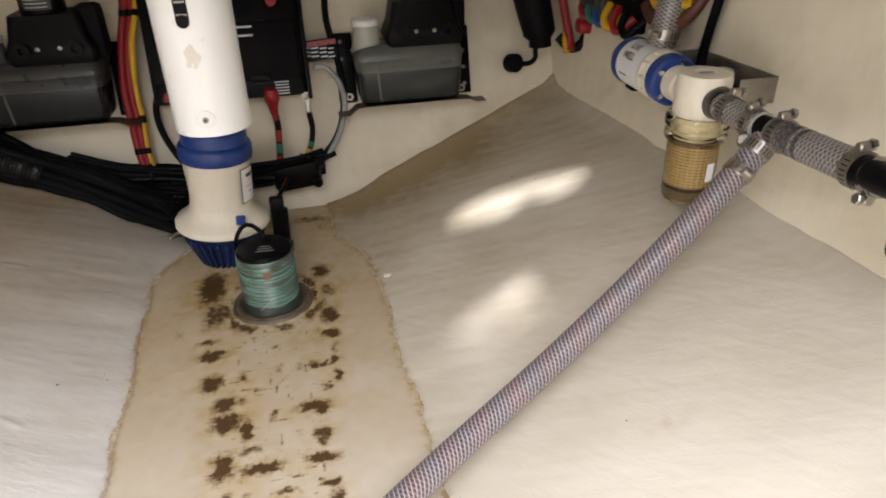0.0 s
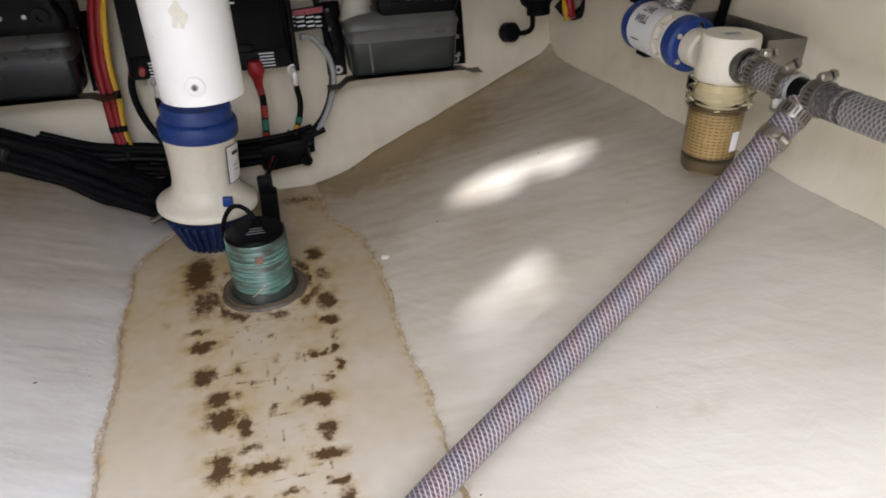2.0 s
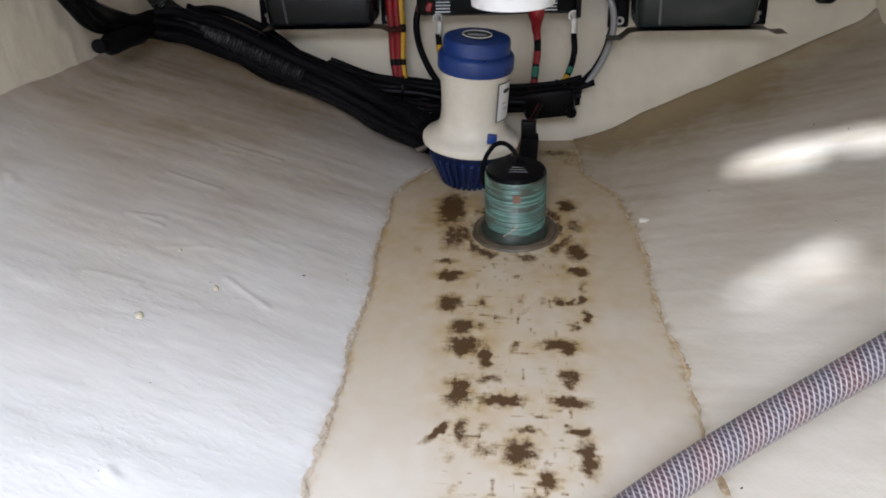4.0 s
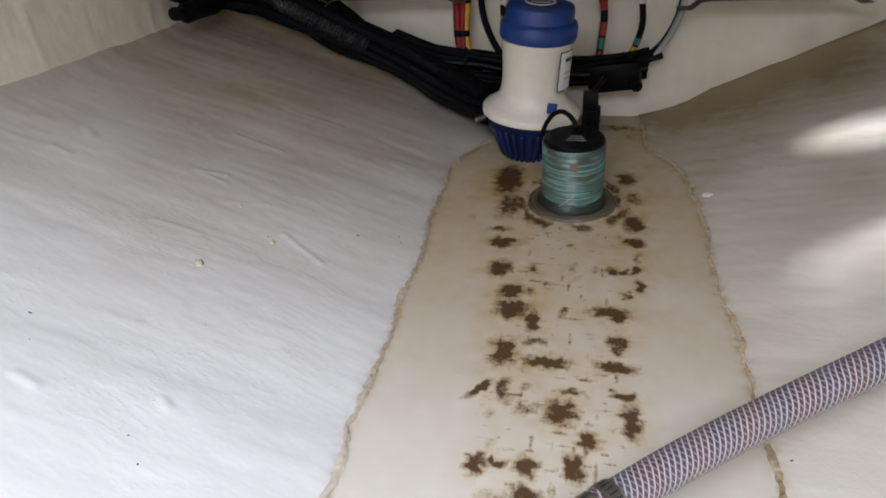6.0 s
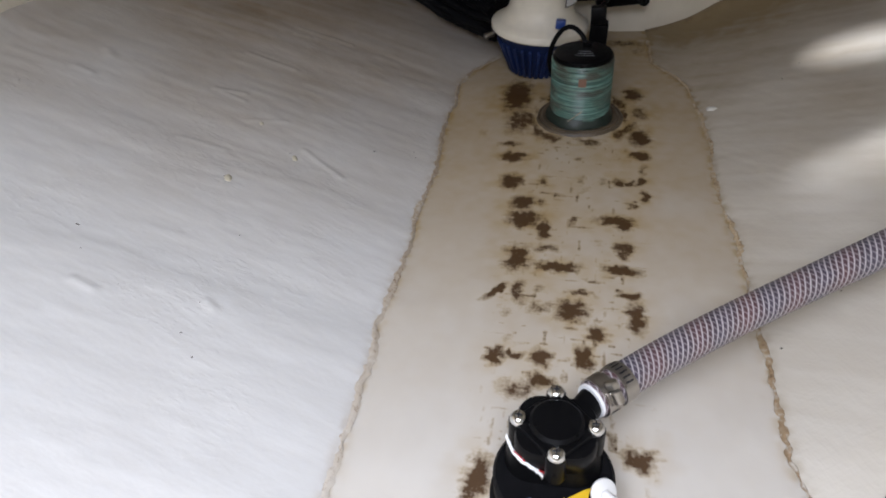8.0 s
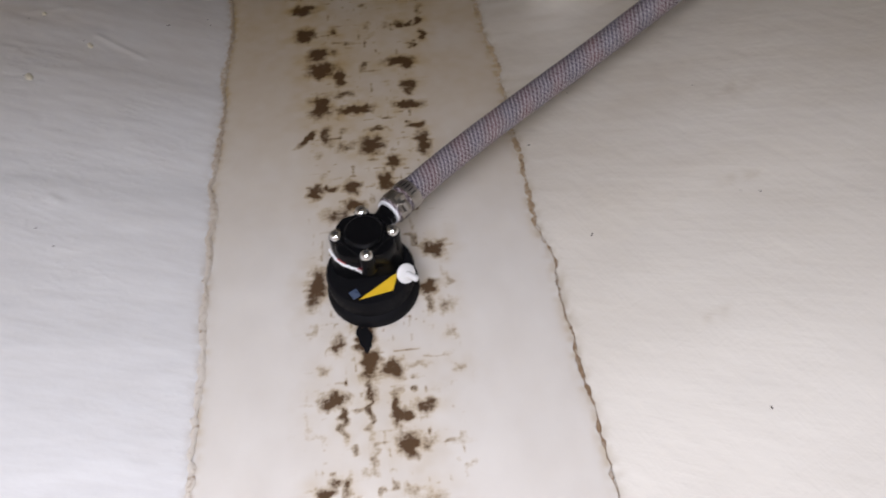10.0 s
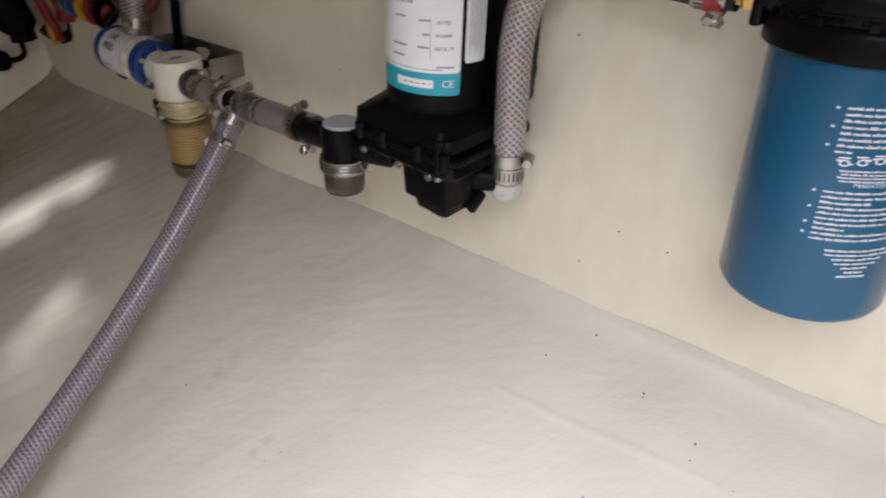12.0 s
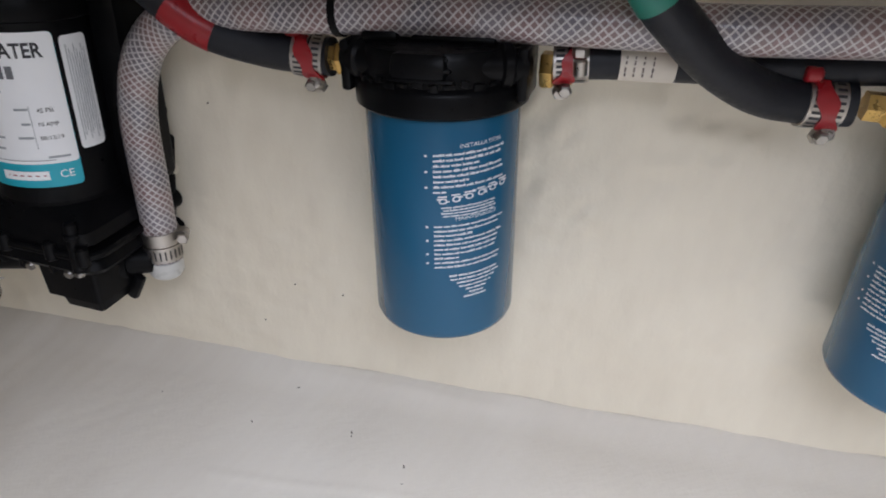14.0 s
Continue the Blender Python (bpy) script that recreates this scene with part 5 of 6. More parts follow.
def harness():
    """The bundle of black cables along the foot of the transom and over the port hull."""
    t = thing("cable_harness", (-0.10, 0.66, 0.06), "thick bundle of dirty black cables along the transom foot", "cable")
    rng = random.Random(4)
    trunk = [(-0.548, 0.480, 0.360), (-0.545, 0.505, 0.300), (-0.540, 0.528, 0.258), (-0.538, 0.560, 0.230), (-0.540, 0.610, 0.208), (-0.538, 0.665, 0.192), (-0.520, 0.700, 0.186), (-0.480, 0.704, 0.178),
             (-0.417, 0.698, 0.156), (-0.358, 0.690, 0.133), (-0.290, 0.680, 0.106), (-0.239, 0.668, 0.084), (-0.188, 0.652, 0.062), (-0.146, 0.630, 0.052), (-0.112, 0.598, 0.047)]
    for k in range(32):
        start = 0 if k % 3 == 0 else 5 + k % 3
        spread = 1.0 if start else 0.55
        dy, dz, r = rng.uniform(-0.026, 0.016), rng.uniform(-0.018, 0.034), rng.uniform(0.0050, 0.0092)
        line = []
        for n, (x, y, z) in enumerate(trunk[start:], start):
            s = 0.45 if n < 6 else spread
            line.append((x + rng.uniform(-0.004, 0.004) + (0.012 * s if n < 6 else 0), y + dy * s + rng.uniform(-0.004, 0.004), z + dz * s + rng.uniform(-0.004, 0.004)))
        part("cable", tube(spline(line, 0.008), r, 9), BLACK_MATT if k % 3 else BLACK, t)
    part("stub", tube(spline([(-0.530, 0.640, 0.190), (-0.526, 0.590, 0.196), (-0.524, 0.555, 0.198), (-0.522, 0.525, 0.204)], 0.006), lambda d: 0.014 if d < 0.09 else 0.009, 12), BLACK_MATT, t, "blunt taped cable end")
    across = [(-0.270, 0.700, 0.118), (-0.200, 0.694, 0.096), (-0.130, 0.688, 0.086), (-0.060, 0.684, 0.080), (0.010, 0.680, 0.078), (0.070, 0.682, 0.080), (0.110, 0.690, 0.086)]
    for k in range(18):
        dy, dz, r = rng.uniform(-0.014, 0.012), rng.uniform(-0.022, 0.018), rng.uniform(0.0038, 0.0068)
        cut = rng.choice((0, 0, 1, 2))
        line = spline([(x, y + dy + rng.uniform(-0.004, 0.004), z + dz + rng.uniform(-0.004, 0.004)) for x, y, z in across[cut:]], 0.008)
        part("cable", tube(line, r, 8), BLACK if k % 2 else BLACK_MATT, t)
    part("sagging_cable", tube(spline([(-0.205, 0.690, 0.092), (-0.150, 0.664, 0.062), (-0.105, 0.640, 0.052), (-0.070, 0.632, 0.050)], 0.006), 0.0058, 10), BLACK_MATT, t)
    part("loose_cable", tube(spline([(-0.240, 0.690, 0.090), (-0.180, 0.672, 0.078), (-0.120, 0.668, 0.064), (-0.060, 0.660, 0.066)], 0.006), 0.0046, 10), BLACK, t, "scuffed black cable")
    part("loop_cable", tube(spline([(-0.510, 0.706, 0.186), (-0.485, 0.712, 0.203), (-0.445, 0.714, 0.207), (-0.405, 0.710, 0.197), (-0.355, 0.704, 0.172), (-0.310, 0.694, 0.140)], 0.006), 0.0062, 10), BLACK, t)
    for x, y, z in ((-0.155, 0.690, 0.090), (-0.020, 0.682, 0.080), (0.075, 0.684, 0.082)):
        part("cable_tie", lathe([(0.019, -0.002), (0.0205, -0.002), (0.0205, 0.002), (0.019, 0.002)], (x, y, z), (1, 0, 0), 20, closed=True), BLACK, t)
    for k, dz in enumerate((0.0, 0.010, -0.008)):
        part("thin_cable", tube(spline([(-0.250, 0.700, 0.104 + dz), (-0.195, 0.682, 0.072 + dz), (-0.150, 0.664, 0.056 + dz * 0.6), (-0.110, 0.652, 0.058 + dz * 0.3), (-0.075, 0.648, 0.070 + dz)], 0.006), 0.0026 + 0.0006 * k, 8), BLACK, t)
    connector = part("connector", block((0.064, 0.674, 0.072), (0.076, 0.030, 0.044), 0.009, (0, -6, 0)), BLACK, t)
    part("connector_eye", lathe([(0.0035, 0), (0.008, 0), (0.008, 0.006), (0.0035, 0.006)], (0.096, 0.658, 0.063), (0, -1, 0), 16, closed=True), BLACK, connector)
    part("tail", tube(spline([(0.100, 0.690, 0.086), (0.116, 0.690, 0.092), (0.130, 0.692, 0.096)], 0.005), 0.005, 10), BLACK, t)
    part("tail", tube(spline([(0.108, 0.694, 0.094), (0.122, 0.700, 0.106), (0.134, 0.706, 0.116)], 0.005), 0.003, 8), BLACK, t)
    part("red_wire", tube(spline([(-0.120, 0.672, 0.066), (-0.085, 0.664, 0.060), (-0.050, 0.660, 0.068)], 0.005), 0.0025, 8), RED, t)


harness()


def corrugated_loom():
    line = spline([(-0.566, 0.762, 0.40), (-0.560, 0.742, 0.32), (-0.545, 0.722, 0.262), (-0.515, 0.706, 0.216), (-0.470, 0.694, 0.190), (-0.410, 0.676, 0.168), (-0.350, 0.668, 0.142), (-0.300, 0.664, 0.118)], 0.0012)
    t = thing("corrugated_loom", line[0], "black corrugated wire loom running down to the harness", "cable")
    part("loom", tube(line, 0.0135, 12, ribs=0.16, pitch=0.0050), plain("loom_plastic", (0.012, 0.012, 0.014), 0.3, 0, 0.3, 80, 0.0002, 0.5), t, angle=25)


corrugated_loom()


def hanging_plug():
    t = thing("hanging_plug", on_transom(0.454, 0.02, 0.205), "round black plug hanging on its cable", "plug")
    part("plug", lathe([(0, -0.012), (0.013, -0.012), (0.0155, -0.008), (0.0155, 0.008), (0.012, 0.012), (0, 0.012)], on_transom(0.447, 0.020, 0.208), (0.35, -1, 0.2), 24), BLACK_MATT, t)
    part("cable", tube(spline([on_transom(0.451, 0.020, 0.208), on_transom(0.472, 0.022, 0.206), on_transom(0.483, 0.030, 0.216), on_transom(0.480, 0.040, 0.245)], 0.004), 0.0042, 10), BLACK_MATT, t)


def hanging_sleeve():
    t = thing("cable_sleeve", on_transom(0.472, 0.05, 0.40), "black padded cable sleeve hanging in the corner", "cable")
    part("sleeve", tube(spline([(0.448, 0.748, 0.46), (0.456, 0.735, 0.38), (0.468, 0.712, 0.31), (0.478, 0.700, 0.262), (0.480, 0.698, 0.242)], 0.006), lambda d: 0.034 - 0.06 * max(0, d - 0.06) * 0.9 if d < 0.215 else 0.018, 20), BLACK_MATT, t)
    part("red_cable", tube(spline([(0.498, 0.700, 0.46), (0.502, 0.690, 0.36), (0.508, 0.672, 0.30), (0.513, 0.655, 0.258), (0.512, 0.648, 0.244)], 0.005), 0.0068, 10), RED, t, "bright red battery cable")
    part("yellow_cable", tube(spline([(0.510, 0.668, 0.272), (0.506, 0.656, 0.256), (0.508, 0.650, 0.240)], 0.004), 0.0050, 10), YELLOW, t, "yellow cable end")
    part("black_cable", tube(spline([(0.500, 0.672, 0.262), (0.516, 0.660, 0.246), (0.532, 0.650, 0.254), (0.540, 0.645, 0.285)], 0.004), 0.0080, 10), BLACK, t)
    part("red_cap", block((0.527, 0.632, 0.285), (0.030, 0.026, 0.024), 0.008), RED, t, "red rubber terminal cap")


hanging_plug()
hanging_sleeve()


def fuse_block():
    t = thing("fuse_block", (0.525, 0.52, 0.33), "grimy fuse block with coloured leads on the side wall", "fuse block")
    part("base", block((0.528, 0.545, 0.350), (0.026, 0.150, 0.096), 0.004), BLACK, t)
    part("cover", block((0.508, 0.565, 0.344), (0.016, 0.080, 0.070), 0.004), FROST, t, "grey translucent cover")
    for k, m in enumerate((RED, GREEN_TAPE, BLUE, YELLOW, RED, BLACK)):
        y = 0.60 - k * 0.026
        part("lead", tube(spline([(0.512, y, 0.335), (0.500, y - 0.008, 0.318), (0.502, y - 0.022, 0.308), (0.520, y - 0.030, 0.325)], 0.004), 0.0052, 8), m, t)
    part("brown_lead", tube(spline([(0.520, 0.44, 0.345), (0.512, 0.40, 0.335), (0.520, 0.35, 0.345), (0.535, 0.33, 0.385)], 0.004), 0.0075, 10), plain("brown_vinyl", (0.11, 0.035, 0.025), 0.4, 0, 0.3), t, "dark brown lead")
    part("yellow_lead", tube(spline([(0.520, 0.43, 0.365), (0.512, 0.39, 0.352), (0.522, 0.34, 0.365)], 0.004), 0.0062, 10), YELLOW, t, "yellow lead")


fuse_block()
single("black_conduit", tube(spline([(0.540, 0.335, 0.296), (0.538, 0.330, 0.32), (0.536, 0.318, 0.36), (0.534, 0.300, 0.42), (0.536, 0.290, 0.55)], 0.006), 0.0055, 10), BLACK_MATT, (0.54, 0.33, 0.30), "thin black cable running up the side wall", "cable")


# ---- on the starboard wall ----
def text_line(w, h, seed, surface_at, scale=1.0):
    """One line of unreadable print: words of short upright strokes with gaps between them."""
    rng = random.Random(seed)
    bm = bmesh.new()
    x = -w / 2
    while x < w / 2 - 0.0010:
        end = min(x + rng.uniform(0.0020, 0.0062) * scale, w / 2)
        while x < end:
            n = rng.uniform(0.40, 0.75) * h
            tall = h * (1.35 if rng.random() < 0.25 else 0.95)
            mapped(sheet(n, tall, 1), lambda px, py, x=x, n=n, up=(tall - h) / 2: surface_at(px + x + n / 2, py + up), bm)
            x += n + 0.10 * h
        x += 0.50 * h
    return bm


def rounded(w, h, r, n=14):
    """A flat rectangle with rounded corners, in upright strips."""
    verts, faces = [], []
    xs = sorted({-w / 2 + r * (1 - math.cos(math.pi / 2 * k / 4)) for k in range(5)} | {w / 2 - r * (1 - math.cos(math.pi / 2 * k / 4)) for k in range(5)} | {-w / 2 + r + (w - 2 * r) * k / n for k in range(n + 1)})
    for x in xs:
        d = max(0.0, abs(x) - (w / 2 - r))
        top = h / 2 - r + math.sqrt(max(0.0, r * r - d * d))
        verts += [(x, -top, 0), (x, top, 0)]
    for k in range(len(xs) - 1):
        faces.append((2 * k, 2 * k + 2, 2 * k + 3, 2 * k + 1))
    return verts, faces


def livewell_pump():
    c = Vector((0.499, 0.0, 0.285))
    t = thing("livewell_pump", (0.499, 0.37, 0.257), "white and navy livewell pump lying beside the strainer", "pump")
    def turned(name, profile, m, label="", parent=None, seg=40, wobble=None):
        return part(name, lathe([(r, y) for r, y in profile], (c.x, 0, c.z), (0, 1, 0), seg, wobble=wobble), m, parent or t, label)
    turned("end_cap", [(0, 0.408), (0.0278, 0.408), (0.0288, 0.411), (0.0288, 0.420), (0.026, 0.426), (0, 0.427)], BLUE, "navy end cap")
    body = turned("body", [(0, 0.352), (0.0272, 0.352), (0.0280, 0.354), (0.0280, 0.409), (0, 0.409)], WHITE)
    cage = turned("cage", [(0, 0.334), (0.0238, 0.334), (0.0238, 0.352), (0, 0.352)], IVORY, "slotted ivory cage")
    for y in (0.3355, 0.3505):
        part("hoop", lathe([(0.0236, -0.002), (0.0284, -0.002), (0.0290, -0.001), (0.0290, 0.001), (0.0284, 0.002), (0.0236, 0.002)], (c.x, y, c.z), (0, 1, 0), 40, closed=True), IVORY, cage)
    for k in range(10):
        a = 2 * math.pi * k / 10
        part("rib", block((c.x + 0.0262 * math.cos(a), 0.343, c.z + 0.0262 * math.sin(a)), (0.0048, 0.013, 0.0042), 0.001, (0, -math.degrees(a), 0), steps=1), IVORY, cage)
    ring = turned("front_ring", [(0, 0.315), (0.0255, 0.315), (0.0283, 0.318), (0.0283, 0.334), (0, 0.334)], BLUE, "navy front ring")
    for k in range(5):
        a = 2 * math.pi * k / 5 + 2.6
        part("screw", lathe([(0, 0), (0.0036, 0), (0.0030, 0.002), (0, 0.0024)], (c.x + 0.0225 * math.cos(a), 0.3155, c.z + 0.0225 * math.sin(a)), (0, -1, 0), 12), CHROME, ring)
    turned("inlet", [(0, 0.255), (0.0165, 0.245), (0.0165, 0.292), (0.0195, 0.295), (0.0195, 0.313), (0, 0.313)], IVORY, "ivory inlet neck")
    r = 0.0284
    def wrap(mid_y, turn):
        # letters read along the body, wrapped round it
        def place(x, y):
            a = radians(turn) + y / r
            return Vector((c.x - r * math.cos(a), mid_y - x, c.z + r * math.sin(a)))
        return place
    label = part("label_plate", mapped(sheet(0.080, 0.050, 16), lambda x, y: wrap(0.381, 35)(y, x)), LABEL, t, "white printed label")
    part("lettering", mapped(WORDS["LIVE"], lambda x, y: wrap(0.384, 58)(x * 0.86, y) + Vector((-0.0006, 0, 0.0006))), INK, label, "black letters")
    part("lettering", mapped(WORDS["WELL"], lambda x, y: wrap(0.384, 32)(x * 0.86, y) + Vector((-0.0008, 0, 0.0004))), INK, label, "black letters")
    part("print_bar", mapped(sheet(0.018, 0.0016, 1), lambda x, y: wrap(0.388, -14)(x, y) + Vector((-0.0008, 0, 0))), INK, label)
    part("outlet", rod((0.504, 0.372, 0.305), (0.512, 0.368, 0.335), 0.0125, 20), IVORY, t)
    part("drip", block((0.494, 0.398, 0.257), (0.016, 0.022, 0.006), 0.003), BLACK, t)
    hose_line = spline([(0.507, 0.371, 0.313), (0.512, 0.367, 0.36), (0.518, 0.362, 0.42), (0.522, 0.36, 0.60)], 0.006)
    h = thing("braided_hose", hose_line[0], "grey braided hose rising from the livewell pump", "hose")
    part("tube", tube(hose_line, 0.0165, 20), HOSE_GREY, h)
    ring_clamp((0.5090, 0.3700, 0.328), (0.12, -0.08, 1), 0.0168, h, screw_turn=2.2, width=0.012)


livewell_pump()


def strainer():
    c = Vector((0.482, 0.236, 0))
    t = thing("water_strainer", (c.x, c.y, 0.19), "ivory water strainer with a clear yellowed bowl and amber basket", "strainer")
    part("head", lathe([(0, 0.252), (0.0222, 0.252), (0.0222, 0.256), (0.0240, 0.257), (0.0240, 0.2590), (0.0222, 0.2600), (0.0222, 0.2625), (0.0240, 0.2635), (0.0240, 0.2655), (0.0222, 0.2665), (0.0226, 0.275), (0.0264, 0.2765), (0.0268, 0.279), (0.0268, 0.314), (0.0256, 0.3175), (0.012, 0.318), (0.011, 0.3172), (0, 0.3172)], c, seg=48), IVORY, t)
    part("head_mark", block((0.481, 0.234, 0.3182), (0.014, 0.005, 0.0008), 0), GREY_INK, t)
    part("threaded_ring", lathe([(0.0270, 0.250), (0.0300, 0.250), (0.0312, 0.252), (0.0312, 0.257), (0.0295, 0.259), (0.0295, 0.263), (0.0322, 0.265), (0.0322, 0.273), (0.0300, 0.276), (0.0270, 0.276)], c, seg=40, closed=True, wobble=lambda a: 1 + 0.012 * (math.cos(8 * a) > 0.6)), BOWL, t, "yellowed clear threaded collar")
    bowl = part("bowl", lathe([(0.0255, 0.252), (0.0266, 0.253), (0.0258, 0.192), (0.0248, 0.185), (0.0220, 0.182), (0, 0.181), (0, 0.1835), (0.0215, 0.1845), (0.0232, 0.189), (0.0246, 0.252)], c, seg=40), BOWL, t, "clear yellowed bowl")
    bowl.visible_shadow = False
    # solid core, coloured dark for the shade in the mesh holes
    basket = part("basket", lathe([(0, 0.1995), (0.0195, 0.1995), (0.0200, 0.201), (0.0216, 0.251), (0, 0.251)], c, seg=40), BASKET_DARK, t, "amber perforated basket")
    for k in range(14):
        z = 0.2025 + k * 0.0034
        g = k * 0.00015
        part("hoop", lathe([(0.0196 + g, z), (0.0211 + g, z + 0.0003), (0.0211 + g, z + 0.0018), (0.0196 + g, z + 0.0021)], c, seg=36, closed=True), AMBER, basket)
    for k in range(26):
        a = 2 * math.pi * k / 26
        d = Vector((math.cos(a), math.sin(a), 0))
        part("rib", rod(c + d * 0.0203 + Vector((0, 0, 0.201)), c + d * 0.0220 + Vector((0, 0, 0.249)), 0.0008, 6), AMBER, basket)
    part("sediment", lathe([(0, 0.1845), (0.0205, 0.1852), (0.0222, 0.189), (0.0226, 0.196), (0, 0.198)], c, seg=32), SEDIMENT, t, "brown sediment in the bowl")
    part("bowl_sticker", mapped(sheet(0.010, 0.020, 3), on_round(c, 0.0275, -75, 0.220)), LABEL, t, "small white sticker")
    part("outlet", rod((0.4825, 0.225, 0.294), (0.488, 0.176, 0.291), 0.0125, 24), BLACK, t)
    part("gland_nut", lathe([(0.012, 0), (0.0160, 0), (0.0166, 0.0015), (0.0166, 0.005), (0.0155, 0.007), (0.012, 0.007)], (0.4835, 0.2130, 0.294), (0.02, -1, 0.04), 24, closed=True), STEEL, t, "bright steel gland ring")


strainer()


def mount_bracket():
    t = thing("wall_bracket", (0.55, 0.23, 0.29), "bent stainless bracket holding the strainer to the wall", "bracket")
    part("face", block((0.5365, 0.226, 0.2965), (0.043, 0.002, 0.027), 0.0007), STEEL_DULL, t)
    part("back", block((0.5530, 0.292, 0.2965), (0.002, 0.134, 0.027), 0.0007, (0, 0, 3.7)), STEEL_DULL, t)
    part("far_arm", block((0.534, 0.352, 0.2965), (0.036, 0.002, 0.027), 0.0007), STEEL_DULL, t)
    # black sheet put in for the shade inside the open bracket
    part("inside_shade", block((0.538, 0.290, 0.2845), (0.030, 0.124, 0.002), 0.0006), BLACK_MATT, t)


mount_bracket()


CUFF = plain("smoky_vinyl", (0.090, 0.082, 0.080), 0.26, 0, 0.5, 120, 0.0005)


def coupling(name, a, b, r, material, label, clamps):
    line = [Vector(a).lerp(Vector(b), k / 14) for k in range(15)]
    t = thing(name, line[0], label, "hose")
    part("tube", tube(line, lambda d: r * (1 + 0.02 * math.sin(d * 400)), 20), material, t)
    for u, v in ((0.02, 0.34), (0.72, 0.98)):
        part("cuff", tube([Vector(a).lerp(Vector(b), u + (v - u) * k / 8) for k in range(9)], r * 1.012, 20), CUFF, t, "smooth dark squeezed end")
    for u, turn, width in clamps:
        ring_clamp(Vector(a).lerp(Vector(b), u), Vector(b) - Vector(a), r * 1.03, t, screw_turn=turn, width=width)


coupling("hose_coupling", (0.4845, 0.206, 0.2930), (0.4905, 0.152, 0.2890), 0.0131, HOSE_GREY, "short grimy braided hose at the strainer outlet", ((0.22, -1.7, 0.009), (0.82, -1.3, 0.009)))
coupling("hose_coupling", (0.4930, 0.136, 0.2890), (0.4962, 0.014, 0.2935), 0.0138, HOSE_GREY, "short braided hose between the tee and the pump strainer", ((0.08, -1.5, 0.010), (0.78, -1.5, 0.010), (0.93, 1.3, 0.009)))


def tee():
    t = thing("hose_tee", (0.4915, 0.143, 0.29), "black plastic tee joining three hoses", "fitting")
    part("run", rod((0.489, 0.170, 0.2900), (0.4935, 0.100, 0.289), 0.0112, 20), BLACK, t)
    part("collar", lathe([(0.0112, -0.0010), (0.0140, -0.0010), (0.0140, 0.0010), (0.0112, 0.0010)], (0.4906, 0.1505, 0.2889), (0.02, -1, 0.05), 24, closed=True), NECK, t, "pale cut hose end")
    part("branch", rod((0.492, 0.143, 0.289), (0.483, 0.136, 0.274), 0.0100, 18), BLACK, t)


tee()


def pump_strainer():
    c = Vector((0.481, -0.038, 0))
    t = thing("pump_strainer", (c.x, c.y, 0.25), "small black strainer with a smoky clear bowl", "strainer")
    part("head", lathe([(0, 0.288), (0.0165, 0.288), (0.0182, 0.293), (0.0185, 0.317), (0.0170, 0.3215), (0, 0.3215)], c, seg=36), BLACK, t)
    part("cap_disc", lathe([(0, 0.3205), (0.0160, 0.3205), (0.0160, 0.3232), (0.0150, 0.3242), (0, 0.3242)], c, seg=36), GREY_DISC, t, "pale grey cap disc")
    part("collar", lathe([(0.0160, 0.281), (0.0208, 0.281), (0.0212, 0.283), (0.0200, 0.2845), (0.0212, 0.286), (0.0200, 0.2875), (0.0212, 0.289), (0.0200, 0.2905), (0.0206, 0.293), (0.0160, 0.293)], c, seg=36, closed=True), STEEL_DULL, t, "threaded clear collar")
    part("bowl", lathe([(0.0180, 0.284), (0.0186, 0.282), (0.0180, 0.264), (0.0168, 0.2605), (0, 0.2600), (0, 0.2620), (0.0158, 0.2625), (0.0167, 0.265), (0.0172, 0.284)], c, seg=36), BOWL_SMOKE, t, "smoky clear bowl")
    part("screen", lathe([(0, 0.2645), (0.0130, 0.2645), (0.0135, 0.286), (0, 0.286)], c, seg=24), plain("grey_screen", (0.30, 0.27, 0.22), 0.6, 0, 0.3, 200), t)
    part("inlet", rod((0.493, 0.030, 0.294), (0.482, -0.025, 0.304), 0.0122, 18), BLACK, t)
    part("inlet_barb", rod((0.4950, 0.046, 0.2905), (0.492, 0.020, 0.296), 0.0134, 18), BLACK, t)
    part("lock_tab", block((0.486, -0.004, 0.3115), (0.009, 0.026, 0.006), 0.002, (-14, 0, -12)), BLACK, t)
    part("outlet", rod((0.484, -0.045, 0.303), (0.500, -0.085, 0.303), 0.0125, 18), BLACK, t)
    part("clip", tube(spline([(0.481, -0.058, 0.297), (0.478, -0.064, 0.290), (0.484, -0.070, 0.286)], 0.003), 0.0005, 6), STEEL, t)


pump_strainer()


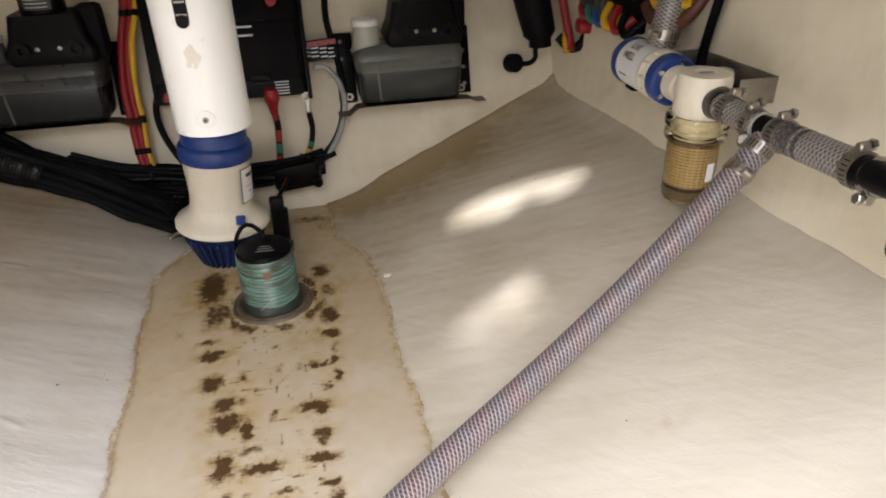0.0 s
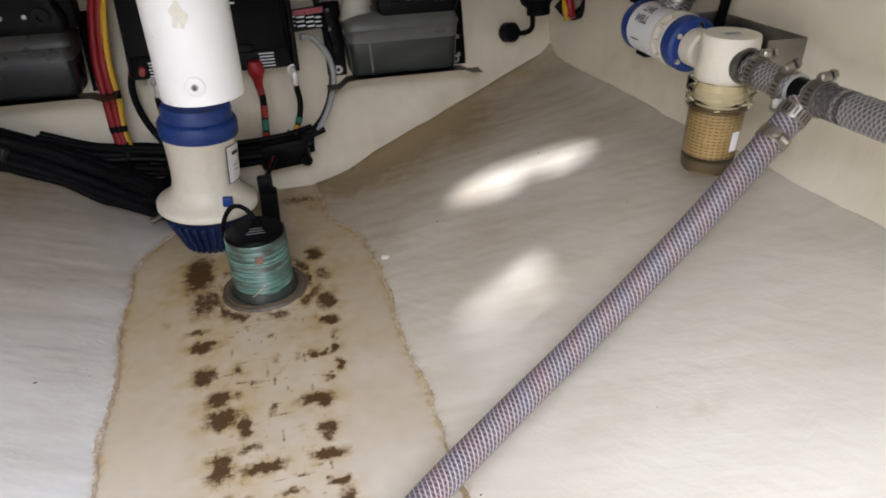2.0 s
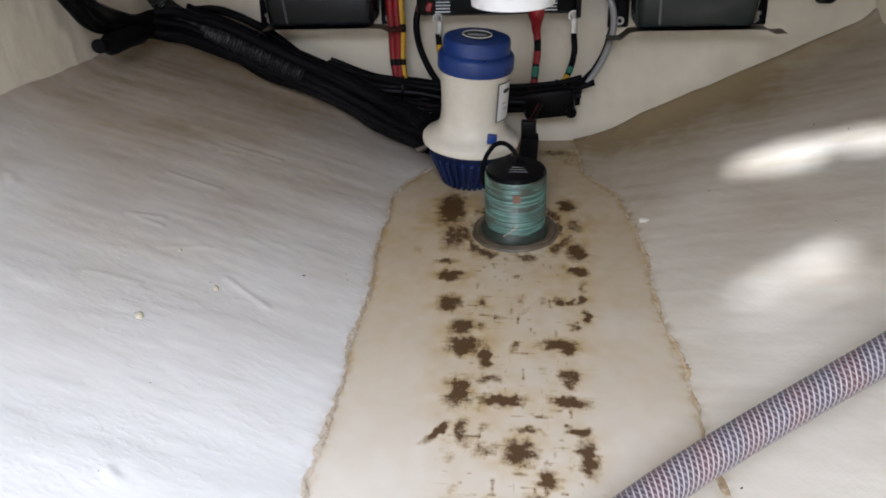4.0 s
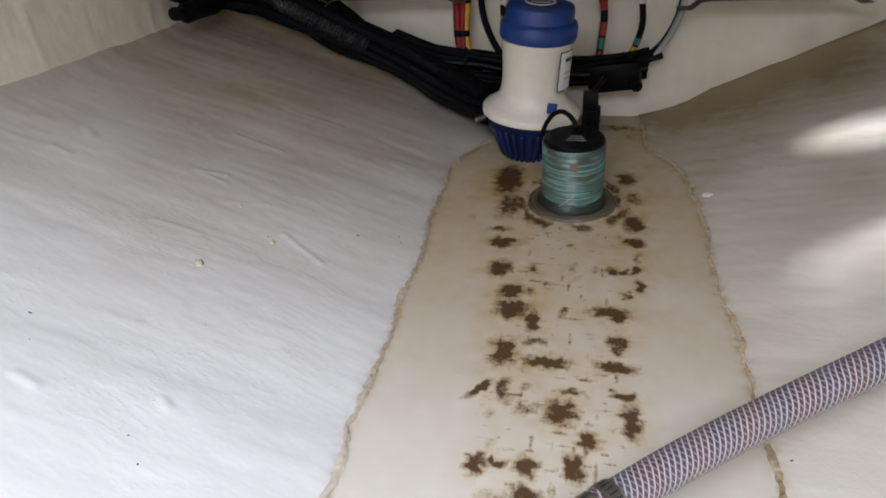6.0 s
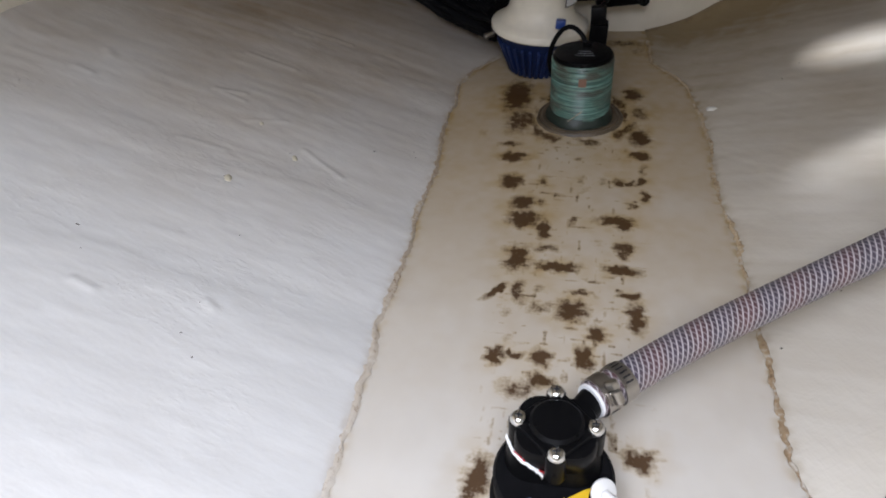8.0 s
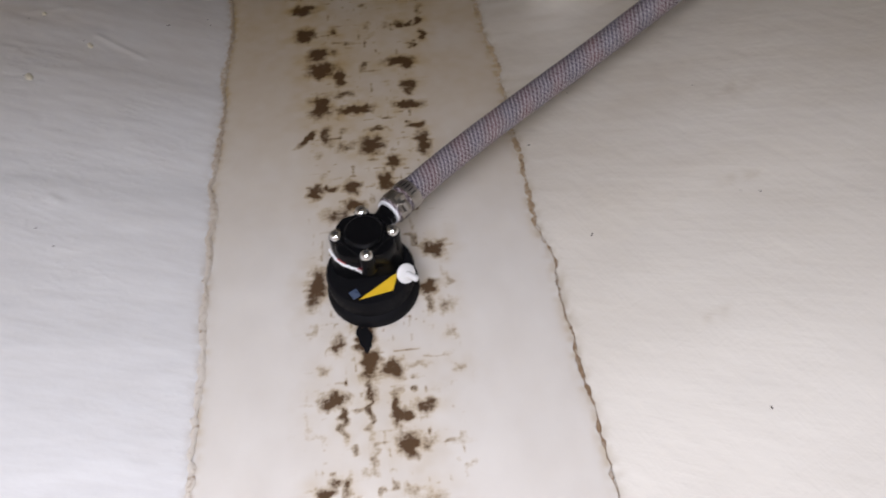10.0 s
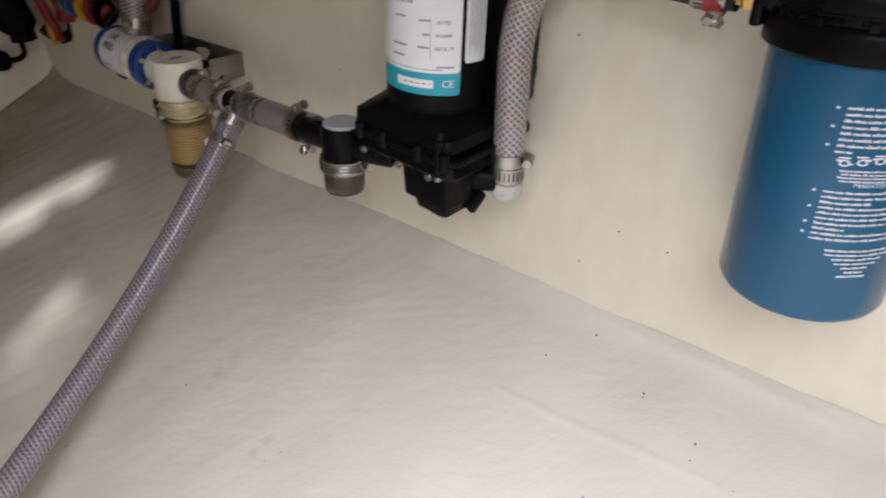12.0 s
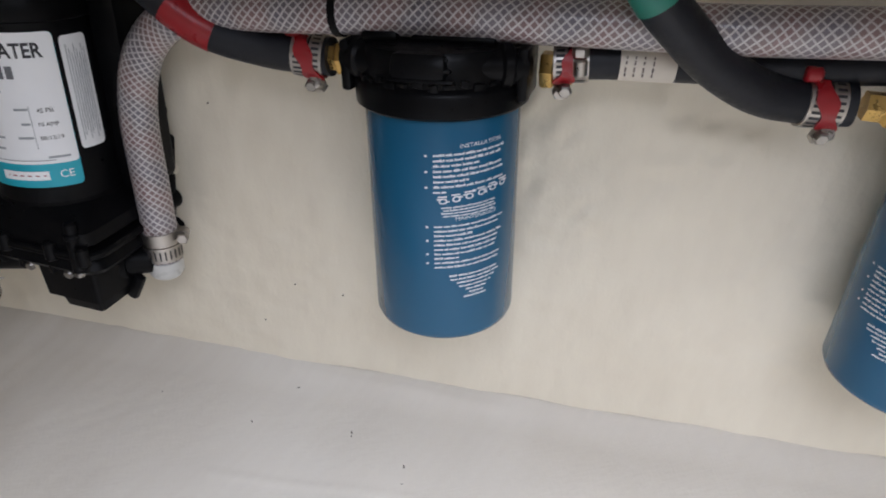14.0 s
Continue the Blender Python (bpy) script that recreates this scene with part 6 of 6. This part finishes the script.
def raw_water_pump():
    c = Vector((0.518, -0.114, 0))
    r = 0.0405
    t = thing("raw_water_pump", (c.x, c.y, 0.25), "black raw-water pump with a white and teal motor label", "pump")
    part("motor", lathe([(0, 0.355), (r, 0.355), (r, 0.476), (r + 0.0012, 0.477), (r + 0.0012, 0.489), (r - 0.002, 0.494), (r - 0.010, 0.497), (0, 0.498)], c, seg=48), BLACK, t)
    part("shoulder", loft([((c.x - 0.004, -0.1135, 0.336), 0.0415, 0.0530, 0.010), ((c.x - 0.004, -0.1135, 0.345), 0.0412, 0.0520, 0.010), ((c.x - 0.002, -0.1135, 0.352), 0.0410, 0.0455, 0.024), ((c.x, c.y, 0.358), 0.0405, 0.0405, 0.036)]), BLACK, t, angle=25)
    part("motor_neck", lathe([(0, 0.340), (0.043, 0.340), (0.043, 0.352), (0.040, 0.362), (0, 0.362)], c, seg=40), BLACK, t)
    face = 190
    part("label_band", mapped(rounded(0.077, 0.0995, 0.0032, 16), on_round(c, r + 0.0003, face, 0.42125)), TEAL, t, "teal band below the label")
    label = part("label_plate", mapped(rounded(0.077, 0.083, 0.0030, 16), on_round(c, r + 0.0006, face, 0.4295)), LABEL, t, "white printed label")
    side = part("side_label", mapped(rounded(0.0185, 0.073, 0.003, 5), on_round(c, r + 0.0006, face + 71, 0.4310)), LABEL, t, "narrow white warning label")
    for k in range(8):
        place = on_round(c, r + 0.0009, face + 62.5 + k * 2.4, 0.431)
        part("print_bar", text_line(0.062 - 0.006 * (k % 3), 0.0007, 70 + k, lambda x, y, place=place: place(y, x)), GREY_INK, side)
    def at(x, z):
        place = on_round(c, r + 0.0009, face, z)
        return lambda px, py: place(px + x, py)
    part("lettering", mapped(WORDS["RAW WATER"], lambda x, y: at(0.0015, 0.4600)(x * 0.86, y * 1.06)), INK, label, "black letters")
    for k in range(7):
        part("emblem_bar", mapped(sheet(0.0040, 0.0078, 2), at(-0.0225 + k * 0.0056, 0.4475)), plain("charcoal_print", (0.13, 0.135, 0.145), 0.5, 0, 0.1, 20) if k == 0 else bpy.data.materials["charcoal_print"], label)
    for k in range(4):
        part("emblem_bar", mapped(sheet(0.0044, 0.0052, 2), at(-0.017 + k * 0.0060, 0.4375)), GREY_DISC, label)
    part("lettering", mapped(WORDS["45 PSI"], at(0.0255, 0.4235)), INK, label)
    part("lettering", mapped(WORDS["10 AMP"], at(0.0255, 0.4145)), INK, label)
    part("lettering", mapped(WORDS["08/12/19"], at(0.0260, 0.4055)), INK, label)
    for x, z, w in ((0.012, 0.4245, 0.008), (0.013, 0.4150, 0.005), (0.011, 0.4060, 0.009), (-0.008, 0.4255, 0.010), (-0.009, 0.4060, 0.014), (-0.010, 0.3985, 0.012), (0.0275, 0.3925, 0.013)):
        part("print_bar", mapped(sheet(w, 0.0015, 3), at(x, z)), GREY_INK, label)
    part("rule", mapped(sheet(0.0004, 0.028, 1), at(0.0165, 0.4125)), GREY_INK, label)
    part("rule", mapped(sheet(0.060, 0.0006, 10), at(-0.005, 0.3905)), GREY_INK, label)
    part("warning_panel", mapped(sheet(0.030, 0.0062, 6), at(0.004, 0.3800)), LABEL, label)
    part("warning_print", mapped(sheet(0.024, 0.0008, 5), at(0.005, 0.3800)), RED, label)
    part("lettering", mapped(WORDS["CE"], at(0.0295, 0.3802)), LABEL, label)
    part("head", loft([((c.x - 0.006, -0.116, 0.312), 0.036, 0.050, 0.012), ((c.x - 0.006, -0.115, 0.316), 0.039, 0.054, 0.014), ((c.x - 0.004, -0.112, 0.330), 0.040, 0.050, 0.016), ((c.x - 0.002, -0.108, 0.345), 0.042, 0.044, 0.030)]), BLACK, t)
    shoulder = part("inlet_shoulder", block((0.505, -0.074, 0.322), (0.040, 0.046, 0.032), 0.010, (0, 0, 0)), BLACK, t)
    for dx, y in ((-0.0465, -0.076), (-0.0465, -0.116), (-0.0465, -0.148)):
        part("screw", lathe([(0, 0), (0.0035, 0), (0.003, 0.002), (0, 0.0024)], (c.x + dx, y, 0.314), (-1, 0, -0.3), 10), STEEL, t)
    part("diaphragm_housing", loft([((0.505, -0.137, 0.2735), 0.018, 0.016, 0.003), ((0.505, -0.137, 0.283), 0.020, 0.018, 0.003), ((0.505, -0.135, 0.2845), 0.024, 0.023, 0.003), ((0.506, -0.134, 0.314), 0.026, 0.025, 0.004)]), BLACK, t)
    part("drain_lug", block((0.503, -0.136, 0.270), (0.016, 0.018, 0.010), 0.003), BLACK, t)
    part("drain_lug", block((0.503, -0.117, 0.274), (0.014, 0.010, 0.012), 0.003), BLACK, t)
    for y in (-0.088, -0.104, -0.130):
        part("rib", block((0.4765, y, 0.322), (0.006, 0.004, 0.026), 0.0015), BLACK, t)
    pin = part("clip_pin", rod((0.4735, -0.1555, 0.316), (0.4740, -0.1560, 0.354), 0.0042, 14), BLACK, t, "upright black clip pin")
    part("pin_tip", rod((0.4735, -0.1555, 0.3125), (0.4735, -0.1555, 0.317), 0.0038, 12), STEEL, pin, "bright steel tip")
    part("pin_collar", rod((0.4738, -0.1558, 0.341), (0.4739, -0.1559, 0.347), 0.0054, 14), BLACK, pin)
    part("seam_ridge", loft([((c.x - 0.006, -0.1155, 0.3255), 0.0405, 0.0545, 0.014), ((c.x - 0.006, -0.1155, 0.3270), 0.0418, 0.0556, 0.014), ((c.x - 0.006, -0.1155, 0.3300), 0.0418, 0.0556, 0.014), ((c.x - 0.006, -0.1155, 0.3315), 0.0405, 0.0545, 0.014)]), BLACK, t)
    for y in (-0.072, -0.098, -0.136, -0.162):
        part("bolt_boss", rod((0.4725, y, 0.3225), (0.4725, y, 0.3370), 0.0046, 12), BLACK, t)
    part("outlet", rod((0.512, -0.140, 0.300), (0.530, -0.172, 0.300), 0.0110, 18), BLACK, t)
    part("outlet_nut", lathe([(0, 0), (0.0150, 0), (0.0150, 0.010), (0.012, 0.013), (0, 0.013)], (0.514, -0.144, 0.300), (0.35, -0.92, -0.04), 20), BLACK, t)
    part("lever", block((0.518, -0.158, 0.279), (0.007, 0.010, 0.024), 0.003, (28, 0, 0)), BLACK, t)
    part("clip", tube(spline([(0.486, -0.136, 0.302), (0.482, -0.144, 0.307), (0.486, -0.150, 0.313)], 0.003), 0.0013, 6), LABEL, t)
    part("mount_plate", block((0.573, -0.105, 0.415), (0.010, 0.100, 0.205), 0.004), BLACK, t)
    part("switch_box", block((0.550, -0.152, 0.430), (0.038, 0.040, 0.150), 0.005), BLACK, t)
    for z in (0.300, 0.325, 0.400, 0.352):
        part("grommet", lathe([(0, 0), (0.0075, 0), (0.0085, 0.003), (0.0085, 0.010), (0.006, 0.013), (0, 0.013)], (0.588, -0.152, z), (-1, 0, 0), 16), BLACK if z != 0.352 else IVORY, t)
    part("foot", block((0.578, -0.150, 0.345), (0.010, 0.018, 0.075), 0.004, (8, 0, 0)), BLACK_MATT, t)


raw_water_pump()


def pump_hose():
    line = spline([(0.534, -0.1750, 0.290), (0.534, -0.1750, 0.32), (0.535, -0.1735, 0.36), (0.536, -0.1725, 0.41), (0.536, -0.182, 0.448), (0.535, -0.204, 0.474), (0.533, -0.236, 0.487), (0.532, -0.290, 0.491), (0.532, -0.360, 0.4965), (0.535, -0.450, 0.5005), (0.541, -0.540, 0.504), (0.549, -0.640, 0.510), (0.556, -0.800, 0.515)], 0.006)
    t = thing("braided_hose", line[0], "clear braided hose rising from the pump and along the wall", "hose")
    part("tube", tube(line, 0.0126, 22), HOSE_CLEAR, t)
    part("end_cuff", lathe([(0, 0), (0.0108, 0), (0.0134, 0.004), (0.0134, 0.014), (0, 0.014)], (0.534, -0.1750, 0.285), (0, 0, 1), 24), plain("milky_plastic", (0.50, 0.50, 0.48), 0.3, 0, 0.1, 40), t, "milky cut end")
    ring_clamp((0.534, -0.1750, 0.307), (0, 0.03, 1), 0.0129, t, screw_turn=0.4, width=0.012)
    ring_clamp((0.534, -0.1748, 0.319), (0, 0.03, 1), 0.0129, t, screw_turn=3.6, width=0.010)
    part("cable_tie", lathe([(0.0126, -0.0022), (0.0138, -0.0022), (0.0138, 0.0022), (0.0126, 0.0022)], (0.532, -0.327, 0.494), (0.0, -0.12, 0.01), 24, closed=True), BLACK, t, "black cable tie")


pump_hose()


def fuel_filter(c, face, lean):
    c = Vector(c)
    r = 0.0466
    t = thing("fuel_filter", (c.x, c.y, 0.30), "blue spin-on fuel filter under a black head on the wall", "fuel filter", "fuel filters on the wall")
    can = part("canister", lathe([(0, 0.3010), (0.036, 0.3005), (0.0418, 0.3015), (0.0448, 0.3040), (r, 0.3080), (r, 0.449), (r - 0.0015, 0.452), (0, 0.452)], c, seg=72), CAN, t, "glossy blue painted canister")
    part("rolled_rim", lathe([(0.040, 0.449), (r + 0.0008, 0.449), (r + 0.0012, 0.451), (r + 0.0008, 0.453), (0.040, 0.453)], c, seg=64, closed=True), STEEL, can)
    head = part("head", lathe([(0, 0.4490), (0.0500, 0.4490), (0.0516, 0.4505), (0.0520, 0.4620), (0.0508, 0.4642), (0.0488, 0.4656), (0.0484, 0.4690), (0.0478, 0.4800), (0.0458, 0.4838), (0.030, 0.4855), (0, 0.4860)], c, seg=64), BLACK, t, "black cast filter head")
    for s in (1, -1):
        part("port_arm", rod((c.x - 0.034, c.y + 0.014 * s, 0.4755), (c.x - 0.014, c.y + 0.0535 * s, 0.4735), 0.0098, 24), BLACK, head)
        part("port_collar", rod((c.x - 0.022, c.y + 0.036 * s, 0.4745), (c.x - 0.017, c.y + 0.0460 * s, 0.4740), 0.0122, 24), BLACK, head)
        part("end_plate", block((c.x - 0.008, c.y + 0.0515 * s, 0.4700), (0.034, 0.0065, 0.029), 0.0022), BLACK, head)
    part("hub", block((c.x - 0.040, c.y, 0.4755), (0.020, 0.032, 0.016), 0.005, (0, 12, 0)), BLACK, head)
    for k, z in enumerate((0.4700, 0.4752, 0.4806)):
        part("hub_ridge", block((c.x - 0.0475 + 0.002 * k, c.y - 0.002, z), (0.0060, 0.036 - 0.004 * k, 0.0022), 0.001, (0, 12, 0)), BLACK, head)
    part("top_lug", block((c.x - 0.010, c.y + 0.030, 0.4872), (0.030, 0.022, 0.007), 0.003), BLACK, head)
    part("top_lug", block((c.x - 0.004, c.y - 0.012, 0.4868), (0.036, 0.048, 0.005), 0.0022), BLACK, head)
    for k in range(15):
        a = radians(112 + 9.8 * k)
        part("cast_rib", block((c.x + 0.0488 * math.cos(a), c.y + 0.0488 * math.sin(a), 0.4672 + 0.0014 * math.sin(k * 2.1)), (0.0030, 0.0050 + 0.0022 * (k % 2), 0.0026 + 0.0012 * (k % 3)), 0.0010, (14 * math.sin(k * 1.7), 0, math.degrees(a))), BLACK, head)
    part("mount_arm", block((c.x + 0.034, c.y, 0.474), (0.030, 0.080, 0.018), 0.003), BLACK, head)
    def at(x, z, lift=0.0005):
        place = on_round(c, r + lift, face, 0.4340 - (0.4235 - z) * 0.88)
        return lambda px, py: place((px + x + 0.002) * 1.14, py + (px + x) * 0.06)
    part("lettering", mapped(WORDS["INSTALLATION"], at(0.010, 0.4235)), PRINT, can, "pale letters")
    part("lettering", mapped(WORDS["MAINTENANCE"], at(0.008, 0.3735)), PRINT, can, "pale letters")
    z = 0.4185
    for block_lines in ((0.036, 0.034, 0.022), (0.035, 0.036, 0.017), (0.036, 0.006)):
        part("print_dot", mapped(sheet(0.0013, 0.0013, 2), at(-0.0185, z)), PRINT, can)
        for w in block_lines:
            part("print_bar", text_line(w * 1.07, 0.0012, int(z * 1e5), at(-0.0150 + w * 0.54, z)), PRINT, can)
            z -= 0.0036
    for k in range(6):
        x, z0 = -0.010 + k * 0.0068, 0.3870 + 0.0009 * k
        bm = bmesh.new()
        ring = [(0.0021 * math.cos(a) * (1.15 if math.sin(a) < 0 else 1), 0.0019 * math.sin(a)) for a in (2 * math.pi * q / 14 for q in range(14))]
        place = at(x, z0)
        outer = [bm.verts.new(place(p, q)) for p, q in ring]
        inner = [bm.verts.new(place(p * 0.62, q * 0.58)) for p, q in ring]
        for q in range(14):
            bm.faces.new((outer[q], outer[(q + 1) % 14], inner[(q + 1) % 14], inner[q]))
        for dx, dz, w, h in ((-0.0004, 0.0027, 0.0046, 0.0009), (0.0020 if k % 2 else -0.0022, 0.0012, 0.0022, 0.0010), (0.0024, -0.0004 + 0.0016 * (k % 3), 0.0018, 0.0016 if k in (2, 3, 4) else 0.0007)):
            mapped(sheet(w, h, 2), lambda px, py, dx=dx, dz=dz: place(px + dx, py + dz), bm)
        part("pictogram", bm, PRINT, can)
    for k in range(4):
        part("print_bar", text_line(0.030 - 0.002 * (k % 2), 0.0009, k, at(0.004, 0.3822 - k * 0.0021)), PRINT, can)
    z = 0.3685
    for block_lines in ((0.037, 0.035, 0.020), (0.036, 0.035, 0.034), (0.033, 0.012), (0.036, 0.034)):
        part("print_dot", mapped(sheet(0.0013, 0.0013, 2), at(-0.0185, z)), PRINT, can)
        for w in block_lines:
            part("print_bar", text_line(w * 1.07, 0.0011, int(z * 1e5), at(-0.0150 + w * 0.54, z)), PRINT, can)
            z -= 0.00345
    for k, w in enumerate((0.030, 0.029, 0.022, 0.019, 0.012, 0.008, 0.014)):
        part("print_bar", text_line(w, 0.0010, 40 + k, at(0.008, 0.3300 - k * 0.0030)), PRINT, can)
    for dy, s in ((0.066, 1), (-0.066, -1)):
        part("brass_fitting", lathe([(0, 0), (0.0098, 0), (0.0106, 0.001), (0.0106, 0.007), (0.0082, 0.009), (0.0082, 0.018), (0, 0.018)], (c.x, c.y + dy - 0.0080 * s, 0.4690), (0, s, 0), 6), BRASS, t, "hexagonal brass hose fitting")
    t.rotation_euler = (radians(lean), 0, 0)
    return t


fuel_filter((0.546, -0.3955, 0), 207, -3.5)
fuel_filter((0.564, -0.690, 0), 127, 0)


def fuel_hose(points, r, label, clamp_at, bands=(), plate=None):
    line = spline(points, 0.005)
    t = thing("fuel_hose", line[0], label, "hose")
    part("tube", tube(line, r, 20), HOSE_BLACK, t)
    n = len(line) - 1
    k = int(clamp_at * n)
    axis = line[min(k + 1, n)] - line[k]
    aim = axis.normalized()
    front = (Vector((-1, 0, 0)) - aim * aim.dot(Vector((-1, 0, 0)))).normalized()
    up = Vector((0, 0, 1)) - aim * aim.z
    up = (up - front * front.dot(up)).normalized()
    ring_clamp(line[k] + aim * 0.004, axis, r * 1.02, t, screw_turn=0.0, width=0.0095, slots_round=24, slot=0.0008)
    ring_clamp(line[k] - aim * 0.0065, axis, r * 1.04, t, screw_turn=2.0, width=0.008, slots_round=24, slot=0.0008)
    bm = bmesh.new()
    rows = []
    for g in range(15):
        a = -1.15 + g * 2.3 / 14
        d = (front * math.cos(a) + up * math.sin(a)) * (r + 0.0028)
        wide = 0.0048 + 0.0012 * math.sin(g * 0.9)
        rows.append([bm.verts.new(line[k] + d + aim * (0.0045 * a + s * wide - 0.001)) for s in (-1, 1)])
    for (p, q), (e, h) in zip(rows, rows[1:]):
        bm.faces.new((p, q, h, e))
    bmesh.ops.recalc_face_normals(bm, faces=bm.faces)
    bmesh.ops.solidify(bm, geom=bm.faces[:], thickness=0.0016)
    cover = part("clamp_cover", bm, RED, t, "red plastic clamp cover")
    knob = line[k] + aim * 0.0055 + (front * 0.35 + up * 0.94) * (r + 0.0045)
    part("cover_knob", rod(knob - aim * 0.001, knob + aim * 0.008, 0.0042, 14), RED, cover)
    low = line[k] - aim * 0.004 + (front * 0.45 - up * 0.9) * (r + 0.005)
    part("screw_head", lathe([(0, 0), (0.0036, 0), (0.0040, 0.001), (0.0040, 0.004), (0.003, 0.005), (0, 0.005)], low, front - up * 0.3, 6), STEEL, cover)
    for a, b, m in bands:
        part("tape_band", tube(line[int(a * n):int(b * n) + 2], r * 1.04, 20), m, t)
    if plate:
        a, b = plate
        wrap = part("paper_label", tube(line[int(a * n):int(b * n) + 2], r * 1.03, 20), plain("yellowed_label_paper", (0.62, 0.57, 0.49), 0.5, 0, 0.1, 60), t, "white paper label round the hose")
        for q in range(4):
            p = line[int((a + (b - a) * (0.2 + 0.2 * q)) * n)]
            for d, h in ((-0.0048, 0.0020), (-0.0018, 0.0026), (0.0018, 0.0018 + 0.0006 * (q % 2)), (0.0044, 0.0014)):
                part("print_bar", block((p.x - math.sqrt((r * 1.03) ** 2 - d * d), p.y, p.z + d), (0.0010, 0.0009, h), 0, (0, math.degrees(math.asin(d / r)), 0)), FADED_INK, wrap)
    return t


fuel_hose([(0.546, -0.3150, 0.4645), (0.5455, -0.300, 0.4640), (0.540, -0.272, 0.4665), (0.529, -0.240, 0.4760), (0.522, -0.212, 0.496), (0.520, -0.190, 0.520), (0.520, -0.160, 0.560)], 0.0118, "black rubber fuel hose with a red tape band", 0.10, ((0.37, 0.50, RED),))
fuel_hose([(0.547, -0.4500, 0.4765), (0.551, -0.480, 0.4795), (0.557, -0.520, 0.4810), (0.565, -0.580, 0.484), (0.572, -0.640, 0.490), (0.576, -0.80, 0.496)], 0.0098, "black fuel hose with a white printed label", 0.04, (), (0.105, 0.178))
fuel_hose([(0.564, -0.608, 0.4690), (0.562, -0.585, 0.4680), (0.552, -0.560, 0.4720), (0.539, -0.534, 0.4860), (0.526, -0.514, 0.503), (0.516, -0.495, 0.523), (0.504, -0.466, 0.566)], 0.0122, "black rubber fuel hose with a green tape band", 0.10, ((0.70, 0.84, GREEN_TAPE),))


def debris():
    """Small dark flecks and hairs lying on the hull panels."""
    rng = random.Random(9)
    bm = bmesh.new()
    spots = [(0.542, -0.323), (0.529, -0.374), (0.332, -0.088), (0.345, -0.095), (0.181, 0.045), (-0.165, 0.290), (-0.318, 0.147), (-0.329, -0.016), (-0.281, 0.218), (-0.27, -0.04), (0.537, -0.144), (0.570, -0.261), (0.545, -0.322), (0.530, -0.374), (0.533, -0.235), (-0.271, -0.007), (-0.254, -0.057), (-0.207, 0.273), (-0.169, 0.300)]
    for k in range(34):
        spots.append((rng.uniform(0.20, 0.55), rng.uniform(-0.5, 0.6)) if k % 2 else (rng.uniform(-0.55, -0.16), rng.uniform(-0.35, 0.6)))
    for x, y in spots:
        z = ((x - float(right_seam(np.array(y)))) * 0.42 if x > 0 else (float(left_seam(np.array(y))) - x) * 0.39) + 0.0018
        s = rng.uniform(0.0006, 0.0012)
        a = rng.uniform(0, 3)
        block((x, y, z), (s * rng.uniform(1.2, 3.0), s, s * 0.7), 0.0002, (0, -22 if x > 0 else 21, math.degrees(a)), bm=bm, steps=1)
    single("debris", bm, DEBRIS, (0, 0, 0), "tiny dark flecks scattered over the hull panels", "debris", kind="stuff")
    bm = bmesh.new()
    for a, z in ((-0.195, 0.409), (-0.258, 0.464), (-0.255, 0.261), (-0.225, 0.219), (-0.297, 0.258), (0.063, 0.326)):
        block((right_wall_x(a) - 0.0012, a, z), (0.0008, 0.0011, 0.0015), 0.0002, (rng.uniform(0, 90), 0, 0), bm=bm, steps=1)
    single("wall_specks", bm, DEBRIS, (0.58, 0, 0.4), "tiny dark specks stuck on the side wall", "debris", kind="stuff")


debris()


def resin_crumbs():
    """Yellowish crumbs of resin on the port panel and a white one by the starboard seam."""
    for x, y, z, s in ((-0.274, 0.212, 0.0525, 0.0034), (-0.314, 0.146, 0.0690, 0.0042), (-0.322, 0.249, 0.0718, 0.0026)):
        bm = lathe([(0, -0.001), (s * 0.9, 0), (s, s * 0.25), (s * 0.6, s * 0.55), (0, s * 0.62)], (x, y, z), (0.36, 0, 0.93), 14, wobble=lambda a: 1 + 0.2 * math.sin(2 * a + 0.7) + 0.12 * math.sin(5 * a))
        single("resin_crumb", bm, plain("yellowed_resin", (0.60, 0.55, 0.42), 0.5, 0, 0.3, 200, 0.0004), (x, y, z), "yellowed crumb of resin stuck on the hull", "debris")
    bm = lathe([(0, -0.002), (0.0060, -0.001), (0.0066, 0.0008), (0.0048, 0.0024), (0.002, 0.0032), (0, 0.0033)], (0, 0, 0), seg=18, wobble=lambda a: 1 + 0.22 * math.sin(2 * a + 0.4) + 0.12 * math.sin(5 * a))
    bmesh.ops.transform(bm, matrix=pose(0.1740, 0.436, 0.0058, 0, -18, 20) @ Matrix.Scale(0.95, 4), verts=bm.verts)
    single("resin_crumb", bm, plain("white_resin", (0.74, 0.71, 0.64), 0.4, 0, 0.12, 200, 0.0004), (0.1735, 0.436, 0.005), "white blob of hardened resin beside the keel seam", "debris")


resin_crumbs()
